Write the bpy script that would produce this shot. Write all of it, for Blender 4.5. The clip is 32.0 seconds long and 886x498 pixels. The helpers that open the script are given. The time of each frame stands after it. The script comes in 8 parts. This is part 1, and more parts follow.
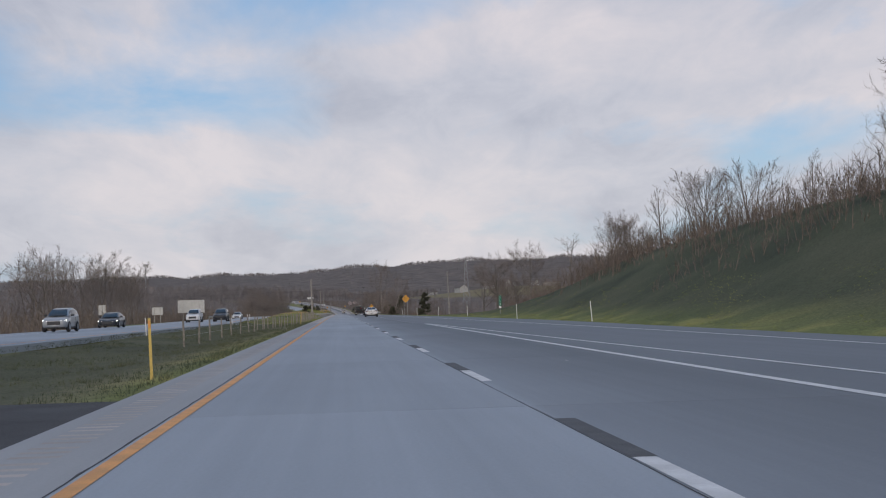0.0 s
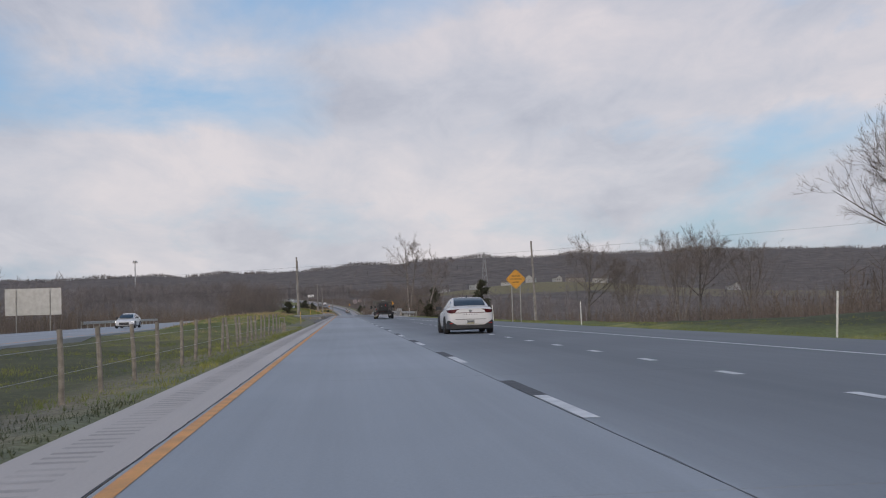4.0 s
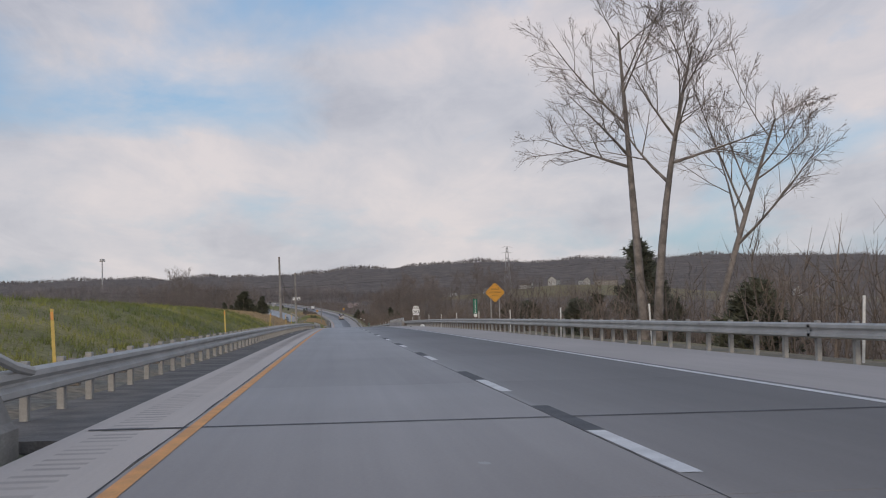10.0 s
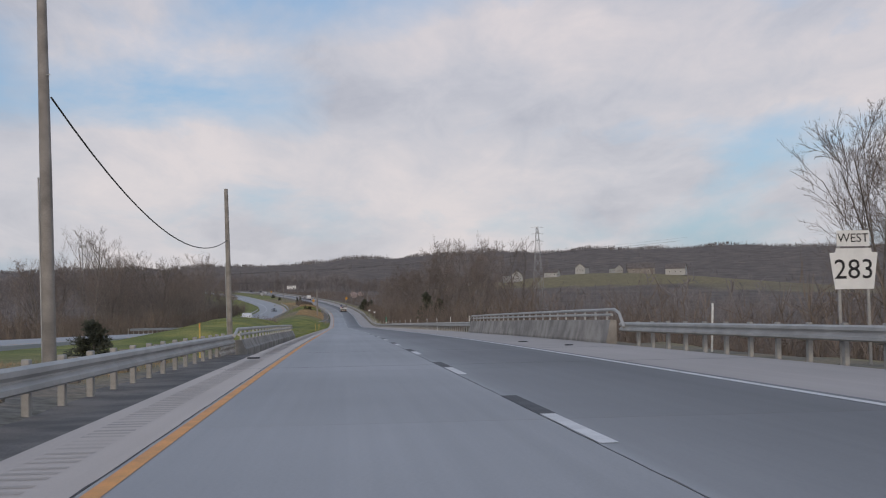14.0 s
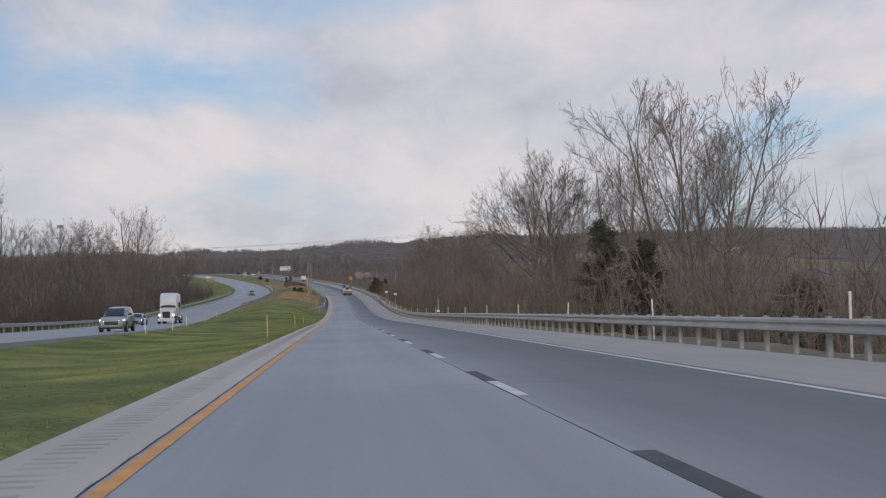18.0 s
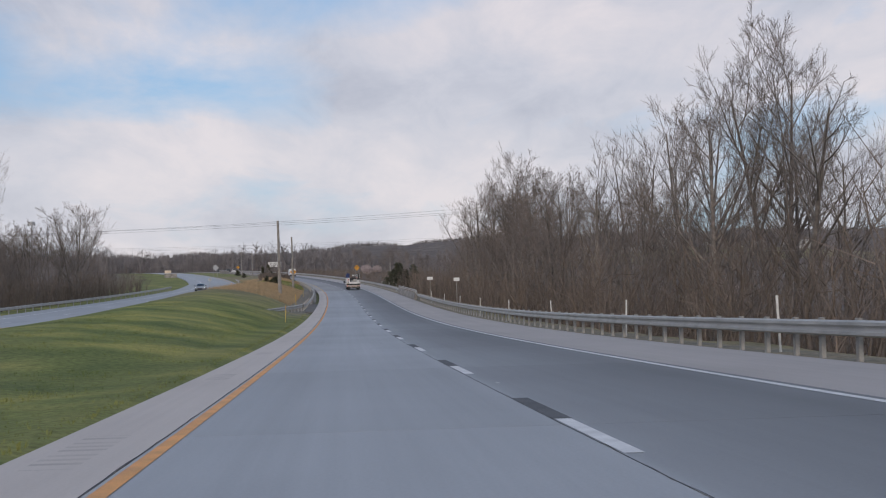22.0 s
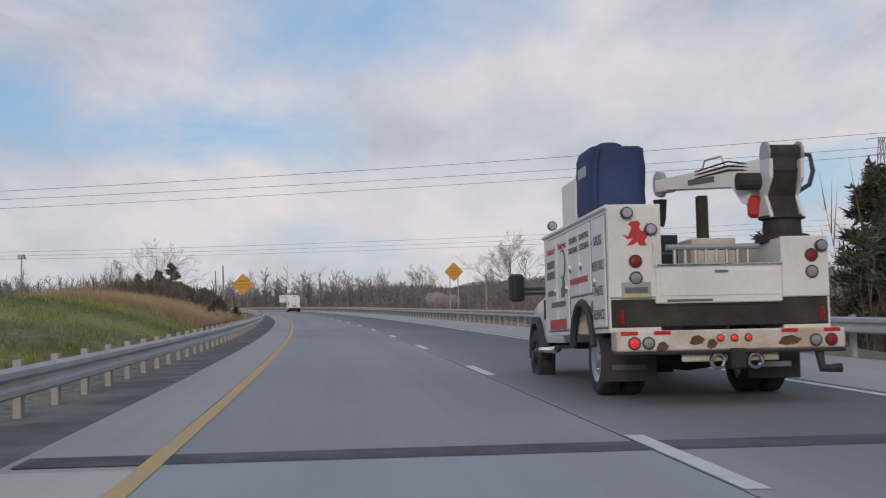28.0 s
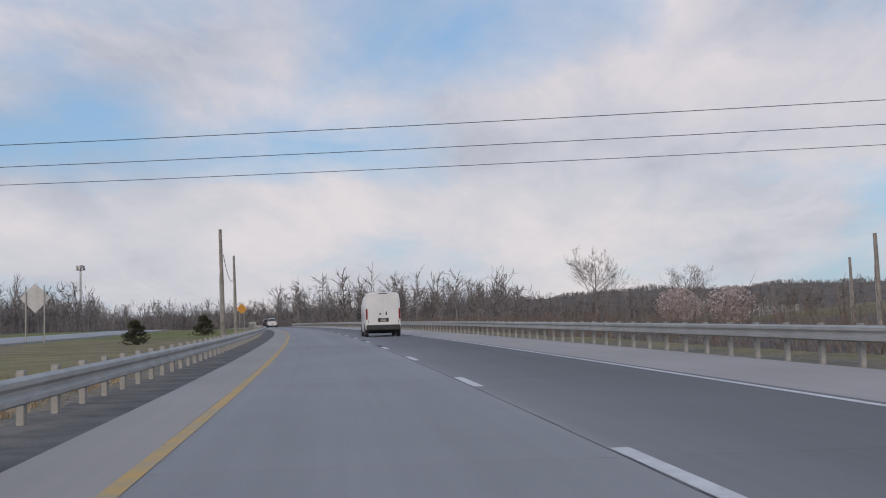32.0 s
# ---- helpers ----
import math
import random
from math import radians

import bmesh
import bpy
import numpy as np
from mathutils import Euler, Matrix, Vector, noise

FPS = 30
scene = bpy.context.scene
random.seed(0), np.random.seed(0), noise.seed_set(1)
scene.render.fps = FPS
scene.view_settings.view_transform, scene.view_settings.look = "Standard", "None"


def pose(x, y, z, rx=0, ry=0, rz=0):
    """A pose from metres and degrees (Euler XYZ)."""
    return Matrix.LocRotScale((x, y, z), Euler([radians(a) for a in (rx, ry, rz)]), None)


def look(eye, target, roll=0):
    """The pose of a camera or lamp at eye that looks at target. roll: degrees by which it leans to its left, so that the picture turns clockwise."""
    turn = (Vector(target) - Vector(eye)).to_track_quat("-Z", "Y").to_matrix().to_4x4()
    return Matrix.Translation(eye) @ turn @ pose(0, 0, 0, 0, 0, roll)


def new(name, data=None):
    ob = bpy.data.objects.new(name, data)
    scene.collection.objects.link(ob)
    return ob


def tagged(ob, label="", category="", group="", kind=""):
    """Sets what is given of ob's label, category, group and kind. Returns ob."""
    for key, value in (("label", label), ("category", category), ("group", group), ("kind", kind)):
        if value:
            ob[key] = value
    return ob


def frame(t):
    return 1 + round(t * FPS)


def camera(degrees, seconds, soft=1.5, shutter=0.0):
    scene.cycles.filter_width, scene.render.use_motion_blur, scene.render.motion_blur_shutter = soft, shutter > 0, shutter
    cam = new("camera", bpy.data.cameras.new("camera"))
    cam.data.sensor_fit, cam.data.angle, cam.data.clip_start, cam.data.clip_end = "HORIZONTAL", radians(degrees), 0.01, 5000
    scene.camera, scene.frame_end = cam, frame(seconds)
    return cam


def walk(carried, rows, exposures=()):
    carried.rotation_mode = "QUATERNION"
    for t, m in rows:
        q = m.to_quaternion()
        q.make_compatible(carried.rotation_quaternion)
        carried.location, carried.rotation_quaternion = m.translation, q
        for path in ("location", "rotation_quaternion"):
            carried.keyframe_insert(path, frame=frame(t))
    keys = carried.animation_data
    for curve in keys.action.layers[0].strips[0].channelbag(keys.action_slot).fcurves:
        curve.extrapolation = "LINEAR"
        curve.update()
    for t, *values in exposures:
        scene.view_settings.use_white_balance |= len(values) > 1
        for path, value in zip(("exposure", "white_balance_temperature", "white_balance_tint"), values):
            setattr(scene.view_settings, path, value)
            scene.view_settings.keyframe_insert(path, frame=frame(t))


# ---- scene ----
# camera and its drive: seconds, x, y, z, yaw, pitch, lean
DRIVE = [
    (0.0, -2.03, 0.00, 1.049, -4.781, 2.732, -1.53), (0.5, -2.06, 17.73, 1.068, -4.773, 2.692, -1.55),
    (1.0, -2.08, 35.40, 1.086, -4.765, 2.673, -1.56), (1.5, -2.11, 52.93, 1.102, -4.757, 2.659, -1.58),
    (2.0, -2.14, 70.40, 1.117, -4.749, 2.652, -1.60), (2.5, -2.17, 87.90, 1.132, -4.709, 2.671, -1.62),
    (3.0, -2.19, 105.38, 1.144, -4.678, 2.679, -1.64), (3.5, -2.22, 122.83, 1.154, -4.655, 2.679, -1.65),
    (4.0, -2.25, 140.24, 1.161, -4.635, 2.689, -1.67), (4.5, -2.28, 157.60, 1.165, -4.612, 2.728, -1.69),
    (5.0, -2.31, 174.89, 1.165, -4.584, 2.799, -1.71), (5.5, -2.34, 192.17, 1.162, -4.615, 2.843, -1.72),
    (6.0, -2.37, 209.45, 1.155, -4.652, 2.856, -1.71), (6.5, -2.38, 226.69, 1.147, -4.714, 2.862, -1.70),
    (7.0, -2.39, 243.90, 1.138, -4.769, 2.887, -1.66), (7.5, -2.38, 261.22, 1.130, -4.810, 2.906, -1.61),
    (8.0, -2.37, 278.50, 1.122, -4.846, 2.900, -1.55), (8.5, -2.35, 295.54, 1.116, -4.923, 2.928, -1.46),
    (9.0, -2.33, 312.60, 1.112, -4.994, 2.969, -1.38), (9.5, -2.30, 329.91, 1.110, -4.987, 2.978, -1.31),
    (10.0, -2.28, 347.30, 1.112, -4.981, 2.987, -1.26), (10.5, -2.27, 364.62, 1.116, -4.974, 3.002, -1.22),
    (11.0, -2.26, 382.00, 1.121, -4.987, 3.005, -1.18), (11.5, -2.25, 399.54, 1.123, -5.019, 2.981, -1.14),
    (12.0, -2.23, 417.20, 1.115, -5.032, 2.945, -1.11), (12.5, -2.19, 434.99, 1.093, -5.026, 2.902, -1.08),
    (13.0, -2.14, 452.80, 1.053, -5.013, 2.833, -1.06), (13.5, -2.07, 470.52, 0.993, -4.978, 2.731, -1.07),
    (14.0, -2.01, 488.21, 0.910, -4.916, 2.628, -1.08), (14.5, -1.96, 505.86, 0.802, -4.862, 2.468, -1.11),
    (15.0, -1.92, 523.48, 0.668, -4.831, 2.375, -1.13), (15.5, -1.87, 541.08, 0.507, -4.822, 2.341, -1.15),
    (16.0, -1.83, 558.67, 0.321, -4.823, 2.310, -1.18), (16.5, -1.78, 576.27, 0.115, -4.823, 2.226, -1.20),
    (17.0, -1.75, 593.90, -0.102, -4.820, 2.078, -1.21), (17.5, -1.71, 611.59, -0.324, -4.817, 2.038, -1.21),
    (18.0, -1.67, 629.32, -0.547, -4.801, 2.024, -1.21), (18.5, -1.64, 647.01, -0.769, -4.760, 2.017, -1.20),
    (19.0, -1.61, 664.60, -0.988, -4.711, 2.003, -1.19), (19.5, -1.59, 682.07, -1.206, -4.719, 1.986, -1.19),
    (20.0, -1.56, 699.50, -1.428, -4.719, 2.001, -1.19), (20.5, -1.53, 716.95, -1.660, -4.700, 2.055, -1.21),
    (21.0, -1.51, 734.40, -1.904, -4.701, 2.123, -1.25), (21.5, -1.48, 751.88, -2.148, -4.710, 2.182, -1.31),
    (22.0, -1.45, 769.40, -2.375, -4.738, 2.248, -1.38), (22.5, -1.43, 786.99, -2.568, -4.773, 2.346, -1.45),
    (23.0, -1.40, 804.60, -2.710, -4.776, 2.496, -1.51), (23.5, -1.37, 822.20, -2.782, -4.699, 2.717, -1.53),
    (24.0, -1.33, 839.80, -2.768, -4.589, 2.963, -1.52), (24.5, -1.30, 857.40, -2.654, -4.466, 3.203, -1.50),
    (25.0, -1.30, 875.00, -2.446, -4.318, 3.450, -1.46), (25.5, -1.34, 892.60, -2.148, -3.978, 3.770, -1.41),
    (26.0, -1.44, 910.08, -1.772, -3.807, 3.941, -1.35), (26.5, -1.61, 927.46, -1.332, -3.775, 3.981, -1.29),
    (27.0, -1.88, 944.70, -0.851, -3.705, 4.001, -1.23), (27.5, -2.25, 961.80, -0.348, -3.422, 4.114, -1.22),
    (28.0, -2.74, 978.71, 0.162, -2.894, 4.337, -1.27), (28.5, -3.34, 995.41, 0.676, -2.432, 4.435, -1.40),
    (29.0, -4.08, 1012.04, 1.197, -1.943, 4.546, -1.53), (29.5, -4.99, 1028.73, 1.731, -1.466, 4.721, -1.62),
    (30.0, -6.08, 1045.44, 2.276, -1.007, 4.857, -1.64), (30.5, -7.33, 1062.20, 2.831, -0.529, 4.967, -1.64),
    (31.0, -8.74, 1078.98, 3.396, -0.006, 5.045, -1.64), (31.5, -10.30, 1095.74, 3.967, 0.507, 5.053, -1.66),
    (32.0, -12.01, 1112.48, 4.544, 1.060, 5.022, -1.69)]
cam = camera(38.97, 32.0, soft=1.1, shutter=0.04)
walk(cam, [(t, pose(x, y, z, 90 + p, 0, w) @ pose(0, 0, 0, 0, 0, r)) for t, x, y, z, w, p, r in DRIVE], [(0, 0.10, 6540, 10), (3, 0.10, 6560, 10), (7, 0.08, 6620, 10), (9.5, 0.08, 6740, 10), (14, 0.08, 6700, 10), (19, 0.14, 6640, 10), (22, 0.19, 6520, 10), (25, 0.19, 6480, 10), (27.5, 0.15, 6620, 10), (29.5, 0.14, 6780, 10), (32, 0.14, 6620, 10)])

# ---------------------------------------------------------------- light
SUN_EL, SUN_AZ = radians(14), radians(197)     # azimuth clockwise from ahead: low, behind the traveller
world = bpy.data.worlds.new("evening_sky")
scene.world = world
world.use_nodes = True
wn, wl = world.node_tree.nodes, world.node_tree.links
wn.clear()


def wnode(kind, **kw):
    n = wn.new(kind)
    for k, v in kw.items():
        n.inputs[k].default_value = v
    return n


def wmath(op, a, b=None, clamp=False):
    n = wn.new("ShaderNodeMath")
    n.operation, n.use_clamp = op, clamp
    for i, v in enumerate((a, b)):
        if v is None:
            continue
        if isinstance(v, (int, float)):
            n.inputs[i].default_value = v
        else:
            wl.new(v, n.inputs[i])
    return n.outputs[0]


def wramp(fac, stops):
    r = wn.new("ShaderNodeValToRGB")
    els = r.color_ramp.elements
    while len(els) < len(stops):
        els.new(0.5)
    for e, (p, c) in zip(els, stops):
        e.position, e.color = p, (*c, 1)
    wl.new(fac, r.inputs[0])
    return r.outputs[0]


def wmix(fac, a, b):
    m = wn.new("ShaderNodeMix")
    m.data_type = "RGBA"
    for sock, v in ((m.inputs[0], fac), (m.inputs[6], a), (m.inputs[7], b)):
        if isinstance(v, (int, float)):
            sock.default_value = v
        elif isinstance(v, tuple):
            sock.default_value = (*v, 1)
        else:
            wl.new(v, sock)
    return m.outputs[2]


sky = wn.new("ShaderNodeTexSky")
sky.sky_type, sky.sun_disc = "NISHITA", False
sky.sun_elevation, sky.sun_rotation = SUN_EL, SUN_AZ
sky.air_density, sky.dust_density, sky.ozone_density = 1.0, 1.6, 1.4
skyg = wn.new("ShaderNodeVectorMath")
skyg.operation = "SCALE"
skyg.inputs["Scale"].default_value = 0.13
wl.new(sky.outputs[0], skyg.inputs[0])
tc = wn.new("ShaderNodeTexCoord")
sep = wn.new("ShaderNodeSeparateXYZ")
wl.new(tc.outputs["Generated"], sep.inputs[0])
# flat cloud deck seen in perspective
zz = wmath("ADD", wmath("MAXIMUM", sep.outputs[2], 0.0), 0.17)
comb = wn.new("ShaderNodeCombineXYZ")
wl.new(wmath("DIVIDE", sep.outputs[0], zz), comb.inputs[0])
wl.new(wmath("DIVIDE", sep.outputs[1], zz), comb.inputs[1])


def cloud(scale, shift, stretch, turn, detail, rough, distort=0.0):
    mp = wn.new("ShaderNodeMapping")
    mp.inputs["Location"].default_value = shift
    mp.inputs["Rotation"].default_value = (0, 0, radians(turn))
    mp.inputs["Scale"].default_value = stretch
    wl.new(comb.outputs[0], mp.inputs[0])
    n = wnode("ShaderNodeTexNoise", Scale=scale, Detail=detail, Roughness=rough, Distortion=distort)
    wl.new(mp.outputs[0], n.inputs["Vector"])
    return n.outputs["Fac"]


big = cloud(0.75, (3.1, 0.4, 0), (1.0, 0.55, 1), -28, 6, 0.52, 0.35)
fine = cloud(2.2, (7.3, 2.0, 0), (1.0, 0.6, 1), -22, 8, 0.6, 0.4)
tone = cloud(1.15, (1.2, 9.0, 0), (1.0, 0.5, 1), -25, 7, 0.55, 0.3)
wisp = cloud(4.2, (2.6, 5.1, 0), (1.0, 0.45, 1), -30, 9, 0.64, 0.6)
tone = wmath("ADD", tone, wmath("MULTIPLY", wmath("SUBTRACT", wisp, 0.5), 0.34))
cover = wmath("ADD", wmath("MULTIPLY", big, 0.64), wmath("MULTIPLY", fine, 0.36))
low = wmath("SUBTRACT", 1.0, wmath("MULTIPLY", sep.outputs[2], 4.2, True), True)
cover = wmath("ADD", cover, wmath("MULTIPLY", low, 0.05))
# drift of the cloud sheets over the sky ahead: across, up, widths, thickness, brightness
ahead = wmath("MAXIMUM", sep.outputs[1], 0.05)
across, up = wmath("DIVIDE", sep.outputs[0], ahead), wmath("DIVIDE", sep.outputs[2], ahead)
for u0, v0, su, sv, thick, light in ((-0.31, 0.195, 0.15, 0.050, -0.17, 0.0), (0.29, 0.140, 0.13, 0.024, -0.11, 0.0), (-0.10, 0.170, 0.09, 0.022, -0.08, 0.0),
                                     (-0.20, 0.112, 0.32, 0.034, 0.14, 0.10), (0.07, 0.165, 0.11, 0.050, 0.12, -0.15), (-0.09, 0.195, 0.07, 0.035, 0.02, 0.09), (0.24, 0.212, 0.16, 0.046, 0.14, 0.13)):
    q = wmath("ADD", wmath("POWER", wmath("ABSOLUTE", wmath("DIVIDE", wmath("SUBTRACT", across, u0), su)), 2.0), wmath("POWER", wmath("ABSOLUTE", wmath("DIVIDE", wmath("SUBTRACT", up, v0), sv)), 2.0))
    q = wmath("EXPONENT", wmath("MULTIPLY", q, -1.0))
    cover = wmath("ADD", cover, wmath("MULTIPLY", q, thick))
    if light:
        tone = wmath("ADD", tone, wmath("MULTIPLY", q, light))
fac = wramp(cover, [(0.41, (0, 0, 0)), (0.55, (1, 1, 1))])
cloudcol = wramp(tone, [(0.30, (0.30, 0.33, 0.42)), (0.48, (0.50, 0.51, 0.58)), (0.66, (0.70, 0.645, 0.665))])
# warmer towards the horizon and to the side of the low sun
warm = wmix(wmath("MULTIPLY", low, 0.55), cloudcol, (0.66, 0.64, 0.66))
blue = wmix(0.55, skyg.outputs[0], (0.20, 0.37, 0.66))
final = wmix(wmath("MULTIPLY", fac, 0.93), blue, warm)
bg = wnode("ShaderNodeBackground", Strength=1.0)
wl.new(final, bg.inputs[0])
wo = wn.new("ShaderNodeOutputWorld")
wl.new(bg.outputs[0], wo.inputs[0])

sun = new("sun", bpy.data.lights.new("sun", "SUN"))
sun.data.energy, sun.data.angle, sun.data.color = 0.9, radians(14), (1.0, 0.86, 0.72)
sun.matrix_world = look((math.sin(SUN_AZ) * math.cos(SUN_EL) * 50, math.cos(SUN_AZ) * math.cos(SUN_EL) * 50, math.sin(SUN_EL) * 50), (0, 0, 0))

# ---------------------------------------------------------------- materials
MATS = {}


def mat(name, col, rough=0.6, metal=0.0, var=0.18, scale=3.0, fine=40.0, bump=0.0, col2=None, spec=0.4, coat=0.0, island=0.0, obj_rand=0.0, emit=0.0, space="Object"):
    """Surface with colour variation at two scales, optional second colour in patches, and fine relief."""
    if name in MATS:
        return MATS[name]
    m = bpy.data.materials.new(name)
    m.use_nodes = True
    n, l = m.node_tree.nodes, m.node_tree.links
    b = n["Principled BSDF"]
    b.inputs["Roughness"].default_value, b.inputs["Metallic"].default_value = rough, metal
    b.inputs["Specular IOR Level"].default_value = spec
    b.inputs["Coat Weight"].default_value = coat
    co = n.new("ShaderNodeTexCoord")
    n1 = n.new("ShaderNodeTexNoise")
    n1.inputs["Scale"].default_value, n1.inputs["Detail"].default_value = scale, 6
    n2 = n.new("ShaderNodeTexNoise")
    n2.inputs["Scale"].default_value, n2.inputs["Detail"].default_value = fine, 3
    src = co.outputs["Object"]
    if space == "World":
        g = n.new("ShaderNodeNewGeometry")
        src = g.outputs["Position"]
    for k in (n1, n2):
        l.new(src, k.inputs["Vector"])
    r1 = n.new("ShaderNodeValToRGB")
    r1.color_ramp.elements[0].position, r1.color_ramp.elements[1].position = 0.36, 0.64
    c2 = col2 if col2 else tuple(min(1, c * (1 + var)) for c in col)
    r1.color_ramp.elements[0].color = (*[c * (1 - var) if not col2 else c for c in col], 1)
    r1.color_ramp.elements[1].color = (*c2, 1)
    l.new(n1.outputs["Fac"], r1.inputs[0])
    last = r1.outputs[0]
    r2 = n.new("ShaderNodeValToRGB")
    r2.color_ramp.elements[0].position, r2.color_ramp.elements[1].position = 0.3, 0.7
    v = 1 - var * 0.9
    r2.color_ramp.elements[0].color, r2.color_ramp.elements[1].color = (v, v, v, 1), (1, 1, 1, 1)
    l.new(n2.outputs["Fac"], r2.inputs[0])
    mx = n.new("ShaderNodeMix")
    mx.data_type, mx.blend_type = "RGBA", "MULTIPLY"
    mx.inputs[0].default_value = 1.0
    l.new(last, mx.inputs[6])
    l.new(r2.outputs[0], mx.inputs[7])
    last = mx.outputs[2]
    if island or obj_rand:
        g = n.new("ShaderNodeNewGeometry") if island else n.new("ShaderNodeObjectInfo")
        mr = n.new("ShaderNodeMapRange")
        a = island or obj_rand
        mr.inputs["To Min"].default_value, mr.inputs["To Max"].default_value = 1 - a, 1 + a * 0.6
        l.new(g.outputs["Random Per Island"] if island else g.outputs["Random"], mr.inputs[0])
        h = n.new("ShaderNodeHueSaturation")
        l.new(mr.outputs[0], h.inputs["Value"])
        l.new(last, h.inputs["Color"])
        last = h.outputs[0]
    l.new(last, b.inputs["Base Color"])
    mm = n.new("ShaderNodeMapRange")
    mm.inputs["To Min"].default_value, mm.inputs["To Max"].default_value = max(0.02, rough - 0.08), min(1, rough + 0.08)
    l.new(n1.outputs["Fac"], mm.inputs[0])
    l.new(mm.outputs[0], b.inputs["Roughness"])
    if bump:
        bp = n.new("ShaderNodeBump")
        bp.inputs["Strength"].default_value, bp.inputs["Distance"].default_value = min(1, bump), 0.02
        l.new(n2.outputs["Fac"], bp.inputs["Height"])
        l.new(bp.outputs[0], b.inputs["Normal"])
    if emit:
        b.inputs["Emission Color"].default_value = (*col, 1)
        b.inputs["Emission Strength"].default_value = emit
    MATS[name] = m
    return m


def glass(name, col, rough=0.03):
    m = mat(name, col, rough, 0, 0.02, 1, 2, spec=0.9)
    return m




def lane_concrete(name, col, wear, tones=()):
    """Concrete rubbed and oiled along the wheel paths: streaks run with the traffic."""
    m = bpy.data.materials.new(name)
    m.use_nodes = True
    n, l = m.node_tree.nodes, m.node_tree.links
    b = n["Principled BSDF"]
    b.inputs["Roughness"].default_value, b.inputs["Specular IOR Level"].default_value = 0.78, 0.35
    lat, run = n.new("ShaderNodeAttribute"), n.new("ShaderNodeAttribute")
    lat.attribute_name, run.attribute_name = "lat", "run"

    def coord(a, c):
        x, y, z = n.new("ShaderNodeMath"), n.new("ShaderNodeMath"), n.new("ShaderNodeCombineXYZ")
        for k, src, f, i in ((x, lat, a, 0), (y, run, c, 1)):
            k.operation = "MULTIPLY"
            k.inputs[1].default_value = f
            l.new(src.outputs["Fac"], k.inputs[0])
            l.new(k.outputs[0], z.inputs[i])
        return z.outputs[0]

    def noise(vec, detail, lo, hi, rough=0.55):
        k, r = n.new("ShaderNodeTexNoise"), n.new("ShaderNodeMapRange")
        k.inputs["Scale"].default_value, k.inputs["Detail"].default_value, k.inputs["Roughness"].default_value = 1.0, detail, rough
        l.new(vec, k.inputs["Vector"])
        r.inputs["From Min"].default_value, r.inputs["From Max"].default_value = 0.3, 0.7
        r.inputs["To Min"].default_value, r.inputs["To Max"].default_value = lo, hi
        l.new(k.outputs["Fac"], r.inputs[0])
        return r.outputs[0], k.outputs["Fac"]

    def times(a, c):
        k = n.new("ShaderNodeMath")
        k.operation = "MULTIPLY"
        l.new(a, k.inputs[0])
        l.new(c, k.inputs[1])
        return k.outputs[0]

    f, _ = noise(coord(1.5, 0.025), 5, 0.945, 1.035)
    f = times(f, noise(coord(6.0, 0.06), 3, 0.965, 1.02)[0])
    f = times(f, noise(coord(0.22, 0.10), 4, 0.90, 1.06)[0])
    grain, gf = noise(coord(30.0, 30.0), 3, 0.95, 1.04)
    f = times(f, grain)
    if wear:
        mr = n.new("ShaderNodeMapRange")
        mr.inputs["From Min"].default_value, mr.inputs["From Max"].default_value = -4.0, 8.0
        l.new(lat.outputs["Fac"], mr.inputs[0])
        rp = n.new("ShaderNodeValToRGB")
        els = rp.color_ramp.elements
        while len(els) < len(wear):
            els.new(0.5)
        for e, (o, v) in zip(els, wear):
            e.position, e.color = (o + 4.0) / 12.0, (v, v, v, 1)
        l.new(mr.outputs[0], rp.inputs[0])
        f = times(f, rp.outputs[0])
    if tones:
        mr = n.new("ShaderNodeMapRange")
        mr.inputs["From Min"].default_value, mr.inputs["From Max"].default_value = 0.0, 1200.0
        l.new(run.outputs["Fac"], mr.inputs[0])
        tone = n.new("ShaderNodeValToRGB")
        els = tone.color_ramp.elements
        while len(els) < len(tones):
            els.new(0.5)
        for e, (o, v) in zip(els, tones):
            e.position, e.color = o / 1200.0, (*v, 1)
        l.new(mr.outputs[0], tone.inputs[0])
    oi, orr = n.new("ShaderNodeObjectInfo"), n.new("ShaderNodeMapRange")
    orr.inputs["To Min"].default_value, orr.inputs["To Max"].default_value = 0.955, 1.045
    l.new(oi.outputs["Random"], orr.inputs[0])
    f = times(f, orr.outputs[0])
    vm = n.new("ShaderNodeVectorMath")
    vm.operation = "SCALE"
    vm.inputs[0].default_value = col
    l.new(f, vm.inputs["Scale"])
    if tones:
        k = n.new("ShaderNodeVectorMath")
        k.operation = "MULTIPLY"
        l.new(vm.outputs[0], k.inputs[0])
        l.new(tone.outputs[0], k.inputs[1])
        vm = k
    l.new(vm.outputs[0], b.inputs["Base Color"])
    bp = n.new("ShaderNodeBump")
    bp.inputs["Strength"].default_value, bp.inputs["Distance"].default_value = 0.25, 0.01
    l.new(gf, bp.inputs["Height"])
    l.new(bp.outputs[0], b.inputs["Normal"])
    return m


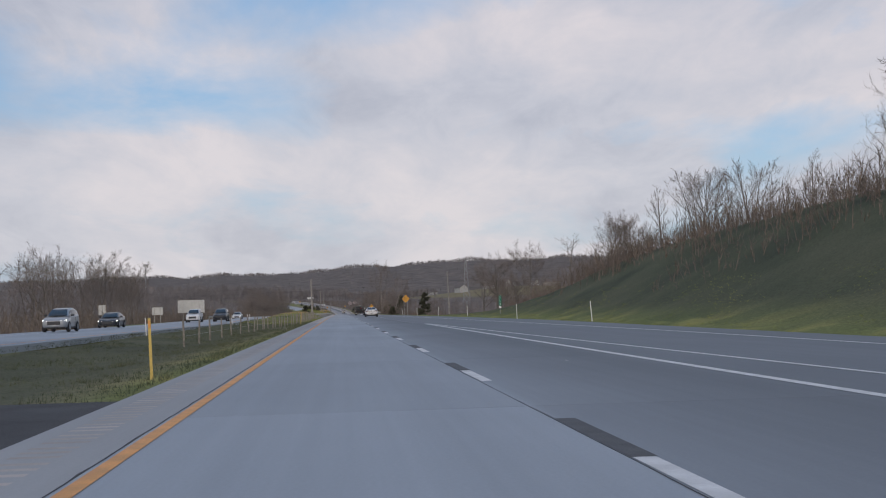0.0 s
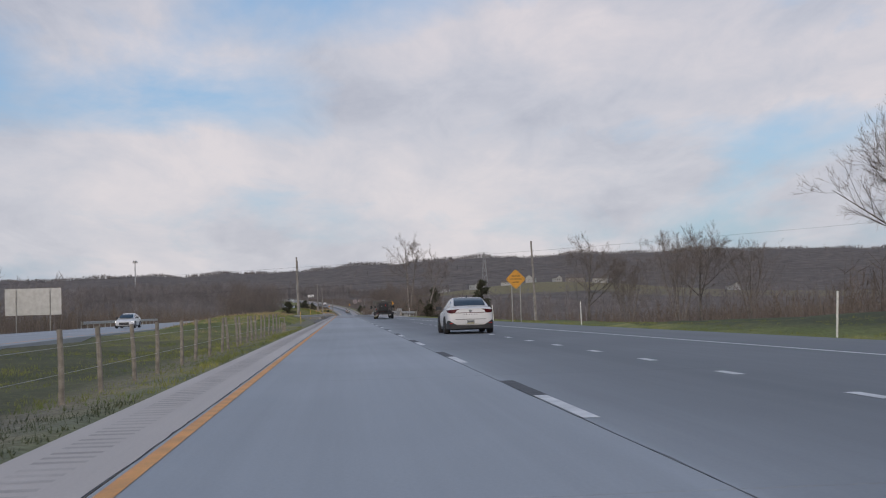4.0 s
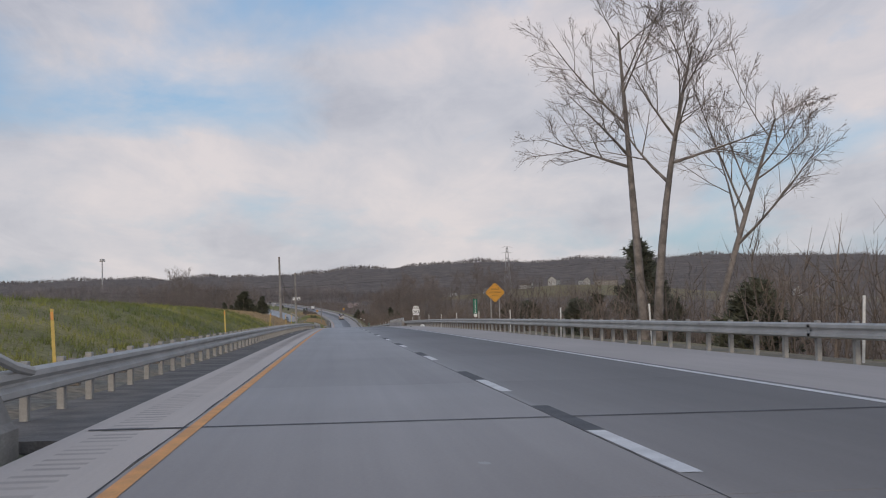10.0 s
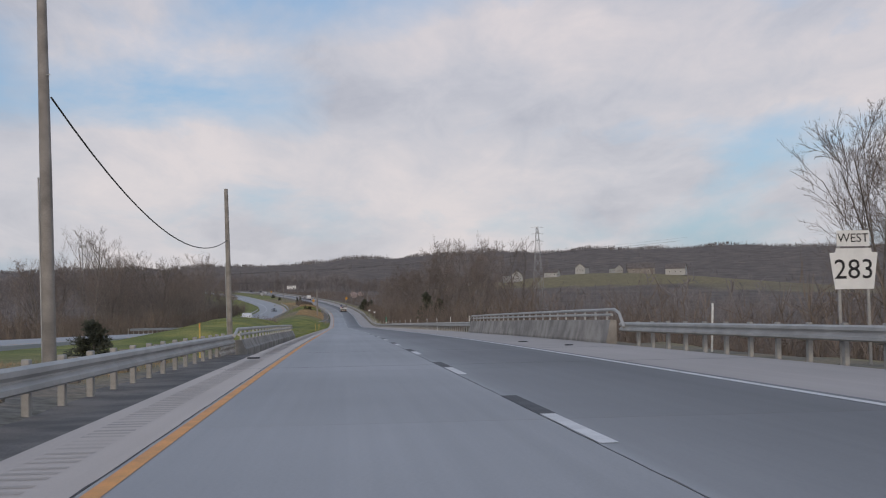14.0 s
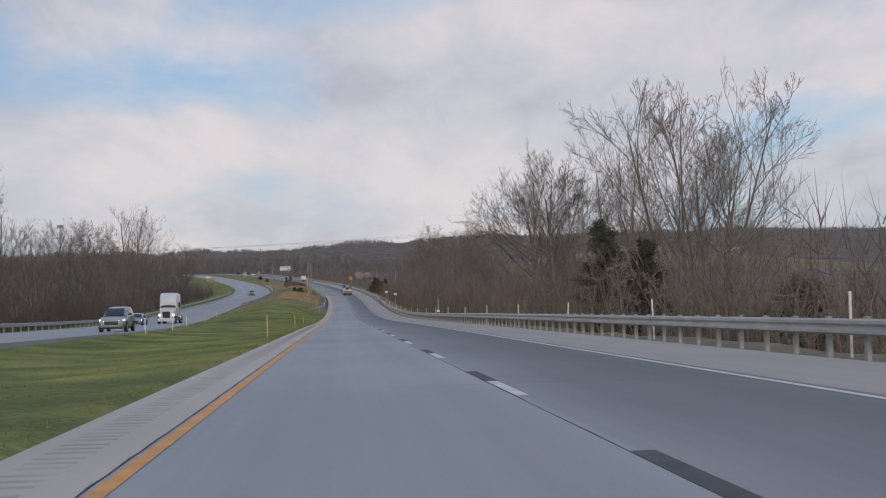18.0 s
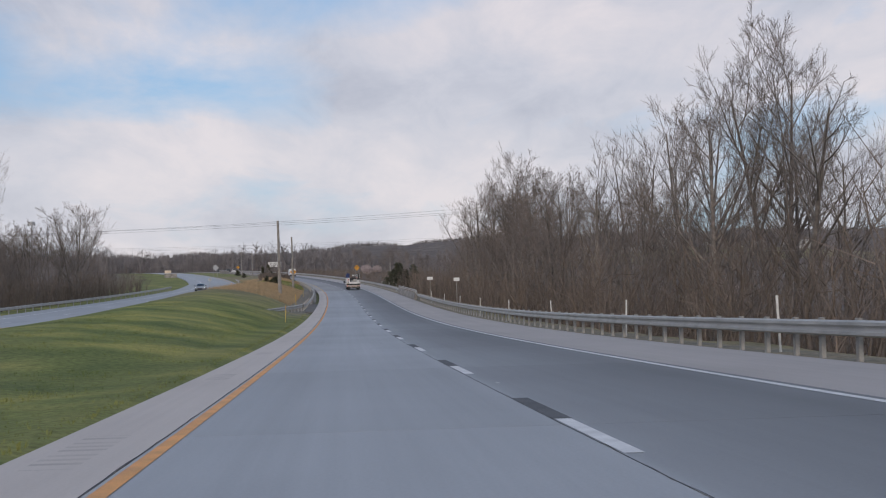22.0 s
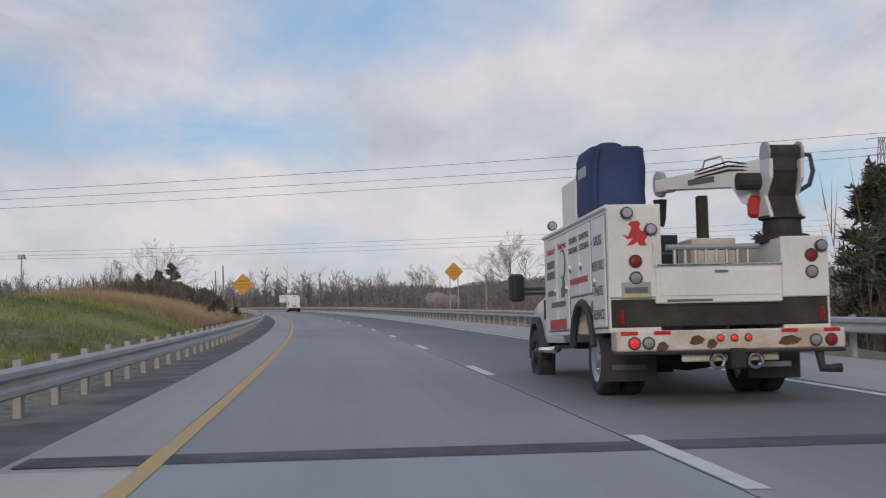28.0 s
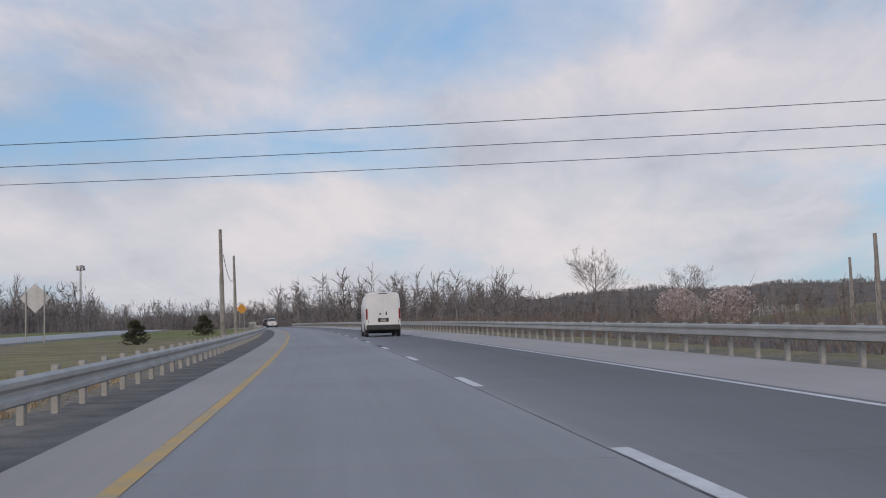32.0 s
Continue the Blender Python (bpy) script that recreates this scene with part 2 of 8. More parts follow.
POURS = [(0, (0.86, 0.91, 0.97)), (90, (0.87, 0.92, 0.97)), (200, (0.97, 0.97, 0.97)), (324, (0.97, 0.97, 0.97)), (329, (0.93, 0.84, 0.78)), (345, (0.78, 0.70, 0.65)), (348, (0.92, 0.86, 0.82)), (420, (0.95, 0.93, 0.92)), (560, (0.98, 0.97, 0.97)), (830, (0.97, 0.98, 0.99)), (905, (0.92, 0.92, 0.93)), (1000, (0.95, 0.93, 0.90)), (1100, (0.96, 0.96, 0.96))]
LANES = [(-3.8, 1.07), (-2.9, 1.02), (-1.9, 1.09), (-0.9, 1.02), (-0.12, 1.06), (0.05, 0.84), (1.0, 0.67), (1.9, 0.59), (2.9, 0.51), (3.55, 0.54), (4.2, 0.56)]
CONC = lane_concrete("concrete", (0.385, 0.40, 0.418), LANES, POURS)
CONC_B = lane_concrete("worn_bridge_concrete", (0.325, 0.325, 0.335), LANES, POURS)
CONC_SH = lane_concrete("shoulder_concrete", (0.55, 0.495, 0.455), [])
CONC_R = lane_concrete("outer_shoulder_concrete", (0.44, 0.405, 0.385), [])
CONC_L = lane_concrete("stained_shoulder_concrete", (0.40, 0.37, 0.345), [])
SEAMM = mat("bridge_joint_asphalt", (0.11, 0.11, 0.118), 0.85, 0, 0.35, 1.5, 25, 0.4, space="World")
WORNY = mat("worn_yellow_road_paint", (0.66, 0.42, 0.13), 0.7, 0, 0.1, 1.6, 14, 0.2, col2=(0.50, 0.39, 0.24), space="World")
CONC_OLD = lane_concrete("grey_shoulder_concrete", (0.37, 0.375, 0.385), [])
TAR = mat("joint_tar", (0.05, 0.05, 0.055), 0.7, 0, 0.2, 5, 60)
ASPH = mat("asphalt", (0.075, 0.075, 0.08), 0.9, 0, 0.25, 0.8, 90, 0.5, space="World")
BLACKP = mat("black_contrast_paint", (0.095, 0.098, 0.105), 0.75, 0, 0.2, 3, 60, 0.2)
WHITEP = mat("white_road_paint", (0.72, 0.72, 0.72), 0.6, 0, 0.12, 2.5, 40, 0.2, space="World")
ORANGE = mat("yellow_road_paint", (0.76, 0.35, 0.10), 0.6, 0, 0.14, 2.5, 40, 0.2, space="World")
GALV = mat("galvanised_steel", (0.46, 0.455, 0.44), 0.58, 0.35, 0.12, 1.2, 30, 0.1, space="World")
WOODPOST = mat("weathered_post", (0.30, 0.27, 0.23), 0.9, 0, 0.25, 6, 60, 0.5)
POSTST = mat("post_steel", (0.40, 0.39, 0.37), 0.65, 0.35, 0.15, 4, 40, 0.15)
POLEW = mat("utility_pole_wood", (0.31, 0.285, 0.262), 0.9, 0, 0.22, 1.5, 40, 0.5)
PARAPET = mat("parapet_concrete", (0.33, 0.31, 0.285), 0.9, 0, 0.28, 1.1, 35, 0.5, space="World")
YELLOWS = mat("yellow_sign_sheet", (0.68, 0.33, 0.045), 0.45, 0, 0.05, 2, 20)
BLACKS = mat("sign_black", (0.015, 0.015, 0.017), 0.5, 0, 0.1, 4, 30)
WHITES = mat("sign_white", (0.78, 0.78, 0.76), 0.45, 0, 0.05, 3, 20)
GREENS = mat("sign_green", (0.005, 0.16, 0.10), 0.4, 0, 0.08, 3, 20)
SIGNBACK = mat("sign_back_aluminium", (0.42, 0.43, 0.44), 0.5, 0.4, 0.1, 2, 20)
YPOST = mat("yellow_marker_post", (0.62, 0.45, 0.12), 0.5, 0, 0.1, 6, 40)
WPOST = mat("white_marker_post", (0.75, 0.75, 0.72), 0.5, 0, 0.1, 6, 40)
WIREM = mat("cable_black", (0.03, 0.03, 0.032), 0.6, 0, 0.1, 3, 20)
BARK = mat("grey_bark", (0.225, 0.198, 0.178), 0.95, 0, 0.3, 3, 30, 0.6, obj_rand=0.25)
TWIG = mat("bare_twigs", (0.235, 0.195, 0.172), 0.95, 0, 0.25, 0.8, 12, obj_rand=0.22)
BRUSH = mat("brown_brush", (0.175, 0.143, 0.122), 0.95, 0, 0.3, 0.12, 3, island=0.35, space="World", col2=(0.255, 0.205, 0.17))
# distance haze is put into this base colour: lighter and greyer than near twigs
FARWOOD = mat("hazed_bare_wood", (0.245, 0.225, 0.222), 0.95, 0, 0.25, 0.05, 1.5, island=0.3, space="World")
CEDAR = mat("cedar_foliage", (0.112, 0.118, 0.082), 0.9, 0, 0.35, 1.2, 18, island=0.4)
SHRUB = mat("dark_shrub_foliage", (0.25, 0.215, 0.18), 0.9, 0, 0.3, 1.5, 18, island=0.4)
DRYG = mat("dry_grass_blades", (0.47, 0.35, 0.215), 0.9, 0, 0.2, 0.3, 9, island=0.3, space="World")
DULLG = mat("dull_green_grass_blades", (0.085, 0.105, 0.058), 0.9, 0, 0.25, 0.22, 9, island=0.3, space="World", col2=(0.15, 0.155, 0.085))
GREENG = mat("green_grass_blades", (0.15, 0.19, 0.06), 0.85, 0, 0.25, 0.22, 9, island=0.3, space="World", col2=(0.33, 0.33, 0.10))
BLOSSOM = mat("pale_blossom", (0.55, 0.45, 0.42), 0.9, 0, 0.2, 1.2, 18, island=0.3)
RUBBER = mat("tyre_rubber", (0.042, 0.042, 0.045), 0.85, 0, 0.2, 9, 60, 0.3)
DULLRIM = mat("dull_grey_rim", (0.20, 0.20, 0.205), 0.55, 0.5, 0.15, 5, 40)
DARKRED = mat("dark_red_lens", (0.085, 0.010, 0.014), 0.18, 0, 0.1, 12, 60, coat=0.5)
STEELW = mat("wheel_steel", (0.45, 0.46, 0.48), 0.35, 0.8, 0.12, 5, 40)
CHROME = mat("chrome", (0.75, 0.76, 0.78), 0.12, 1.0, 0.05, 4, 30)
DARKW = mat("dark_wheel", (0.05, 0.052, 0.056), 0.4, 0.6, 0.15, 5, 40)
WPAINT = mat("white_vehicle_paint", (0.74, 0.74, 0.74), 0.32, 0, 0.05, 0.9, 30, coat=0.35)
BODYW = mat("service_body_white", (0.72, 0.715, 0.69), 0.42, 0, 0.08, 0.9, 25, coat=0.1)
SILVERP = mat("silver_vehicle_paint", (0.40, 0.41, 0.42), 0.3, 0.5, 0.06, 1, 30, coat=0.3)
DARKP = mat("dark_vehicle_paint", (0.035, 0.038, 0.045), 0.3, 0.2, 0.08, 1, 30, coat=0.4)
REDP = mat("maroon_vehicle_paint", (0.16, 0.03, 0.025), 0.3, 0.2, 0.08, 1, 30, coat=0.4)
PLAST = mat("black_plastic", (0.048, 0.049, 0.052), 0.65, 0, 0.15, 5, 50, 0.1)
FRAMEB = mat("black_chassis", (0.05, 0.048, 0.047), 0.7, 0.2, 0.3, 3, 40, 0.2)
GLASSD = glass("tinted_window", (0.018, 0.024, 0.028))
GLASSL = glass("clear_window", (0.16, 0.20, 0.22))
REDL = mat("red_lamp", (0.24, 0.012, 0.014), 0.35, 0, 0.1, 20, 60, coat=0.1)
REDGLOW = mat("red_lamp_lit", (0.85, 0.05, 0.05), 0.3, 0, 0.1, 20, 60, emit=0.12)
CLEARL = mat("clear_lamp", (0.30, 0.30, 0.29), 0.15, 0.2, 0.1, 20, 60, coat=0.5)
HEADL = mat("headlamp_lit", (1.0, 0.95, 0.85), 0.2, 0, 0.02, 20, 60, emit=4.0)
AMBER = mat("amber_lamp", (0.75, 0.28, 0.02), 0.25, 0, 0.1, 20, 60, coat=0.4)
RUST = mat("rusted_white_bumper", (0.70, 0.68, 0.64), 0.7, 0, 0.15, 2.2, 30, 0.2, col2=(0.50, 0.39, 0.29))
REDREF = mat("red_reflector", (0.55, 0.03, 0.03), 0.35, 0, 0.1, 10, 40)
REDTXT = mat("red_lettering", (0.50, 0.04, 0.045), 0.5, 0, 0.1, 5, 40)
GREYTXT = mat("grey_lettering", (0.13, 0.135, 0.14), 0.55, 0, 0.1, 5, 40)
BLUECOV = mat("blue_tarpaulin_cover", (0.035, 0.055, 0.15), 0.75, 0, 0.2, 1.6, 30, 0.5)
PLATEM = mat("number_plate", (0.34, 0.36, 0.37), 0.45, 0, 0.1, 8, 40)
PLATEY = mat("plate_yellow_band", (0.55, 0.46, 0.16), 0.45, 0, 0.1, 8, 40)
DUMPG = mat("dump_bed_grey_paint", (0.145, 0.143, 0.138), 0.5, 0.2, 0.18, 1.2, 25, 0.1)
FLAPM = mat("mud_flap_rubber", (0.05, 0.045, 0.042), 0.8, 0, 0.2, 3, 40, 0.2)
TARPB = mat("brown_board_load", (0.12, 0.09, 0.07), 0.85, 0, 0.2, 1.5, 25, 0.3)
TRAILB = mat("black_trailer_steel", (0.052, 0.052, 0.056), 0.55, 0.3, 0.2, 2, 30, 0.1)
MESHM = mat("dark_expanded_mesh", (0.035, 0.033, 0.033), 0.7, 0.3, 0.2, 3, 40)
BLUESH = mat("pool_blue", (0.10, 0.13, 0.30), 0.5, 0, 0.1, 4, 30)
ROOFM = mat("far_roof", (0.16, 0.14, 0.13), 0.85, 0, 0.2, 0.6, 8, 0.2)
# white boards of far houses, greyed in the colour for distance haze
SIDING = mat("hazed_white_siding", (0.42, 0.42, 0.41), 0.7, 0, 0.06, 0.8, 8)
BARNW = mat("barn_grey_wood", (0.28, 0.26, 0.24), 0.85, 0, 0.2, 0.5, 8, 0.2)
SCUFF = mat("pale_scuffed_concrete", (0.43, 0.43, 0.435), 0.85, 0, 0.1, 3, 40, space="World")
OILS = mat("oil_stain", (0.315, 0.32, 0.33), 0.75, 0, 0.15, 3, 40, space="World")
LITTER = mat("grey_stone", (0.40, 0.38, 0.35), 0.9, 0, 0.25, 4, 30, 0.4)


# ---------------------------------------------------------------- mesh building
class MB:
    """Collects vertices and faces."""

    def __init__(self):
        self.v, self.f = [], []

    def add(self, vs, fs, m=None):
        o = len(self.v)
        if m is not None:
            vs = [m @ Vector(q) for q in vs]
        self.v += [tuple(q) for q in vs]
        self.f += [tuple(i + o for i in f) for f in fs]
        return self

    def box(self, c, s, m=None, ch=None):
        """Box with chamfered edges: centre, size."""
        hx, hy, hz = s[0] / 2, s[1] / 2, s[2] / 2
        b = min(ch if ch is not None else 0.012, hx * 0.8, hy * 0.8, hz * 0.8)
        vs, idx = [], {}
        for sx in (-1, 1):
            for sy in (-1, 1):
                for sz in (-1, 1):
                    for k, (ax, ay, az) in enumerate(((0, b, b), (b, 0, b), (b, b, 0))):
                        idx[sx, sy, sz, k] = len(vs)
                        vs.append((c[0] + sx * (hx - ax), c[1] + sy * (hy - ay), c[2] + sz * (hz - az)))
        I = lambda *q: idx[q]
        fs = []
        for s1 in (-1, 1):
            fs.append([I(s1, a, d, 0) for a, d in ((-1, -1), (1, -1), (1, 1), (-1, 1))][::s1])
            fs.append([I(a, s1, d, 1) for a, d in ((-1, -1), (1, -1), (1, 1), (-1, 1))][::-s1])
            fs.append([I(a, d, s1, 2) for a, d in ((-1, -1), (1, -1), (1, 1), (-1, 1))][::s1])
            for s2 in (-1, 1):
                fs.append([I(s1, s2, -1, 0), I(s1, s2, 1, 0), I(s1, s2, 1, 1), I(s1, s2, -1, 1)])
                fs.append([I(s1, -1, s2, 0), I(s1, 1, s2, 0), I(s1, 1, s2, 2), I(s1, -1, s2, 2)])
                fs.append([I(-1, s1, s2, 1), I(1, s1, s2, 1), I(1, s1, s2, 2), I(-1, s1, s2, 2)])
                for s3 in (-1, 1):
                    fs.append([I(s1, s2, s3, 0), I(s1, s2, s3, 1), I(s1, s2, s3, 2)])
        return self.add(vs, fs, m)

    def tube(self, pts, rad, n=6, m=None, cap=True):
        """Round tube along points, with one radius or one for each point."""
        pts = [Vector(q) for q in pts]
        rs = rad if isinstance(rad, (list, tuple)) else [rad] * len(pts)
        vs, fs = [], []
        side = None
        for i, q in enumerate(pts):
            d = (pts[min(i + 1, len(pts) - 1)] - pts[max(i - 1, 0)])
            d = d.normalized() if d.length > 1e-9 else Vector((0, 0, 1))
            if side is None:
                side = d.orthogonal().normalized()
            side = (side - d * side.dot(d))
            side = side.normalized() if side.length > 1e-6 else d.orthogonal().normalized()
            up = d.cross(side)
            for k in range(n):
                a = 2 * math.pi * k / n
                vs.append(q + rs[i] * (math.cos(a) * side + math.sin(a) * up))
        for i in range(len(pts) - 1):
            for k in range(n):
                fs.append((i * n + k, i * n + (k + 1) % n, (i + 1) * n + (k + 1) % n, (i + 1) * n + k))
        if cap:
            fs.append(tuple(range(n))[::-1])
            fs.append(tuple((len(pts) - 1) * n + k for k in range(n)))
        return self.add(vs, fs, m)

    def prism(self, poly, axis, a, b, m=None):
        """Polygon (two coordinates) drawn out along axis x, y or z from a to b."""
        n = len(poly)
        put = {"x": lambda p, w: (w, p[0], p[1]), "y": lambda p, w: (p[0], w, p[1]), "z": lambda p, w: (p[0], p[1], w)}[axis]
        vs = [put(p, a) for p in poly] + [put(p, b) for p in poly]
        fs = [tuple(range(n))[::-1], tuple(range(n, 2 * n))] + [(i, (i + 1) % n, n + (i + 1) % n, n + i) for i in range(n)]
        return self.add(vs, fs, m)

    def lathe(self, prof, n=20, m=None, axis="x", cap=True):
        """Profile of (along, radius) turned round an axis."""
        vs, fs = [], []
        for w, r in prof:
            for k in range(n):
                a = 2 * math.pi * k / n
                c, s = r * math.cos(a), r * math.sin(a)
                vs.append((w, c, s) if axis == "x" else (c, w, s) if axis == "y" else (c, s, w))
        for i in range(len(prof) - 1):
            for k in range(n):
                fs.append((i * n + k, i * n + (k + 1) % n, (i + 1) * n + (k + 1) % n, (i + 1) * n + k))
        if not cap:
            return self.add(vs, fs, m)
        fs.append(tuple(range(n))[::-1])
        fs.append(tuple((len(prof) - 1) * n + k for k in range(n)))
        return self.add(vs, fs, m)

    def grid(self, rows, m=None, close=False):
        """Skin over rows of equally many points."""
        n = len(rows[0])
        vs = [q for r in rows for q in r]
        fs = []
        for i in range(len(rows) - 1):
            for k in range(n if close else n - 1):
                fs.append((i * n + k, i * n + (k + 1) % n, (i + 1) * n + (k + 1) % n, (i + 1) * n + k))
        return self.add(vs, fs, m)

    def mesh(self, name, material, smooth=False, fix=True):
        me = bpy.data.meshes.new(name)
        me.from_pydata(self.v, [], self.f)
        if fix and len(self.f) < 4000:
            bm = bmesh.new()
            bm.from_mesh(me)
            bmesh.ops.recalc_face_normals(bm, faces=bm.faces)
            bm.to_mesh(me)
            bm.free()
        me.materials.append(material)
        if smooth:
            me.polygons.foreach_set("use_smooth", [True] * len(me.polygons))
            me.set_sharp_from_angle(angle=radians(35))
        me.update()
        return me


def part(name, mb, material, parent, label="", smooth=False, m=None):
    """One mesh object under a thing or a part."""
    me = mb.mesh(name, material, smooth) if isinstance(mb, MB) else mb
    ob = new(name, me)
    ob.parent = parent
    if m is not None:
        ob.matrix_basis = m
    if label:
        ob["label"] = label
    return ob


def thing(name, label, category, m=None, group="", kind=""):
    ob = new(name)
    ob.empty_display_size = 0.1
    if m is not None:
        ob.matrix_basis = m
    return tagged(ob, label, category, group, kind)


FONTS = {}


def lettering(text, size, depth, material, align="CENTER"):
    key = (text, round(size, 4), depth, material.name, align)
    if key not in FONTS:
        cu = bpy.data.curves.new("lettering", "FONT")
        cu.body, cu.size, cu.extrude, cu.align_x, cu.align_y = text, size, depth, align, "CENTER"
        cu.resolution_u = 3
        ob = bpy.data.objects.new("lettering", cu)
        scene.collection.objects.link(ob)
        me = bpy.data.meshes.new_from_object(ob.evaluated_get(bpy.context.evaluated_depsgraph_get()))
        bpy.data.objects.remove(ob)
        bpy.data.curves.remove(cu)
        me.materials.clear()
        me.materials.append(material)
        FONTS[key] = me
    return FONTS[key]


# ---------------------------------------------------------------- the line of the road
# s runs along the lane line, off to the right of it, dz above the pavement
BEND = [-0.35, -0.34, -0.04, 0.26, 0.18, -0.15, 0.05, -0.09, 0.63, 3.77, 5.83, 5.95, 4.84, 3.79, 3.65, 3.63, 3.62, 3.62, 3.62, 3.62, 3.62, 3.62]
SAG = [-0.09, -0.02, -0.1, -0.13, 0.0, 0.08, 0.1, -0.47, -0.78, -0.9, -0.06, 0.08, -0.5, 1.39, 3.3, 2.6, 0.37, 0.36, 0.27, -0.01, -0.32, -0.01, 0.0, -0.3, -0.6, -0.9, -0.9, -0.6, -0.3]
ARC = np.arange(-400, 5200, 2.0)
_k = np.interp(ARC, 400 + 60.0 * np.arange(len(BEND)), BEND, left=0, right=0) * 1e-4
_th = np.cumsum(_k) * 2
_x, _y = np.cumsum(-np.sin(_th)) * 2, np.cumsum(np.cos(_th)) * 2
_g = 0.0011971 + np.cumsum(np.where(ARC >= -20, np.interp(ARC, 60.0 * np.arange(len(SAG)), SAG, left=0, right=0), 0) * 1e-4) * 2
_g = _g - (_g[200] - 0.0011971)
_z = np.cumsum(_g) * 2
_x, _y, _z = _x - _x[200], _y - _y[200], _z - _z[200]


# stations along the road run slightly unevenly against its true length
SLIP = [(-400, 0), (0, 0), (66, 5), (170, 10), (233, 11.3), (301, 11.6), (369, 13.2), (437, 15.6), (471, 16.8), (575, 18.4), (646, 18.5), (753, 16.2), (859, 15.7), (6000, 15.7)]
_st = np.arange(-420, 5300, 1.0)
SG = np.interp(ARC, _st + np.interp(_st, [k[0] for k in SLIP], [k[1] for k in SLIP]), _st)


def station(arc):
    """Station of a true length along the road."""
    return float(np.interp(arc, ARC, SG))


def line(s):
    return np.interp(s, SG, _x), np.interp(s, SG, _y), np.interp(s, SG, _z), np.interp(s, SG, _th)


def at(s, off=0.0, dz=0.0):
    x, y, z, th = line(s)
    return Vector((x + off * math.cos(th), y + off * math.sin(th), z + dz))


def stand(s, off=0.0, dz=0.0, turn=0.0):
    """Pose beside the road: local y along it, x to the right."""
    th = float(line(s)[3])
    return Matrix.Translation(at(s, off, dz)) @ Matrix.Rotation(th + radians(turn), 4, "Z")


def interp(v, knots):
    return np.interp(v, [k[0] for k in knots], [k[1] for k in knots])


PAVE_R = [(-400, 11.8), (30, 11.9), (85, 12.5), (180, 9.6), (238, 8.4), (290, 7.0), (5000, 7.0)]
EDGE_R = [(-400, 9.6), (42, 9.8), (112, 8.2), (190, 6.2), (228, 5.5), (290, 3.66), (5000, 3.66)]
OPP = [(-400, -16.5), (0, -15.4), (80, -15.0), (140, -13.8), (200, -17.5), (280, -19), (450, -21), (600, -19), (705, -16.3), (731, -18), (783, -21.5), (846, -25), (905, -25.5), (961, -22.6), (1012, -20.5), (1072, -20.3), (1200, -23), (5000, -23)]
OPPW = 11.5
MEDIAN = [(-400, 0), (200, 0.05), (240, 1.0), (300, 1.2), (322, 0.6), (350, 0.7), (372, 1.9), (480, 2.1), (496, 0.4), (552, 0.3), (588, 1.7), (606, 1.7), (622, 0.6), (645, 0.0), (770, 0.2), (830, 1.3), (880, 2.3), (945, 2.2), (965, 0.2), (985, 0.5), (1002, 1.7), (1060, 1.4), (1100, 0.3), (5000, 0.2)]
HILL_R = [(-400, 9.5), (40, 8.5), (70, 8.3), (93, 8.1), (121, 7.2), (131, 6.2), (150, 3.4), (172, 1.2), (200, 0.3), (5000, 0)]
LOW_R = [(-400, 0), (180, 0), (240, -1.0), (320, -3.0), (420, -4.0), (700, -3.5), (960, -3.0), (1060, -2.0), (1150, -1.5), (5000, -1.0)]


def smooth01(a):
    a = np.clip(a, 0, 1)
    return a * a * (3 - 2 * a)


def height(s, off):
    """Ground above the pavement level at s."""
    s, off = np.asarray(s, float), np.asarray(off, float)
    pr = interp(s, PAVE_R)
    opp = interp(s, OPP)
    # median
    u = (off - opp) / (-4.8 - opp)
    med = interp(s, MEDIAN) * np.clip(np.sin(np.clip((-6.6 - off) / np.maximum(-6.6 - opp, 1) * 1.15, 0, 1) * math.pi), 0, 1) ** 0.8
    med = med - 0.45 * np.clip(np.sin(np.clip(u, 0, 1) * math.pi), 0, 1) * (interp(s, MEDIAN) < 0.5)
    z = np.where((off < -4.8) & (off > opp), med - 0.10, -0.10)
    # right of the pavement
    d = off - pr
    hill = interp(s, HILL_R) * smooth01((d - 1.0) / 22.0)
    drop = interp(s, LOW_R) * smooth01((d - 1.5) / 14.0)
    z = np.where(d > 0, -0.10 + hill + drop, z)
    # beyond the other carriageway
    e = opp - OPPW - off
    z = np.where(e > 0, -0.10 - 1.2 * smooth01(e / 25) * (s < 1000), z)
    return z


def ground_z(s, off):
    """World height of the ground: road level near by, valley and ridge far off."""
    s, off = np.asarray(s, float), np.asarray(off, float)
    zr = np.interp(s, SG, _z)
    x = np.interp(s, SG, _x) + off * np.cos(np.interp(s, SG, _th))
    y = np.interp(s, SG, _y) + off * np.sin(np.interp(s, SG, _th))
    near = zr + height(s, off)
    away = np.maximum(np.abs(off) - 60, 0) + np.maximum(s - 2250, 0) * 1.0
    base = -3 + 11 * smooth01((y - 900) / 700)
    ridge = 146 * smooth01((y - 2300 + 0.08 * x) / 2250) * (1 + 0.05 * np.sin(x / 410 + 0.8) + 0.025 * np.sin(x / 167)) * (0.88 + 0.25 * smooth01((x + 350) / 1500))
    farm = 20 * np.exp(-((x - 235) / 175) ** 2 - ((y - 1600) / 170) ** 2)
    far = base + ridge + farm + (2.2 * np.sin(x / 37) + 3.0 * np.sin(x / 61 + 1) + 1.8 * np.sin(x / 17)) * smooth01((y - 2600) / 1200)
    w = smooth01(away / 260)
    return near * (1 - w) + far * w


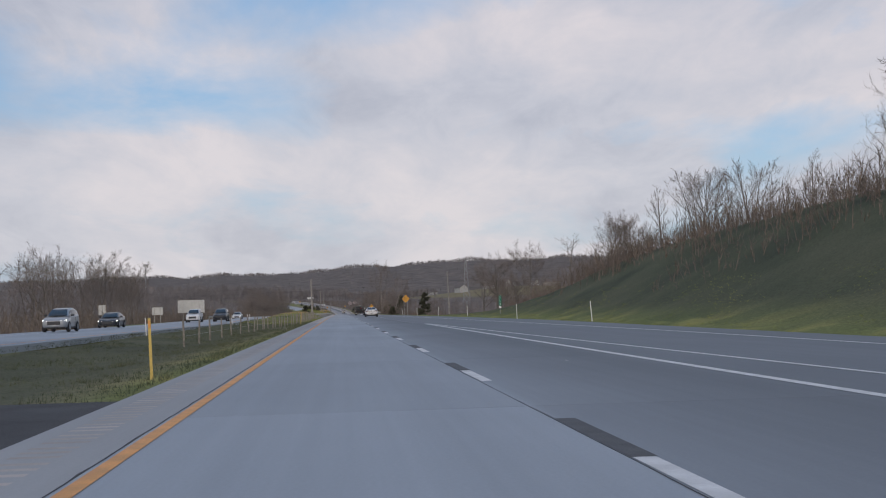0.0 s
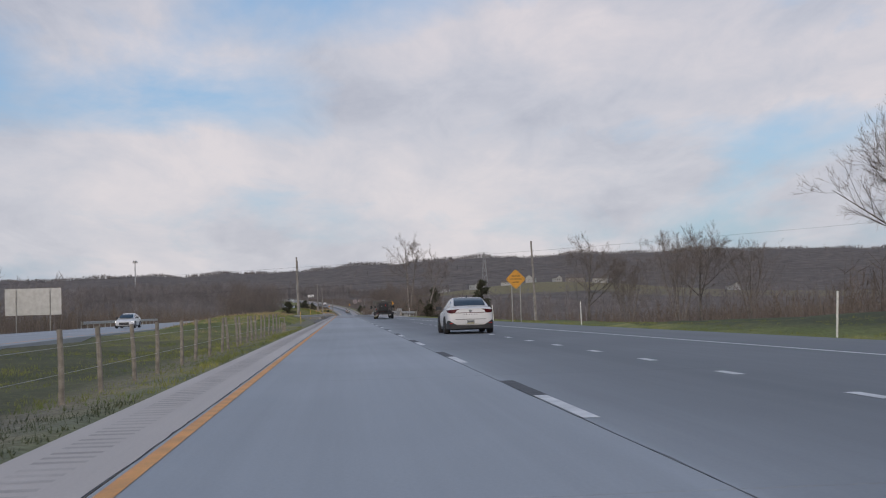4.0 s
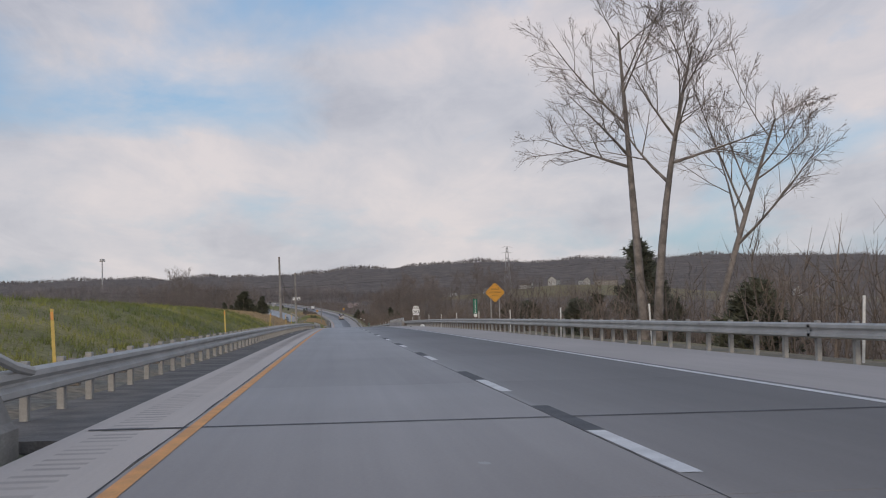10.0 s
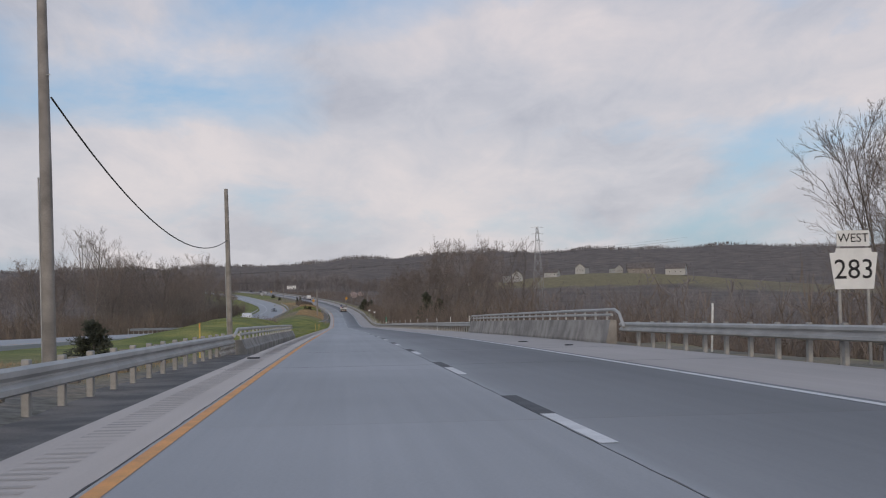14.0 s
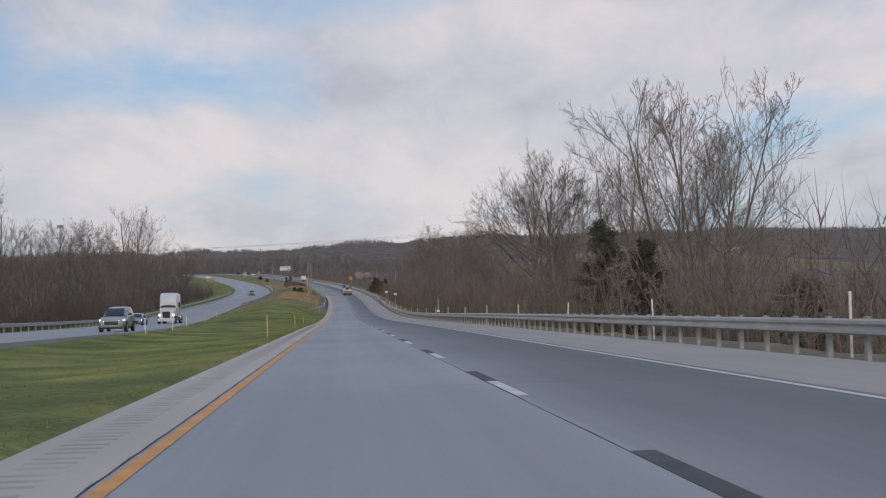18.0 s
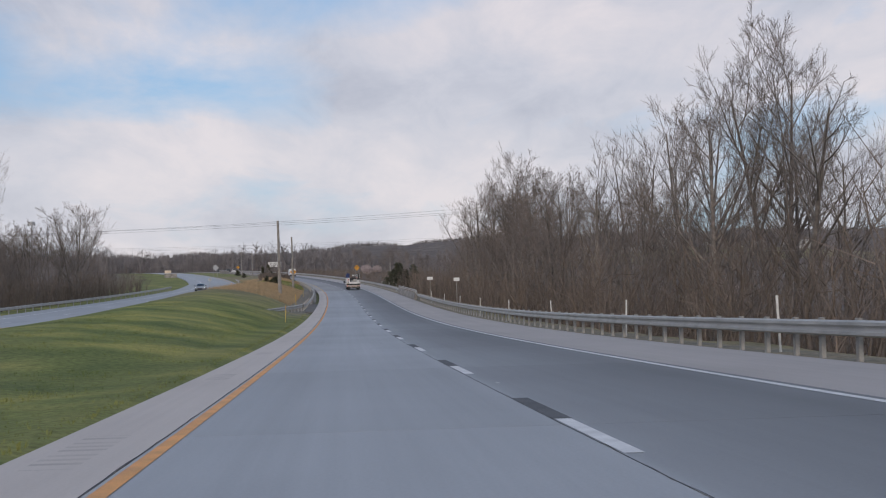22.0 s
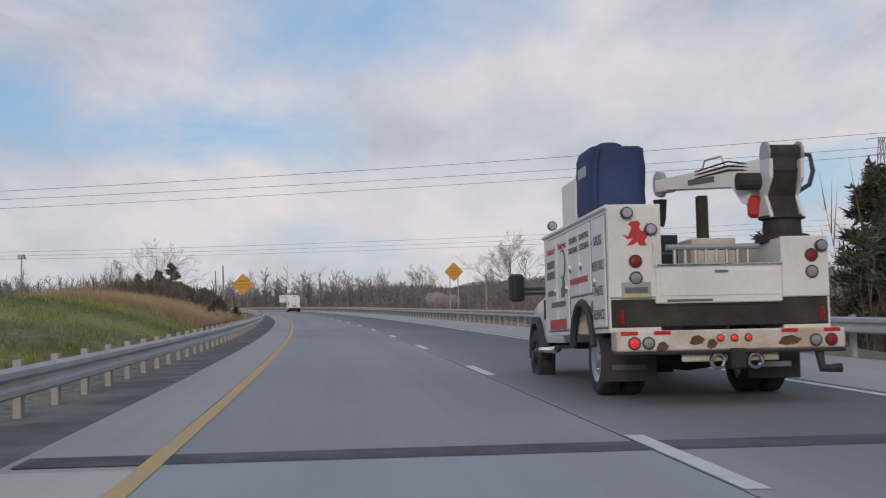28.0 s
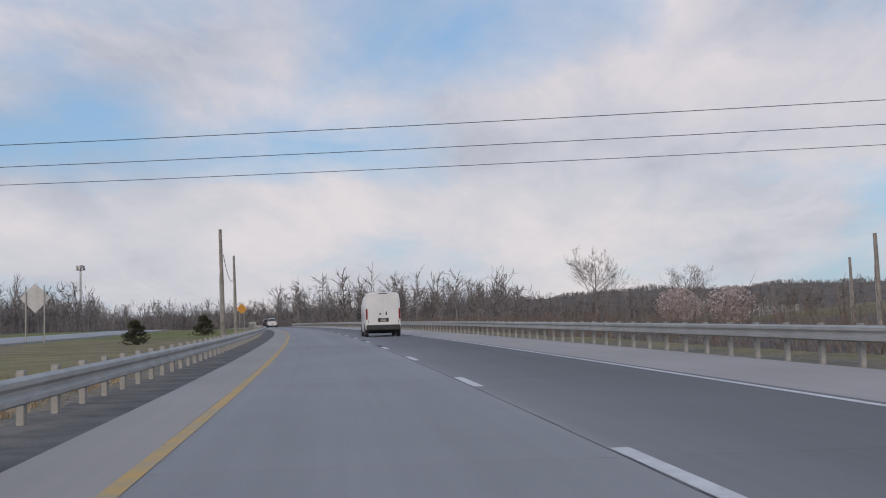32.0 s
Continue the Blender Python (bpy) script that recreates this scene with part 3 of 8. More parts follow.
def on_ground(s, off, sink=0.0):
    v = at(s, off)
    v.z = float(ground_z(s, off)) - sink
    return v


def strip(name, s0, s1, step, offs, dz, material, thick=0.0, skirt=True):
    """Ribbon along the road between two offsets (numbers or functions of s); returns a mesh."""
    n = max(2, int(round((s1 - s0) / step)) + 1)
    mb = MB()
    rows = []
    for s in np.linspace(s0, s1, n):
        a, b = [(o(s) if callable(o) else o) for o in offs]
        p, q = at(s, a, dz), at(s, b, dz)
        if thick:
            dn = Vector((0, 0, -thick))
            rows.append([p + dn, p, q, q + dn])
        else:
            rows.append([p, q])
    mb.grid(rows)
    along = np.linspace(s0, s1, n)
    if thick:
        mb.f.append((0, 1, 2, 3))
        k = len(mb.v)
        mb.f.append((k - 1, k - 2, k - 3, k - 4))
    me = mb.mesh(name, material, fix=False)
    ab = np.array([[(o(s) if callable(o) else o) for o in offs] for s in along])
    k = 2 if thick else 1
    for key, vals in (("lat", np.repeat(ab, k, axis=1).ravel()), ("run", np.repeat(along, 2 * k))):
        me.attributes.new(key, "FLOAT", "POINT").data.foreach_set("value", vals.astype(np.float32))
    return me

# ---------------------------------------------------------------- ground
def ground_material():
    m = bpy.data.materials.new("verge_and_field")
    m.use_nodes = True
    n, l = m.node_tree.nodes, m.node_tree.links
    b = n["Principled BSDF"]
    b.inputs["Roughness"].default_value, b.inputs["Specular IOR Level"].default_value = 0.95, 0.15
    g = n.new("ShaderNodeNewGeometry")
    at1 = n.new("ShaderNodeAttribute")
    at1.attribute_name = "cover"

    def noi(scale, detail):
        k = n.new("ShaderNodeTexNoise")
        k.inputs["Scale"].default_value, k.inputs["Detail"].default_value = scale, detail
        l.new(g.outputs["Position"], k.inputs["Vector"])
        return k.outputs["Fac"]

    def ramp(f, stops):
        r = n.new("ShaderNodeValToRGB")
        els = r.color_ramp.elements
        while len(els) < len(stops):
            els.new(0.5)
        for e, (p, c) in zip(els, stops):
            e.position, e.color = p, (*c, 1)
        l.new(f, r.inputs[0])
        return r.outputs[0]

    def mix(f, a, c, kind="MIX"):
        k = n.new("ShaderNodeMix")
        k.data_type, k.blend_type = "RGBA", kind
        if isinstance(f, float):
            k.inputs[0].default_value = f
        else:
            l.new(f, k.inputs[0])
        l.new(a, k.inputs[6])
        l.new(c, k.inputs[7])
        return k.outputs[2]

    sepc = n.new("ShaderNodeSeparateColor")
    l.new(at1.outputs["Color"], sepc.inputs[0])
    grass = ramp(noi(0.22, 8), [(0.32, (0.125, 0.165, 0.052)), (0.5, (0.20, 0.235, 0.070)), (0.68, (0.37, 0.355, 0.105))])
    dry = ramp(noi(0.35, 8), [(0.3, (0.23, 0.185, 0.12)), (0.55, (0.33, 0.265, 0.17)), (0.75, (0.43, 0.345, 0.22))])
    # woodland floor tones lifted to stand in for haze over the ridge
    wood = ramp(noi(0.035, 10), [(0.32, (0.145, 0.125, 0.115)), (0.52, (0.20, 0.17, 0.15)), (0.7, (0.26, 0.215, 0.18))])
    field = ramp(noi(0.12, 8), [(0.3, (0.060, 0.070, 0.047)), (0.5, (0.092, 0.103, 0.062)), (0.7, (0.132, 0.132, 0.082))])
    gravel = mix(ramp(noi(0.45, 6), [(0.42, (0, 0, 0)), (0.60, (1, 1, 1))]), ramp(noi(2.5, 10), [(0.3, (0.17, 0.16, 0.155)), (0.7, (0.31, 0.295, 0.28))]), ramp(noi(3.5, 10), [(0.3, (0.25, 0.20, 0.16)), (0.7, (0.42, 0.355, 0.295))]))
    c = mix(sepc.outputs[0], grass, dry)
    c = mix(sepc.outputs[1], c, wood)
    c = mix(at1.outputs["Alpha"], field, c)
    c = mix(sepc.outputs[2], c, gravel)
    fine = ramp(noi(7.0, 8), [(0.25, (0.55, 0.55, 0.55)), (0.75, (1.15, 1.15, 1.15))])
    c = mix(1.0, c, fine, "MULTIPLY")
    l.new(c, b.inputs["Base Color"])
    bp = n.new("ShaderNodeBump")
    bp.inputs["Strength"].default_value, bp.inputs["Distance"].default_value = 0.5, 0.05
    l.new(noi(5.0, 8), bp.inputs["Height"])
    l.new(bp.outputs[0], b.inputs["Normal"])
    return m


def build_ground():
    ss = np.concatenate([np.arange(-380, -40, 20), np.arange(-40, 1300, 4), np.arange(1300, 1700, 12), np.arange(1700, 5000, 40)])
    oo = np.concatenate([np.arange(-1900, -300, 70), np.arange(-300, -60, 20), np.arange(-60, -32, 4), np.arange(-32, -4.6, 1.2), [-4.7, -2, 2, 6.2], np.arange(7.2, 16, 0.8), np.arange(16, 46, 2.5), np.arange(46, 120, 8), np.arange(120, 400, 28), np.arange(400, 3500, 70)])
    S, O = np.meshgrid(ss, oo, indexing="ij")
    th = np.interp(S, SG, _th)
    X = np.interp(S, SG, _x) + O * np.cos(th)
    Y = np.interp(S, SG, _y) + O * np.sin(th)
    Z = ground_z(S, O)
    rng = np.random.RandomState(4)
    rough = rng.rand(*S.shape) - 0.5
    Z = Z + rough * np.where((O < -7) & (O > -16), 0.12, 0) + rough * np.where(O > 9, 0.25, 0) + rough * np.where(Y > 1900, 0.3, 0)
    pav = (O > -4.8) & (O < interp(S, PAVE_R) - 0.02)
    opp = interp(S, OPP)
    pav2 = (O < opp) & (O > opp - OPPW)
    Z = np.where(pav | pav2, Z - 0.25, Z)
    ns, no = S.shape
    idx = np.arange(ns * no).reshape(ns, no)
    faces = np.stack([idx[:-1, :-1], idx[:-1, 1:], idx[1:, 1:], idx[1:, :-1]], -1).reshape(-1, 4)
    me = bpy.data.meshes.new("ground")
    me.from_pydata(np.stack([X, Y, Z], -1).reshape(-1, 3).tolist(), [], faces.tolist())
    # cover: dry grass, woodland floor, gravel
    nz = np.sin(S / 23) * 0.5 + np.sin(S / 7.3 + O) * 0.3
    dry = np.where((O < -6) & (O > opp), interp(S, [(-400, 0.3), (60, 0.35), (130, 0.6), (205, 0.5), (225, 0.1), (300, 0.05), (330, 0.45), (370, 0.6), (415, 0.4), (445, 0.85), (500, 0.8), (520, 0.3), (560, 0.15), (600, 0.1), (640, 0.05), (800, 0.05), (845, 0.15), (872, 0.45), (895, 0.9), (990, 0.6), (1003, 0.25), (1009, 0.4), (1015, 1.1), (1036, 1.1), (1045, 0.7), (1090, 0.75), (1185, 0.8), (1220, 0.3), (5000, 0.3)]) + 0.2 * nz, 0.15)
    dry = np.where(O > interp(S, PAVE_R), np.where(S < 330, 0.12 + 0.1 * nz, 0.75), dry)
    wood = np.where(O > 10, smooth01((O - 12) / 8) * (S > 330), 0) + np.where((O > 30) & (S > 150), smooth01((O - 38) / 15), 0)
    wood = np.where((O > 250) & (Y < 1900), wood * (0.6 + 0.4 * np.sign(np.sin(X / 140 + Y / 190))), wood)
    wood = np.where(O < opp - OPPW - 6, smooth01((opp - OPPW - 6 - O) / 20), wood)
    wood = np.where(Y > 1900, 1, wood)
    wood = np.where(np.exp(-((X - 235) / 175) ** 2 - ((Y - 1600) / 170) ** 2) > 0.4, 0.12, wood)
    wood = np.where((O < -5.5) & (O > opp) & (S < 170), 0.45 * smooth01((170 - S) / 60) * smooth01((-5.5 - O) / 2.5), wood)
    wood = np.where((O > interp(S, PAVE_R) + 3) & (S < 200), 0.35 * smooth01((O - interp(S, PAVE_R) - 2.5) / 8), wood)
    grav = np.where((O <= -4.8) & (O > -6.9), 0.85, 0) * interp(S, [(60, 0), (90, 0.5), (225, 0.6), (262, 0.8), (330, 1), (350, 1), (555, 1), (570, 0), (850, 0), (870, 1), (5000, 1)])
    grav = np.where((O <= -6.0) & (O > -9.0) & (S > 283) & (S < 336), 0.75 * smooth01((O + 9.0) / 1.5), grav)
    grav = np.where((O > interp(S, PAVE_R)) & (O < 9.0) & (S > 320), 0.6, grav)
    bank = np.where((O > interp(S, PAVE_R) + 2) & (O < 140), interp(S, [(120, 1), (170, 0.9), (215, 0.75), (290, 0.75), (340, 0)]) * smooth01((O - interp(S, PAVE_R) - 1.5) / 5), 0)
    bank = np.where((O < -6.5) & (O > opp) & (S < 240), 0.8 * smooth01((235 - S) / 60) * smooth01((-6.3 - O) / 2), bank)
    col = np.stack([np.clip(dry, 0, 1), np.clip(wood, 0, 1), np.clip(grav, 0, 1), 1 - np.clip(bank, 0, 1)], -1).reshape(-1).astype(np.float32)
    ca = me.color_attributes.new("cover", "FLOAT_COLOR", "POINT")
    ca.data.foreach_set("color", col)
    me.materials.append(ground_material())
    me.polygons.foreach_set("use_smooth", [True] * len(me.polygons))
    return tagged(new("ground", me), "grassy median, brown fields and wooded ridge", "ground", kind="structure")


build_ground()

# ---------------------------------------------------------------- carriageway
S0 = -48.0
SLAB = 12.192
road = thing("road", "grey concrete motorway carriageway in jointed slabs", "road", kind="structure")
part("roadbed", strip("roadbed", S0, 1900, 12.192, (-4.74, 7.0), -0.045, TAR, 0.25), TAR, road, "dark sealed joints under the slabs")
part("ramp_slab", strip("ramp_slab", S0, 300, 6, (3.672, lambda s: float(interp(s, PAVE_R))), -0.002, CONC, 0.2), CONC, road)
part("shoulder", strip("shoulder", 300, 1900, 12.192, (3.90, 7.0), -0.004, CONC_R, 0.2), CONC_R, road, "paler concrete shoulder")
part("median_shoulder", strip("median_shoulder", S0, 104, 12.192, (-4.78, -3.80), -0.004, CONC_OLD, 0.2), CONC_OLD, road, "narrow grey concrete shoulder with rumble grooves")
part("median_shoulder", strip("median_shoulder", 104.0, 972.0, 12.192, (-4.78, -3.80), -0.004, CONC_SH, 0.2), CONC_SH, road, "narrow concrete shoulder with rumble grooves")
part("median_shoulder", strip("median_shoulder", 972.02, 1900, 12.192, (-4.78, -3.80), -0.004, CONC_L, 0.2), CONC_L, road, "stained narrow concrete shoulder")
n_slab = 123
for i in range(n_slab):
    a, b = station(S0 + i * SLAB + 0.008), station(S0 + (i + 1) * SLAB - 0.008)
    c_ = CONC_B if a > 972 else CONC
    for lo, hi in ((-3.775, -0.105), (-0.09, 3.885 if a > 296 else 3.66)):
        part("slab", strip("slab", a, b, 4.05, (lo, hi), 0.0, c_, 0.15), c_, road)
part("far_lanes", strip("far_lanes", station(S0 + n_slab * SLAB), 1900, 12.192, (-3.775, 3.885), 0.0, CONC_B, 0.15), CONC_B, road)

lines = thing("lane_marking", "white and yellow painted lane lines on concrete", "road marking", kind="structure")
part("yellow_line", strip("yellow_line", S0, 965, 6.096, (-3.735, -3.605), 0.005, ORANGE), ORANGE, lines, "worn orange-yellow edge line")
part("yellow_line", strip("yellow_line", 965, 1890, 6.096, (-3.79, -3.64), 0.005, WORNY), WORNY, lines, "badly worn yellow edge line")
part("edge_line", strip("edge_line", S0, 1890, 6.096, (lambda s: float(interp(s, EDGE_R)) - 0.07, lambda s: float(interp(s, EDGE_R)) + 0.07), 0.005, WHITEP), WHITEP, lines, "white edge line")
part("gore_line", strip("gore_line", S0, 78, 6.0, (3.55, 3.73), 0.005, WHITEP), WHITEP, lines)
part("gore_line", strip("gore_line", S0, 78, 6.0, (lambda s: float(interp(s, [(-50, 6.6), (16, 5.2), (40, 4.6), (78, 3.75)])), lambda s: float(interp(s, [(-50, 6.75), (16, 5.33), (40, 4.73), (78, 3.9)]))), 0.005, WHITEP), WHITEP, lines)
for i in range(int((232 - 84) / 4.6)):
    a = 84 + i * 4.6
    part("merge_dash", strip("merge_dash", a, a + 0.95, 1, (3.15, 3.32), 0.005, WHITEP), WHITEP, lines)
for i in range(-3, 114):
    a = 5.33 + i * 12.192 + (5.2 if i * 12.192 > 345 else 0)
    part("lane_dash", strip("lane_dash", station(a), station(a + 3.05), 1.6, (-0.08, 0.08), 0.005, WHITEP), WHITEP, lines)
    if a < 940 or 1150 < a:
        part("contrast_dash", strip("contrast_dash", station(a + 3.07), station(a + 6.1), 1.6, (-0.10, 0.10), 0.004, BLACKP), BLACKP, lines)
part("lane_dash", strip("lane_dash", station(355.3), station(358.3), 1.6, (-0.08, 0.08), 0.005, WHITEP), WHITEP, lines)
part("contrast_dash", strip("contrast_dash", station(358.35), station(361.4), 1.6, (-0.10, 0.10), 0.004, BLACKP), BLACKP, lines)
# dark seams at the bridge ends
seams = thing("bridge_seam", "dark asphalt bands across the lanes at bridge ends", "road joint", kind="structure")
for a, w in ((station(338.9), 1.1), (station(359.8), 0.12), (station(515.0), 0.07), (station(526.8), 0.09), (station(577), 0.12), (station(754.1), 0.4), (station(919), 0.12), (972.2, 0.62)):
    part("seam", strip("seam", a, a + w, 0.5, (-4.7, 6.9), 0.0035, SEAMM), SEAMM, seams)
part("asphalt_patch", strip("asphalt_patch", -30, 15.2, 4, (-9.0, -4.8), -0.04, ASPH, 0.5), ASPH, seams, "dark asphalt crossover apron")
# crumbling sealant along the inner edge line and the lane joint
rs_ = random.Random(12)
for name, o0, wid in (("edge_sealant", -3.785, 0.007), ("joint_sealant", -0.098, 0.004)):
    rows = []
    for i in range(1960 if o0 < -1 else 2600):
        s_ = -20 + i * 0.5
        w_ = wid * rs_.uniform(0.5, 1.5)
        c_ = o0 + rs_.uniform(-0.012, 0.012)
        rows.append([at(s_, c_ - w_, 0.003), at(s_, c_ + w_, 0.003)])
    part(name, MB().grid(rows).mesh(name, TAR, fix=False), TAR, seams, "crumbling black joint sealant")
# pale scuffs and oil spots on the lanes
for i in range(45):
    s_, o_ = rs_.uniform(12, 960), rs_.choice((rs_.gauss(-1.9, 0.8), rs_.gauss(0.45, 0.3), rs_.gauss(1.9, 0.8)))
    ln, wd = rs_.uniform(0.08, 0.3), rs_.uniform(0.015, 0.05)
    ring = []
    for k in range(11):
        a_ = k / 11 * 2 * math.pi
        q = rs_.uniform(0.6, 1.2)
        ring.append(at(s_ + math.sin(a_) * ln * q, o_ + math.cos(a_) * wd * q, 0.0025))
    pale = rs_.random() < 0.55
    part("scuff" if pale else "oil_spot", MB().add(ring, [tuple(range(11))]).mesh("spot", SCUFF if pale else OILS, fix=False), SCUFF if pale else OILS, seams)
# grooves of the rumble strip
rumble = MB()
for i in range(1, 955):
    a = -10 + i * 1.0
    for q in range(3):
        c = [at(a + q * 0.3, o, -0.003) for o in (-4.55, -4.15)]
        d = [at(a + q * 0.3 + 0.13, o, -0.003) for o in (-4.15, -4.55)]
        rumble.add(c + d, [(0, 1, 2, 3)])
RUMB = mat("worn_groove_concrete", (0.475, 0.43, 0.397), 0.95, 0, 0.15, 1, 40)
tagged(part("rumble_groove", rumble.mesh("rumble_groove", RUMB, fix=False), RUMB, seams), kind="stuff")

# gravel laid along the inner shoulder
VERGE = mat("fine_dark_gravel", (0.155, 0.148, 0.142), 0.95, 0, 0.3, 1.2, 30, 0.8, col2=(0.27, 0.25, 0.232), space="World")
verge = thing("gravel_verge", "dark fine gravel along the inner shoulder", "verge", kind="structure")
for a, b, w0, w1 in ((262, station(338), -5.2, -6.1), (station(359.6), station(529), -6.15, -6.15), (872, station(918), -5.6, -6.2), (station(979.5), 1330, -6.1, -6.1)):
    rg_ = random.Random(int(a))
    jag = [(q, rg_.uniform(-0.12, 0.12)) for q in np.arange(a, b + 2, 1.5)]
    edge_ = lambda q, a=a, b=b, w0=w0, w1=w1, jag=jag: float(np.interp(q, [a, a + 25, b], [w0, w1, w1]) + interp(q, jag))
    part("gravel_strip", strip("gravel_strip", a, b, 1.5, (edge_, -4.77), -0.065, VERGE, 0.12), VERGE, verge)

# opposite carriageway
opp_road = thing("opposite_road", "pale concrete opposite carriageway beyond the median", "road", kind="structure")
part("lanes", strip("lanes", -380, 1850, 8, (lambda s: float(interp(s, OPP)) - OPPW, lambda s: float(interp(s, OPP))), -0.02, CONC, 0.3), CONC, opp_road)
for d, m_ in ((1.0, ORANGE), (8.4, WHITEP)):
    part("edge_line", strip("edge_line", -380, 1850, 8, (lambda s, d=d: float(interp(s, OPP)) - d - 0.09, lambda s, d=d: float(interp(s, OPP)) - d + 0.09), -0.012, m_), m_, opp_road)
for i in range(0, 60):
    a = 5 + i * 24.384
    part("lane_dash", strip("lane_dash", a, a + 3.05, 3.1, (lambda s: float(interp(s, OPP)) - 4.78, lambda s: float(interp(s, OPP)) - 4.62), -0.012, WHITEP), WHITEP, opp_road)

# ---------------------------------------------------------------- guard rails and parapets
WB = [(0.0, 0.0), (0.075, 0.035), (0.075, 0.095), (0.012, 0.145), (0.012, 0.170), (0.075, 0.220), (0.075, 0.280), (0.0, 0.315)]


def rail_panel(s0, s1, off, side):
    """One pressed W-beam length; side +1 faces right, -1 faces left."""
    mb = MB()
    rows = []
    for s in np.linspace(s0, s1, max(2, int((s1 - s0) / 3.9) + 1)):
        o = off(s)
        rows.append([at(s, o + side * d, 0.40 + h) for d, h in WB] + [at(s, o + side * (d - 0.012), 0.40 + h) for d, h in reversed(WB)])
    mb.grid(rows, close=True)
    n = len(WB) * 2
    mb.f.append(tuple(range(n)))
    mb.f.append(tuple(len(mb.v) - n + k for k in range(n)))
    return mb.mesh("rail_panel", GALV, fix=False)


_post = MB().box((0, 0, 0.13), (0.10, 0.155, 1.24), ch=0.01).mesh("post", POSTST)
_block = MB().box((0, 0, 0.54), (0.15, 0.15, 0.36), ch=0.012).mesh("block", WOODPOST)


def guard_rail(s0, s1, off, side, label, group, gap=1.905, dz=0.0):
    """Run of W-beam rail on posts; traffic is on the given side of it."""
    g = thing("guard_rail", label, "guard rail", group=group)
    n = int((s1 - s0) / 7.62) + 1
    for i in range(n):
        a, b = s0 + i * 7.62, min(s1, s0 + (i + 1) * 7.62 + 0.15)
        if b - a > 0.5:
            part("rail_panel", rail_panel(a, b, off, side), GALV, g, m=Matrix.Translation((0, 0, dz)))
    for i in range(int((s1 - s0) / gap) + 1):
        s = s0 + 0.4 + i * gap
        if s < s1:
            part("post", _post, POSTST, g, m=stand(s, off(s) - side * 0.26, dz))
            if i % 2 == 0 and s1 - s0 < 260:
                part("block", _block, WOODPOST, g, m=stand(s, off(s) - side * 0.095, dz))
    return g


def flare(s0, s1, o0, o1):
    return lambda s: float(np.interp(s, [s0, s1], [o0, o1]))


def rub_rail(s0, s1, off):
    """Second beam below the rail where it meets a parapet, scraped pale."""
    ob = new("rub_rail", rail_panel(s0, s1, lambda s: off, 1))
    ob.data.materials[0] = RUBM
    ob.matrix_basis = Matrix.Translation((0, 0, -0.42))
    tagged(ob, "scraped pale lower beam at a bridge end", "guard rail", LG)


RUBM = mat("scraped_pale_steel", (0.55, 0.52, 0.47), 0.65, 0.2, 0.2, 1.2, 20, 0.1, col2=(0.42, 0.36, 0.30), space="World")
LG, RG = "guard rails along the median", "guard rails along the outer shoulder"
guard_rail(288, station(346.6), flare(288, 318, -8.9, -5.65), 1, "weathered steel guard rail with flared end beside the median", LG, dz=-0.07)
guard_rail(station(359.8), station(529.6), flare(352, 356, -5.6, -5.65), 1, "dull galvanised guard rail on steel posts above gravel", LG, dz=-0.13)
guard_rail(855.5, station(918.6), flare(855.5, 876, -8.2, -5.65), 1, "scuffed steel guard rail curving away from the median grass", LG, dz=-0.07)
guard_rail(station(979.4), 1330, lambda s: -5.65, 1, "long curving steel guard rail beside the yellow line", LG, dz=-0.17)
guard_rail(314, station(349.8), flare(314, 326, 8.4, 7.6), -1, "short steel guard rail before a bridge", RG)
guard_rail(station(364.8), station(531.3), lambda s: 7.6, -1, "galvanised guard rail at the concrete shoulder", RG)
guard_rail(station(579.5), 780, lambda s: 7.6, -1, "long galvanised guard rail before brown thicket", RG)
guard_rail(780, station(926.5), lambda s: 7.6, -1, "galvanised guard rail under bare trees", RG)
guard_rail(station(960.5), 1230, lambda s: 7.6, -1, "galvanised guard rail rising with the road", RG)
guard_rail(1230, 1420, lambda s: 7.6, -1, "distant guard rail along the bend", RG)
for a, b in ((341.5, 346.6), (524.5, 529.6), (913.5, 918.6), (979.4, 984.4)):
    rub_rail(station(a), station(b), -5.65)
OG = "guard rails of the opposite carriageway"
guard_rail(270, 330, lambda s: float(interp(s, OPP)) - OPPW - 0.6, 1, "guard rail beyond the opposite lanes", OG, 3.81)
guard_rail(640, 1010, lambda s: float(interp(s, OPP)) - OPPW - 0.6, 1, "grey guard rail along the far edge of the opposite lanes", OG, 3.81)
guard_rail(905, 1090, lambda s: float(interp(s, OPP)) + 0.7, -1, "grey guard rail between opposite lanes and median mound", OG, 3.81)


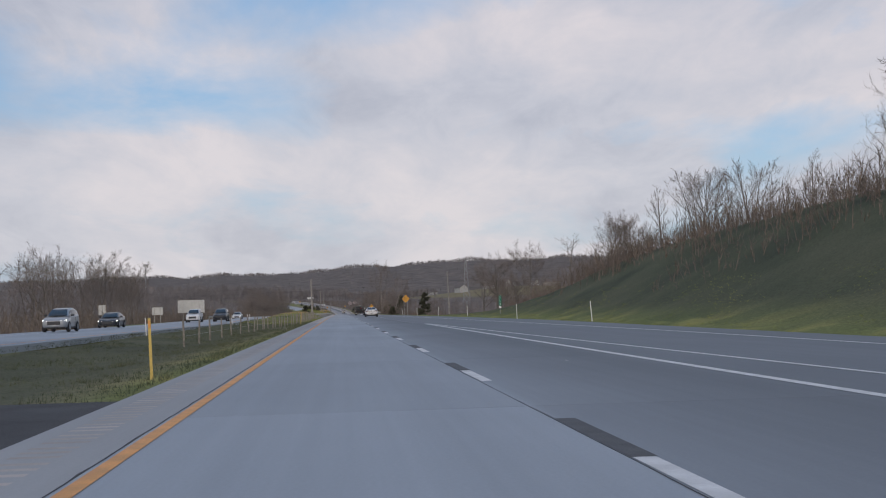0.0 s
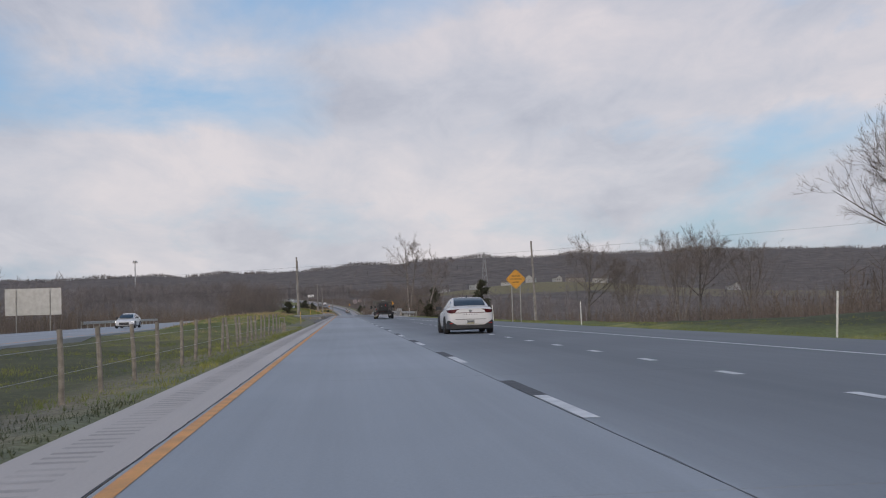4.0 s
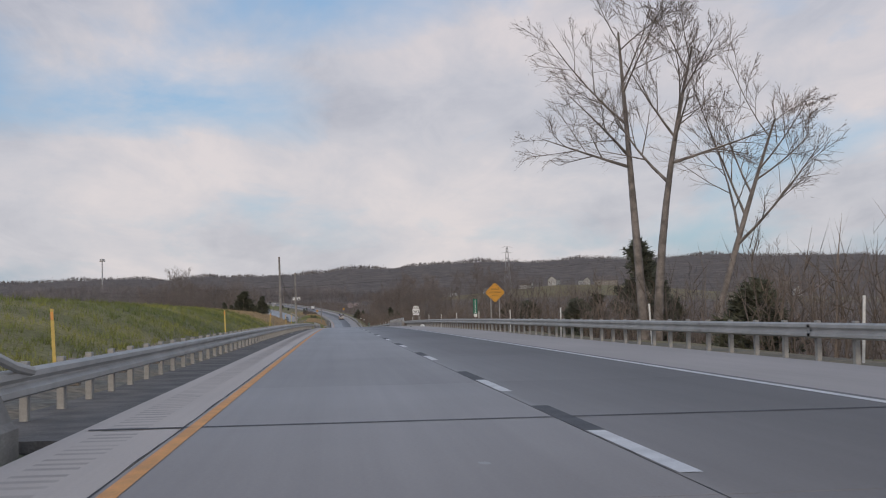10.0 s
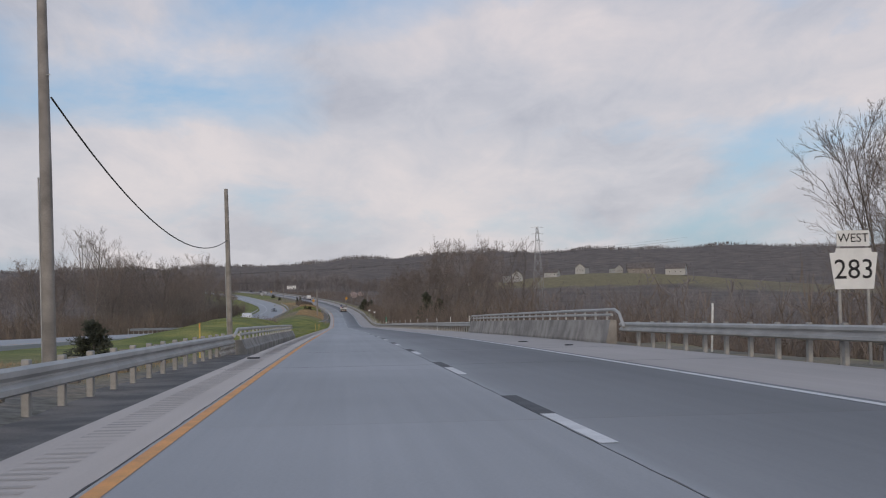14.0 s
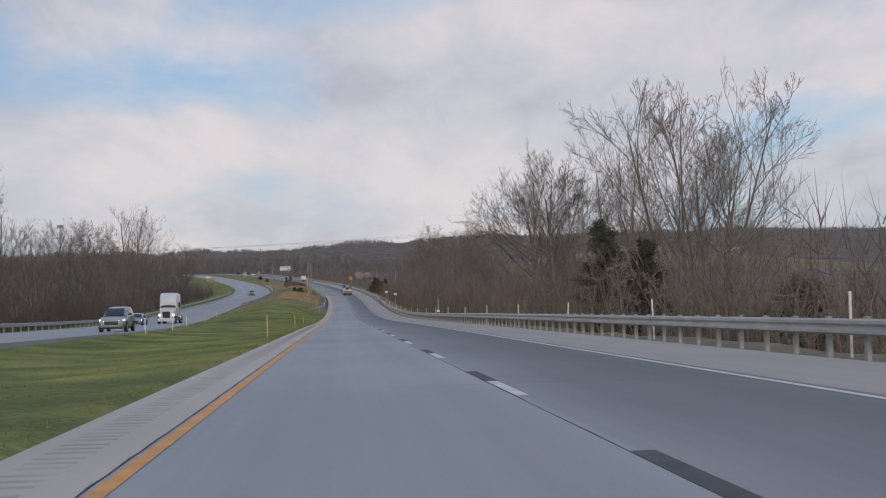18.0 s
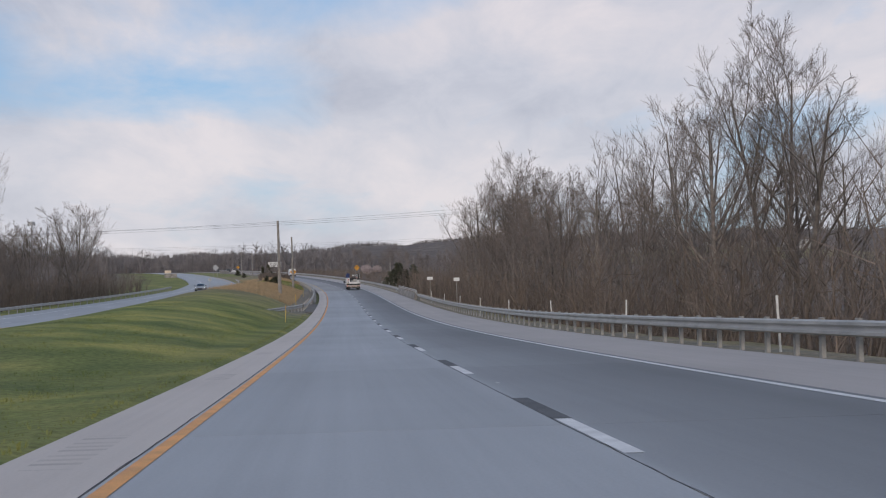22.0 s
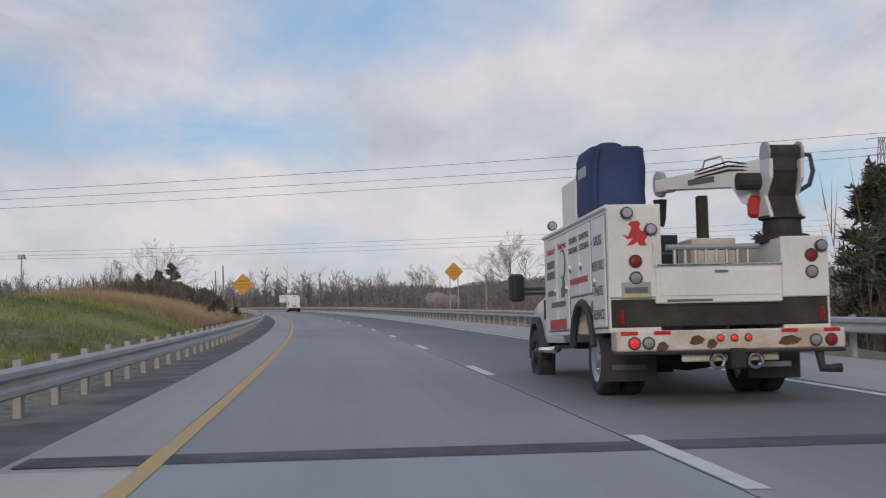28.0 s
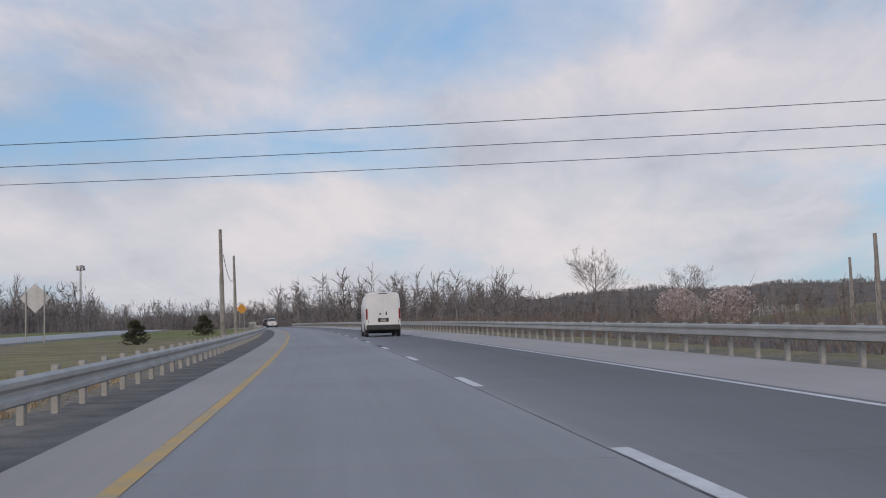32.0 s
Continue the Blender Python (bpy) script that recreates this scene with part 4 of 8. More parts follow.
def parapet(s0, s1, off, side, label, k=1.0):
    """Concrete bridge barrier with steel rail; side +1: traffic on its right."""
    p = thing("bridge_parapet", label, "parapet")
    prof = [(0.0, -0.3), (0.0, 0.08), (0.06, 0.30 * k), (0.16, 0.80 * k), (0.38, 0.80 * k), (0.38, -0.3)]
    step = (s1 - s0) / max(1, round((s1 - s0) / 6.1))
    a = s0
    while a < s1 - 0.1:
        mb = MB()
        rows = [[at(s, off - side * d, z) for d, z in prof] for s in (a + 0.012, a + step - 0.012)]
        mb.grid(rows, close=True)
        mb.f += [tuple(range(6)), tuple(range(11, 5, -1))]
        part("barrier_block", mb.mesh("barrier_block", PARAPET), PARAPET, p)
        a += step
    c = off - side * 0.27
    for z, r in ((0.80 * k + 0.18, 0.05), (0.80 * k + 0.36, 0.055)):
        pts = [at(s0 - 1.6, c, 0.55), at(s0 - 0.9, c, z - 0.12), at(s0 - 0.2, c, z)] if r > 0.052 else [at(s0 + 0.2, c, z)]
        pts += [at(s, c, z) for s in np.linspace(s0 + 0.6, s1 - 0.6, 8)]
        pts += [at(s1 + 0.2, c, z), at(s1 + 0.9, c, z - 0.12), at(s1 + 1.6, c, 0.55)] if r > 0.052 else []
        part("hand_rail", MB().tube(pts, r, 8), GALV, p, smooth=True)
    n = int((s1 - s0) / 2.0)
    base = MB().box((0, 0, 0.80 * k + 0.15), (0.07, 0.09, 0.42)).mesh("rail_post", GALV)
    for i in range(n):
        part("rail_post", base, GALV, p, m=stand(s0 + 1.0 + i * (s1 - s0 - 2) / max(1, n - 1), c, 0.02))
    return p


parapet(station(347), station(359.4), -5.25, 1, "stained concrete bridge parapet with curved steel rail", 0.48)
parapet(station(350.2), station(364.4), 7.15, -1, "stained concrete bridge parapet with steel hand rail")
parapet(station(530), station(575), -5.25, 1, "brown-stained concrete bridge parapet beside the median", 0.48)
parapet(station(531.7), station(579), 7.15, -1, "long stained concrete bridge parapet with steel rail")
parapet(station(919), station(979), -5.25, 1, "pale concrete bridge parapet with rust streaks", 0.48)
parapet(station(927), station(960), 7.15, -1, "concrete bridge parapet below bare trees")
parapet(1335, 1372, -5.25, 1, "far concrete parapet on the bend")


# ---------------------------------------------------------------- marker posts and fence
def marker(s, off, h, yellow, lean=0.0):
    m_ = YPOST if yellow else WPOST
    z = float(ground_z(s, off)) - float(line(s)[2])
    t = thing("marker_post", "slim yellow plastic marker post in the grass" if yellow else "slim white plastic marker post", "marker post", stand(s, off, z) @ pose(0, 0, 0, 0, lean, 0), "roadside marker posts")
    part("post", MB().prism([(-0.028, -0.02), (0.028, -0.02), (0.024, 0.012), (-0.024, 0.012)], "z", -0.25, h), m_, t)
    part("reflector", MB().box((0, -0.024, h - 0.12), (0.046, 0.006, 0.14)), ORANGE if yellow else WHITES, t)


rnd = random.Random(8)
for a, o in ((25.5, -5.8), (128, -6.0), (261, -6.3), (324, -7.0), (369, -7.0), (402, -7.0), (438, -7.0), (467, -7.0), (485, -7.2), (533, -7.1), (697, -6.1), (740, -6.2), (779, -6.6), (857, -6.1), (905, -7.0), (945, -7.0)):
    marker(station(a), o, 1.22, True, rnd.uniform(-3, 3))
for s in (73.5, 103, 135, 165, 198, 232):
    marker(s, float(interp(s, PAVE_R)) + 1.6, 1.3, False, rnd.uniform(-4, 4))
for i in range(42):
    s = 326 + i * 16.3
    if not (336 < s < 352 or 513 < s < 562 or 910 < s < 945):
        marker(s, 8.2, 1.35, False, rnd.uniform(-3, 3))
for s in (75, 100, 125, 150, 175, 700, 722, 745, 790, 830):
    marker(s, float(interp(s, OPP)) + 0.8, 1.1, False, rnd.uniform(-3, 3))

fence = thing("post_fence", "old grey wooden posts with sagging wire along the median", "fence")
_fp = MB().tube([(0, 0, -0.3), (0.01, 0, 0.7), (0.0, 0.01, 1.25)], [0.055, 0.052, 0.048], 7).mesh("fence_post", WOODPOST)
for i in range(43):
    s = (96 + (i - 6) * 3.3 if i > 5 else 57 + i * 6.5) + rnd.uniform(-0.5, 0.5)
    o = -6.7 - 2.9 * smooth01((170 - s) / 90) + rnd.uniform(-0.1, 0.1)
    z = float(ground_z(s, o)) - float(line(s)[2])
    part("fence_post", _fp, WOODPOST, fence, m=stand(s, o, z) @ pose(0, 0, 0, rnd.uniform(-4, 4), rnd.uniform(-4, 4), rnd.uniform(0, 90)))
for h in (0.5, 0.95):
    part("wire", MB().tube([on_ground(58 + i * 4.2, -6.7 - 2.9 * float(smooth01((170 - 58 - i * 4.2) / 90)), -h) for i in range(38)], 0.006, 4), GALV, fence)
frame_gate = thing("sign_frame", "empty grey wooden sign frame standing in grass", "sign frame", stand(216.8, -6.5, -0.15))
for x in (-0.17, 0.17):
    part("upright", MB().box((x, 0, 0.42), (0.07, 0.06, 0.95)), WOODPOST, frame_gate)
part("cross_bar", MB().box((0, 0, 0.87), (0.41, 0.05, 0.07)), WOODPOST, frame_gate)
stub = thing("timber_stub", "short weathered timber post cluster in grass", "post", stand(214.6, -6.3, -0.15))
for k, x in enumerate((-0.09, 0.02, 0.12)):
    part("timber", MB().box((x, 0.03 * k, 0.2), (0.09, 0.1, 0.75 - 0.08 * k)), WOODPOST, stub)


# ---------------------------------------------------------------- signs
def flat_poly(poly, y0, y1):
    return MB().prism(poly, "y", y0, y1)


def letters(parent, rows, material, y):
    """Words on a face that looks towards -y: (text, size, x, z)."""
    for text, size, x, z in rows:
        ob = part("lettering", lettering(text, size, 0.002, material), material, parent, m=pose(x, y, z, 90, 0, 0))


def diamond(s, off, zc, label, wood=False, r=0.72):
    t = thing("warning_sign", label, "warning sign", stand(s, off, 0), "diamond warning signs")
    g0 = float(ground_z(s, off)) - float(line(s)[2])
    c = 0.06
    poly = [(-r + c, zc - c), (-r + c, zc + c), (-c, zc + r - c), (c, zc + r - c), (r - c, zc + c), (r - c, zc - c), (c, zc - r + c), (-c, zc - r + c)]
    panel = part("panel", flat_poly(poly, -0.004, 0.004), YELLOWS, t, "amber yellow sheet")
    k = (r - 0.05) / r
    for sgn in (0, 1, 2, 3):
        a, b = [((-r + c) * k, zc), (0, zc + (r - c) * k), ((r - c) * k, zc), (0, zc - (r - c) * k)][sgn], [(0, zc + (r - c) * k), ((r - c) * k, zc), (0, zc - (r - c) * k), ((-r + c) * k, zc)][sgn]
        part("border", MB().tube([(a[0], -0.006, a[1]), (b[0], -0.006, b[1])], 0.007, 4), BLACKS, panel)
    letters(panel, (("BRIDGE", 0.17, 0, zc + 0.22), ("ICES BEFORE", 0.155, 0, zc), ("ROAD", 0.17, 0, zc - 0.22)), BLACKS, -0.007)
    for x in (-0.3, 0.3):
        part("post", MB().box((x, 0.05, (zc + 0.3 + g0) / 2 - 0.1), (0.07, 0.06, zc + 0.3 - g0 + 0.2)), POSTST if not wood else WOODPOST, t)
    return t


diamond(station(228.3), 10.0, 2.95, "amber bridge warning sign on two posts by the verge")
diamond(station(435.4), 9.0, 2.55, "amber bridge warning sign behind the guard rail")
diamond(station(1068.5), -7.0, 2.72, "amber bridge warning sign on two wooden posts by the median", True, 0.78)
diamond(station(1070), 8.3, 3.45, "amber bridge warning sign above the shoulder guard rail")
diamond(1268, -8.5, 2.9, "distant amber warning sign by the median")


def mile_marker(s, off, rows, label):
    t = thing("mile_marker", label, "mile marker", stand(s, off, 0))
    p = part("panel", flat_poly([(-0.15, 1.1), (0.15, 1.1), (0.15, 2.2), (-0.15, 2.2)], -0.004, 0.004), GREENS, t)
    letters(p, rows, WHITES, -0.007)
    g0 = float(ground_z(s, off)) - float(line(s)[2])
    part("post", MB().box((0, 0.03, (1.9 + g0) / 2), (0.05, 0.04, 1.9 - g0)), POSTST, t)
    part("route_plate", flat_poly([(-0.13, 0.86), (0.13, 0.86), (0.13, 1.07), (-0.13, 1.07)], -0.004, 0.004), WHITES, t)
    return t


mile_marker(station(441.1), 8.2, (("1", 0.42, 0, 1.98), ("1", 0.42, 0, 1.62), ("2", 0.36, 0, 1.27)), "tall narrow green mile marker behind the guard rail")
mile_marker(station(761.3), 8.1, (("1", 0.42, 0, 1.98), ("1", 0.42, 0, 1.62), ("1", 0.36, 0, 1.27)), "narrow green mile marker before brown thicket")
mile_marker(station(132.5), 15.0, (("1", 0.42, 0, 1.98), ("1", 0.42, 0, 1.62), ("3", 0.36, 0, 1.27)), "narrow green mile marker on the grassy bank")

rs = thing("route_sign", "white keystone route sign with direction plate on two posts", "route sign", stand(station(512.6), 8.15, 0))
ks = part("keystone", flat_poly([(-0.40, 1.42), (0.40, 1.42), (0.5, 2.15), (0.38, 2.16), (0.36, 2.24), (-0.36, 2.24), (-0.38, 2.16), (-0.5, 2.15)], -0.004, 0.004), WHITES, rs)
letters(ks, (("283", 0.56, 0, 1.80),), BLACKS, -0.008)
wp = part("direction_plate", flat_poly([(-0.34, 2.28), (0.34, 2.28), (0.34, 2.60), (-0.34, 2.60)], -0.004, 0.004), WHITES, rs)
letters(wp, (("WEST", 0.25, 0, 2.44),), BLACKS, -0.008)
for x in (-0.3, 0.3):
    part("post", MB().box((x, 0.035, 0.95), (0.06, 0.05, 3.2)), POSTST, rs)


def sign_back(s, off, w, h, zc, label, diamond_=False, side=-1, turn=0):
    g0 = float(ground_z(s, off)) - float(line(s)[2])
    t = thing("road_sign", label, "road sign", stand(s, off, 0, turn), "signs seen from behind")
    poly = [(-w / 2, zc - h / 2), (w / 2, zc - h / 2), (w / 2, zc + h / 2), (-w / 2, zc + h / 2)] if not diamond_ else [(0, zc - h / 2), (w / 2, zc), (0, zc + h / 2), (-w / 2, zc)]
    part("panel", flat_poly(poly, -0.006, 0.006), SIGNBACK, t)
    for x in (-w * 0.3, w * 0.3) if w > 1 else (0,):
        part("post", MB().box((x, -0.06, (zc + h * 0.42 + g0) / 2 - 0.2), (0.09, 0.09, zc + h * 0.42 - g0 + 0.4)), POSTST, t)
        if w > 3:
            part("brace", MB().box((x, -0.03, zc), (0.05, 0.04, h * 0.9)), GALV, t)


sign_back(station(270), -33.5, 5.6, 2.7, 2.9, "large blank grey back of a motorway sign on posts")
sign_back(196, -31.5, 1.7, 1.2, 1.8, "grey back of a small motorway sign")
sign_back(150, -31.5, 0.9, 1.2, 1.9, "grey back of a route sign")
sign_back(772, -42.5, 0.9, 1.4, 1.9, "grey back of a route sign by the opposite lanes")
sign_back(1193, -22.2, 2.2, 2.2, 3.2, "pale diamond sign back in dry grass", True)
sign_back(1020, -25.5, 0.9, 0.9, 1.8, "small pale diamond sign back", True)

bb = thing("billboard", "long white billboard on posts beside the bend", "billboard", stand(1400, 26, 0))
bpn = part("panel", flat_poly([(-3.3, 2.4), (3.3, 2.4), (3.3, 4.9), (-3.3, 4.9)], -0.05, 0.05), WHITES, bb)
letters(bpn, (("IT IN A CAR?", 0.95, 0, 4.15), ("CALL", 0.95, -0.6, 3.05)), BLACKS, -0.06)
part("bar", MB().box((1.9, -0.06, 3.05), (1.6, 0.02, 0.5)), BLACKS, bpn)
for x in (-2.2, 0, 2.2):
    part("post", MB().box((x, 0.12, 1.2), (0.2, 0.15, 4.4)), WOODPOST, bb)
for s, o, w in ((903.5, 8.6, 0.7), (880, 9.5, 0.6)):
    t = thing("street_sign", "small white sign plate on a slim post", "road sign", stand(s, o, 0))
    part("panel", flat_poly([(-w / 2, 2.5), (w / 2, 2.5), (w / 2, 2.85), (-w / 2, 2.85)], -0.004, 0.004), WHITES, t)
    part("post", MB().box((0, 0.03, 0.3), (0.06, 0.05, 5.0)), POSTST, t)
lot_sign = thing("site_sign", "glowing pale site sign above a low wall", "sign", stand(1205, -38, 0.2))
part("panel", flat_poly([(-1.1, 1.3), (1.1, 1.3), (1.1, 2.3), (-1.1, 2.3)], -0.08, 0.08), mat("cream_sign", (0.75, 0.62, 0.48), 0.5, 0, 0.08, 2, 20), lot_sign)
part("plinth", MB().box((0.9, 0.6, 0.1), (4.2, 0.6, 2.2)), PARAPET, lot_sign)


# ---------------------------------------------------------------- poles and wires
POLES = {}


def pole(key, s, off, top, label="bare weathered wooden utility pole on the median", lean=1.0):
    g0 = float(ground_z(s, off)) - float(line(s)[2])
    t = thing("utility_pole", label, "utility pole", stand(s, off, 0) @ pose(0, 0, 0, 0, -lean, 0), "wooden utility poles")
    part("shaft", MB().tube([(0, 0, g0 - 0.6), (0.01, 0, (top + g0) * 0.5), (0, 0, top)], [0.19, 0.165, 0.13], 12), POLEW, t, smooth=True)
    part("ground_wire_cover", MB().box((-0.19, 0, g0 + 2.6), (0.04, 0.06, 5.2)), SIGNBACK, t)
    part("bolt", MB().tube([(0.12, -0.1, top - 2.2), (0.22, -0.2, top - 2.2)], 0.02, 6), GALV, t)
    POLES[key] = t.matrix_basis.copy()
    return t


pole("a1", station(344.0), -9.4, 10.0)
pole("a2", station(363.2), -10.0, 10.2)
pole("b1", station(522.9), -10.0, 10.0)
pole("b2", station(574.0), -9.6, 10.1)
pole("c1", station(918.5), -9.2, 9.9)
pole("c2", station(979), -8.8, 9.3)
pole("d1", station(1217), -8.9, 8.7)
pole("d2", 1246, -9.0, 8.9)
pole("r1", station(327.1), 26.6, 10.8, "wooden utility pole standing in a field", 2.0)
pole("r2", 1178, 36, 6.0, "slim utility pole beyond the brown verge", 0.5)
pole("r3", 1215, 52, 6.0, "slim utility pole beyond the brown verge", 0.5)


def cable(a, b, sag, r, label, name="cable", n=18):
    mb = MB().tube([a.lerp(b, i / n) - Vector((0, 0, 4 * sag * (i / n) * (1 - i / n))) for i in range(n + 1)], r, 5)
    ob = new(name, mb.mesh(name, WIREM))
    return tagged(ob, label, "cable", "overhead cables")


for p, q, h1, h2, sg in (("a1", "a2", 6.9, 6.8, 0.9), ("b1", "b2", 7.2, 6.6, 1.9), ("c1", "c2", 7.3, 6.6, 2.2), ("d1", "d2", 6.6, 6.4, 1.2)):
    cable(POLES[p] @ Vector((0.2, 0, h1)), POLES[q] @ Vector((0, 0, h2)), sg, 0.028, "black slack cable hanging between two wooden poles")


def power_line(y, z0, slope, r, label):
    """Long span across the road with the gentle curve of a hanging wire."""
    pts = [Vector((x, y - 0.02 * x, z0 + slope * x + 0.00014 * (x + 20) ** 2)) for x in range(-150, 181, 15)]
    ob = new("power_line", MB().tube(pts, r, 5).mesh("power_line", WIREM))
    tagged(ob, label, "cable", "overhead cables")


for y, z0, k in ((1128, 21.3, 0.0418), (1140, 21.5, 0.0345), (1149, 21.5, 0.0353)):
    power_line(y, z0, k, 0.024, "thin black power line crossing high above the road")
for y, z0, k in ((1174, 16.4, 0.013), (1179, 16.05, 0.011), (1184, 15.75, 0.0088)):
    power_line(y, z0, k, 0.018, "thin black power line crossing above the road")
cable(at(330, -80, 6.2), at(330, 90, 13.5), 1.0, 0.012, "single thin wire crossing above the road")


# ---------------------------------------------------------------- far structures
def lattice_tower(x, y, z0, z1, label):
    t = thing("pylon", label, "pylon", Matrix.Translation((x, y, z0)))
    h = z1 - z0
    st = mat("pylon_steel", (0.34, 0.35, 0.36), 0.6, 0.5, 0.1, 2, 20)
    w = lambda f: 3.6 * (1 - f) + 0.55 * f
    for sx in (-1, 1):
        for sy in (-1, 1):
            part("leg", MB().tube([(sx * w(f), sy * w(f), f * h) for f in (0, 0.5, 1)], 0.14, 4), st, t)
    for i in range(7):
        f, g = i / 7, (i + 1) / 7
        for sy in (-1, 1):
            for sx in (-1, 1):
                part("cross_brace", MB().tube([(-sx * w(f), sy * w(f), f * h), (sx * w(g), sy * w(g), g * h)], 0.09, 4), st, t)
    for f in (0.80, 0.9, 0.99):
        part("arm", MB().tube([(-4.2, 0, f * h), (0, 0, f * h + 0.5), (4.2, 0, f * h)], 0.13, 4), st, t)
    return t


lattice_tower(130, 1300, 4, 52, "grey lattice power pylon above brown woods")
mast = thing("lamp_mast", "tall grey mast with a ring of floodlights", "light mast", Matrix.Translation((-321, 2106, 20)))
part("shaft", MB().tube([(0, 0, 0), (0, 0, 68)], [1.1, 0.7], 10), SIGNBACK, mast)
part("ring", MB().lathe([(65.5, 1.5), (65.5, 3.4), (67.5, 3.4), (67.5, 1.5)], 14, axis="z"), SIGNBACK, mast)
for i in range(8):
    a = i * math.pi / 4
    part("floodlight", MB().box((3.2 * math.cos(a), 3.2 * math.sin(a), 64.6), (1.3, 1.3, 1.5)), SIGNBACK, mast)


def house(x, y, w, d, h, turn, wall_m, label, sink=0.5):
    # find the ground level at this place
    i = int(np.argmin((_x - x) ** 2 + (_y - y) ** 2))
    th = _th[i]
    dx, dy = x - _x[i], y - _y[i]
    z = float(ground_z(SG[i] - math.sin(th) * dx + math.cos(th) * dy, math.cos(th) * dx + math.sin(th) * dy))
    t = thing("house", label, "house", Matrix.Translation((x, y, z - sink)) @ Matrix.Rotation(radians(turn), 4, "Z"), "far houses")
    part("wall", MB().prism([(-w / 2, 0), (w / 2, 0), (w / 2, h), (0, h + w * 0.38), (-w / 2, h)], "y", -d / 2, d / 2), wall_m, t)
    rf = MB()
    for sx in (-1, 1):
        rf.prism([(0, h + w * 0.38 + 0.22), (0, h + w * 0.38), (sx * (w / 2 + 0.4), h - 0.3), (sx * (w / 2 + 0.4), h - 0.05)], "y", -d / 2 - 0.4, d / 2 + 0.4)
    part("roof", rf, ROOFM, t)
    for k in (-1, 0, 1):
        win = part("window", MB().box((k * w * 0.28, -d / 2 - 0.02, h * 0.55), (0.9, 0.06, 1.2)), WHITES, t)
        part("pane", MB().box((k * w * 0.28, -d / 2 - 0.055, h * 0.55), (0.7, 0.03, 1.0)), GLASSD, win)
        win = part("window", MB().box((-w / 2 - 0.02, k * d * 0.28, h * 0.55), (0.06, 0.9, 1.2)), WHITES, t)
        part("pane", MB().box((-w / 2 - 0.055, k * d * 0.28, h * 0.55), (0.03, 0.7, 1.0)), GLASSD, win)
    return t


house(150, 1560, 11, 16, 6, 20, SIDING, "white gabled farmhouse among far woods")
house(118, 1640, 9, 14, 5, -60, SIDING, "pale far house with grey roof")
house(292, 1552, 11, 17, 6, 65, SIDING, "white far house in a green field")
house(270, 1590, 12, 24, 5, 80, BARNW, "long far barn with grey roof on a green slope")
house(250, 1600, 8, 10, 5, 20, SIDING, "small white far house on a green slope")
house(218, 1595, 9, 12, 6, -30, SIDING, "white gabled far house on a green slope")
house(186, 1568, 8, 12, 4, 60, SIDING, "low white far house on a green slope")
house(20, 2050, 14, 24, 7, 80, SIDING, "long pale far building on the slope")
house(-40, 2120, 11, 16, 6, 20, SIDING, "white far house on the slope")
house(-80, 1980, 12, 20, 6, -70, BARNW, "grey far building on the slope")
house(-230, 900, 9, 12, 5, 30, SIDING, "small white house behind bare woods")
house(430, 1500, 10, 18, 6, 10, SIDING, "white far farm building")

# ---------------------------------------------------------------- litter on the verge
rl = random.Random(5)
for i in range(26):
    s = rl.choice([rl.uniform(300, 328), rl.uniform(356, 498), rl.uniform(880, 944), rl.uniform(975, 1095)])
    o = rl.uniform(-6.3, -5.2)
    q = MB()
    r = rl.uniform(0.04, 0.12)
    q.lathe([(-r * 0.5, r * 0.4), (-r * 0.2, r), (r * 0.3, r * 0.8), (r * 0.5, r * 0.2)], 7, axis="z")
    ob = new("stone", q.mesh("stone", LITTER))
    ob.matrix_basis = Matrix.Translation(on_ground(s, o, -r * 0.35)) @ pose(0, 0, 0, rl.uniform(-20, 20), rl.uniform(-20, 20), rl.uniform(0, 360))
    tagged(ob, "loose grey stone on roadside gravel", "stone", "stones on the gravel")
for s, o in ((464, 5.6), (519, 4.9), (512, 5.4), (448, -5.1), (505, -4.5), (617, -5.2)):
    ob = new("road_debris", MB().box((0, 0, 0.015), (0.34, 0.16, 0.035), ch=0.012).mesh("road_debris", PLAST))
    ob.matrix_basis = stand(s, o, 0.0 if o > -4.7 else -0.03, rl.uniform(0, 180))
    tagged(ob, "flat dark scrap lying on the shoulder", "debris", "scraps on the shoulder")
drum = new("white_cap", MB().lathe([(0, 0.26), (0.12, 0.25), (0.24, 0.16), (0.29, 0.03)], 16, axis="z").mesh("white_cap", WHITES, True))
drum.matrix_basis = Matrix.Translation(on_ground(470, 7.25, -0.04))
tagged(drum, "small white domed cap below the guard rail", "cap")

# ---------------------------------------------------------------- bare trees
def unit(v):
    return v / (np.linalg.norm(v, axis=1, keepdims=True) + 1e-9)


def along(br, t):
    """Place and heading at the fraction t of each curved branch."""
    P, D, L, B, R = br
    t = t[:, None]
    return P + L[:, None] * (D * t + B * t * t), unit(D + 2 * B * t)


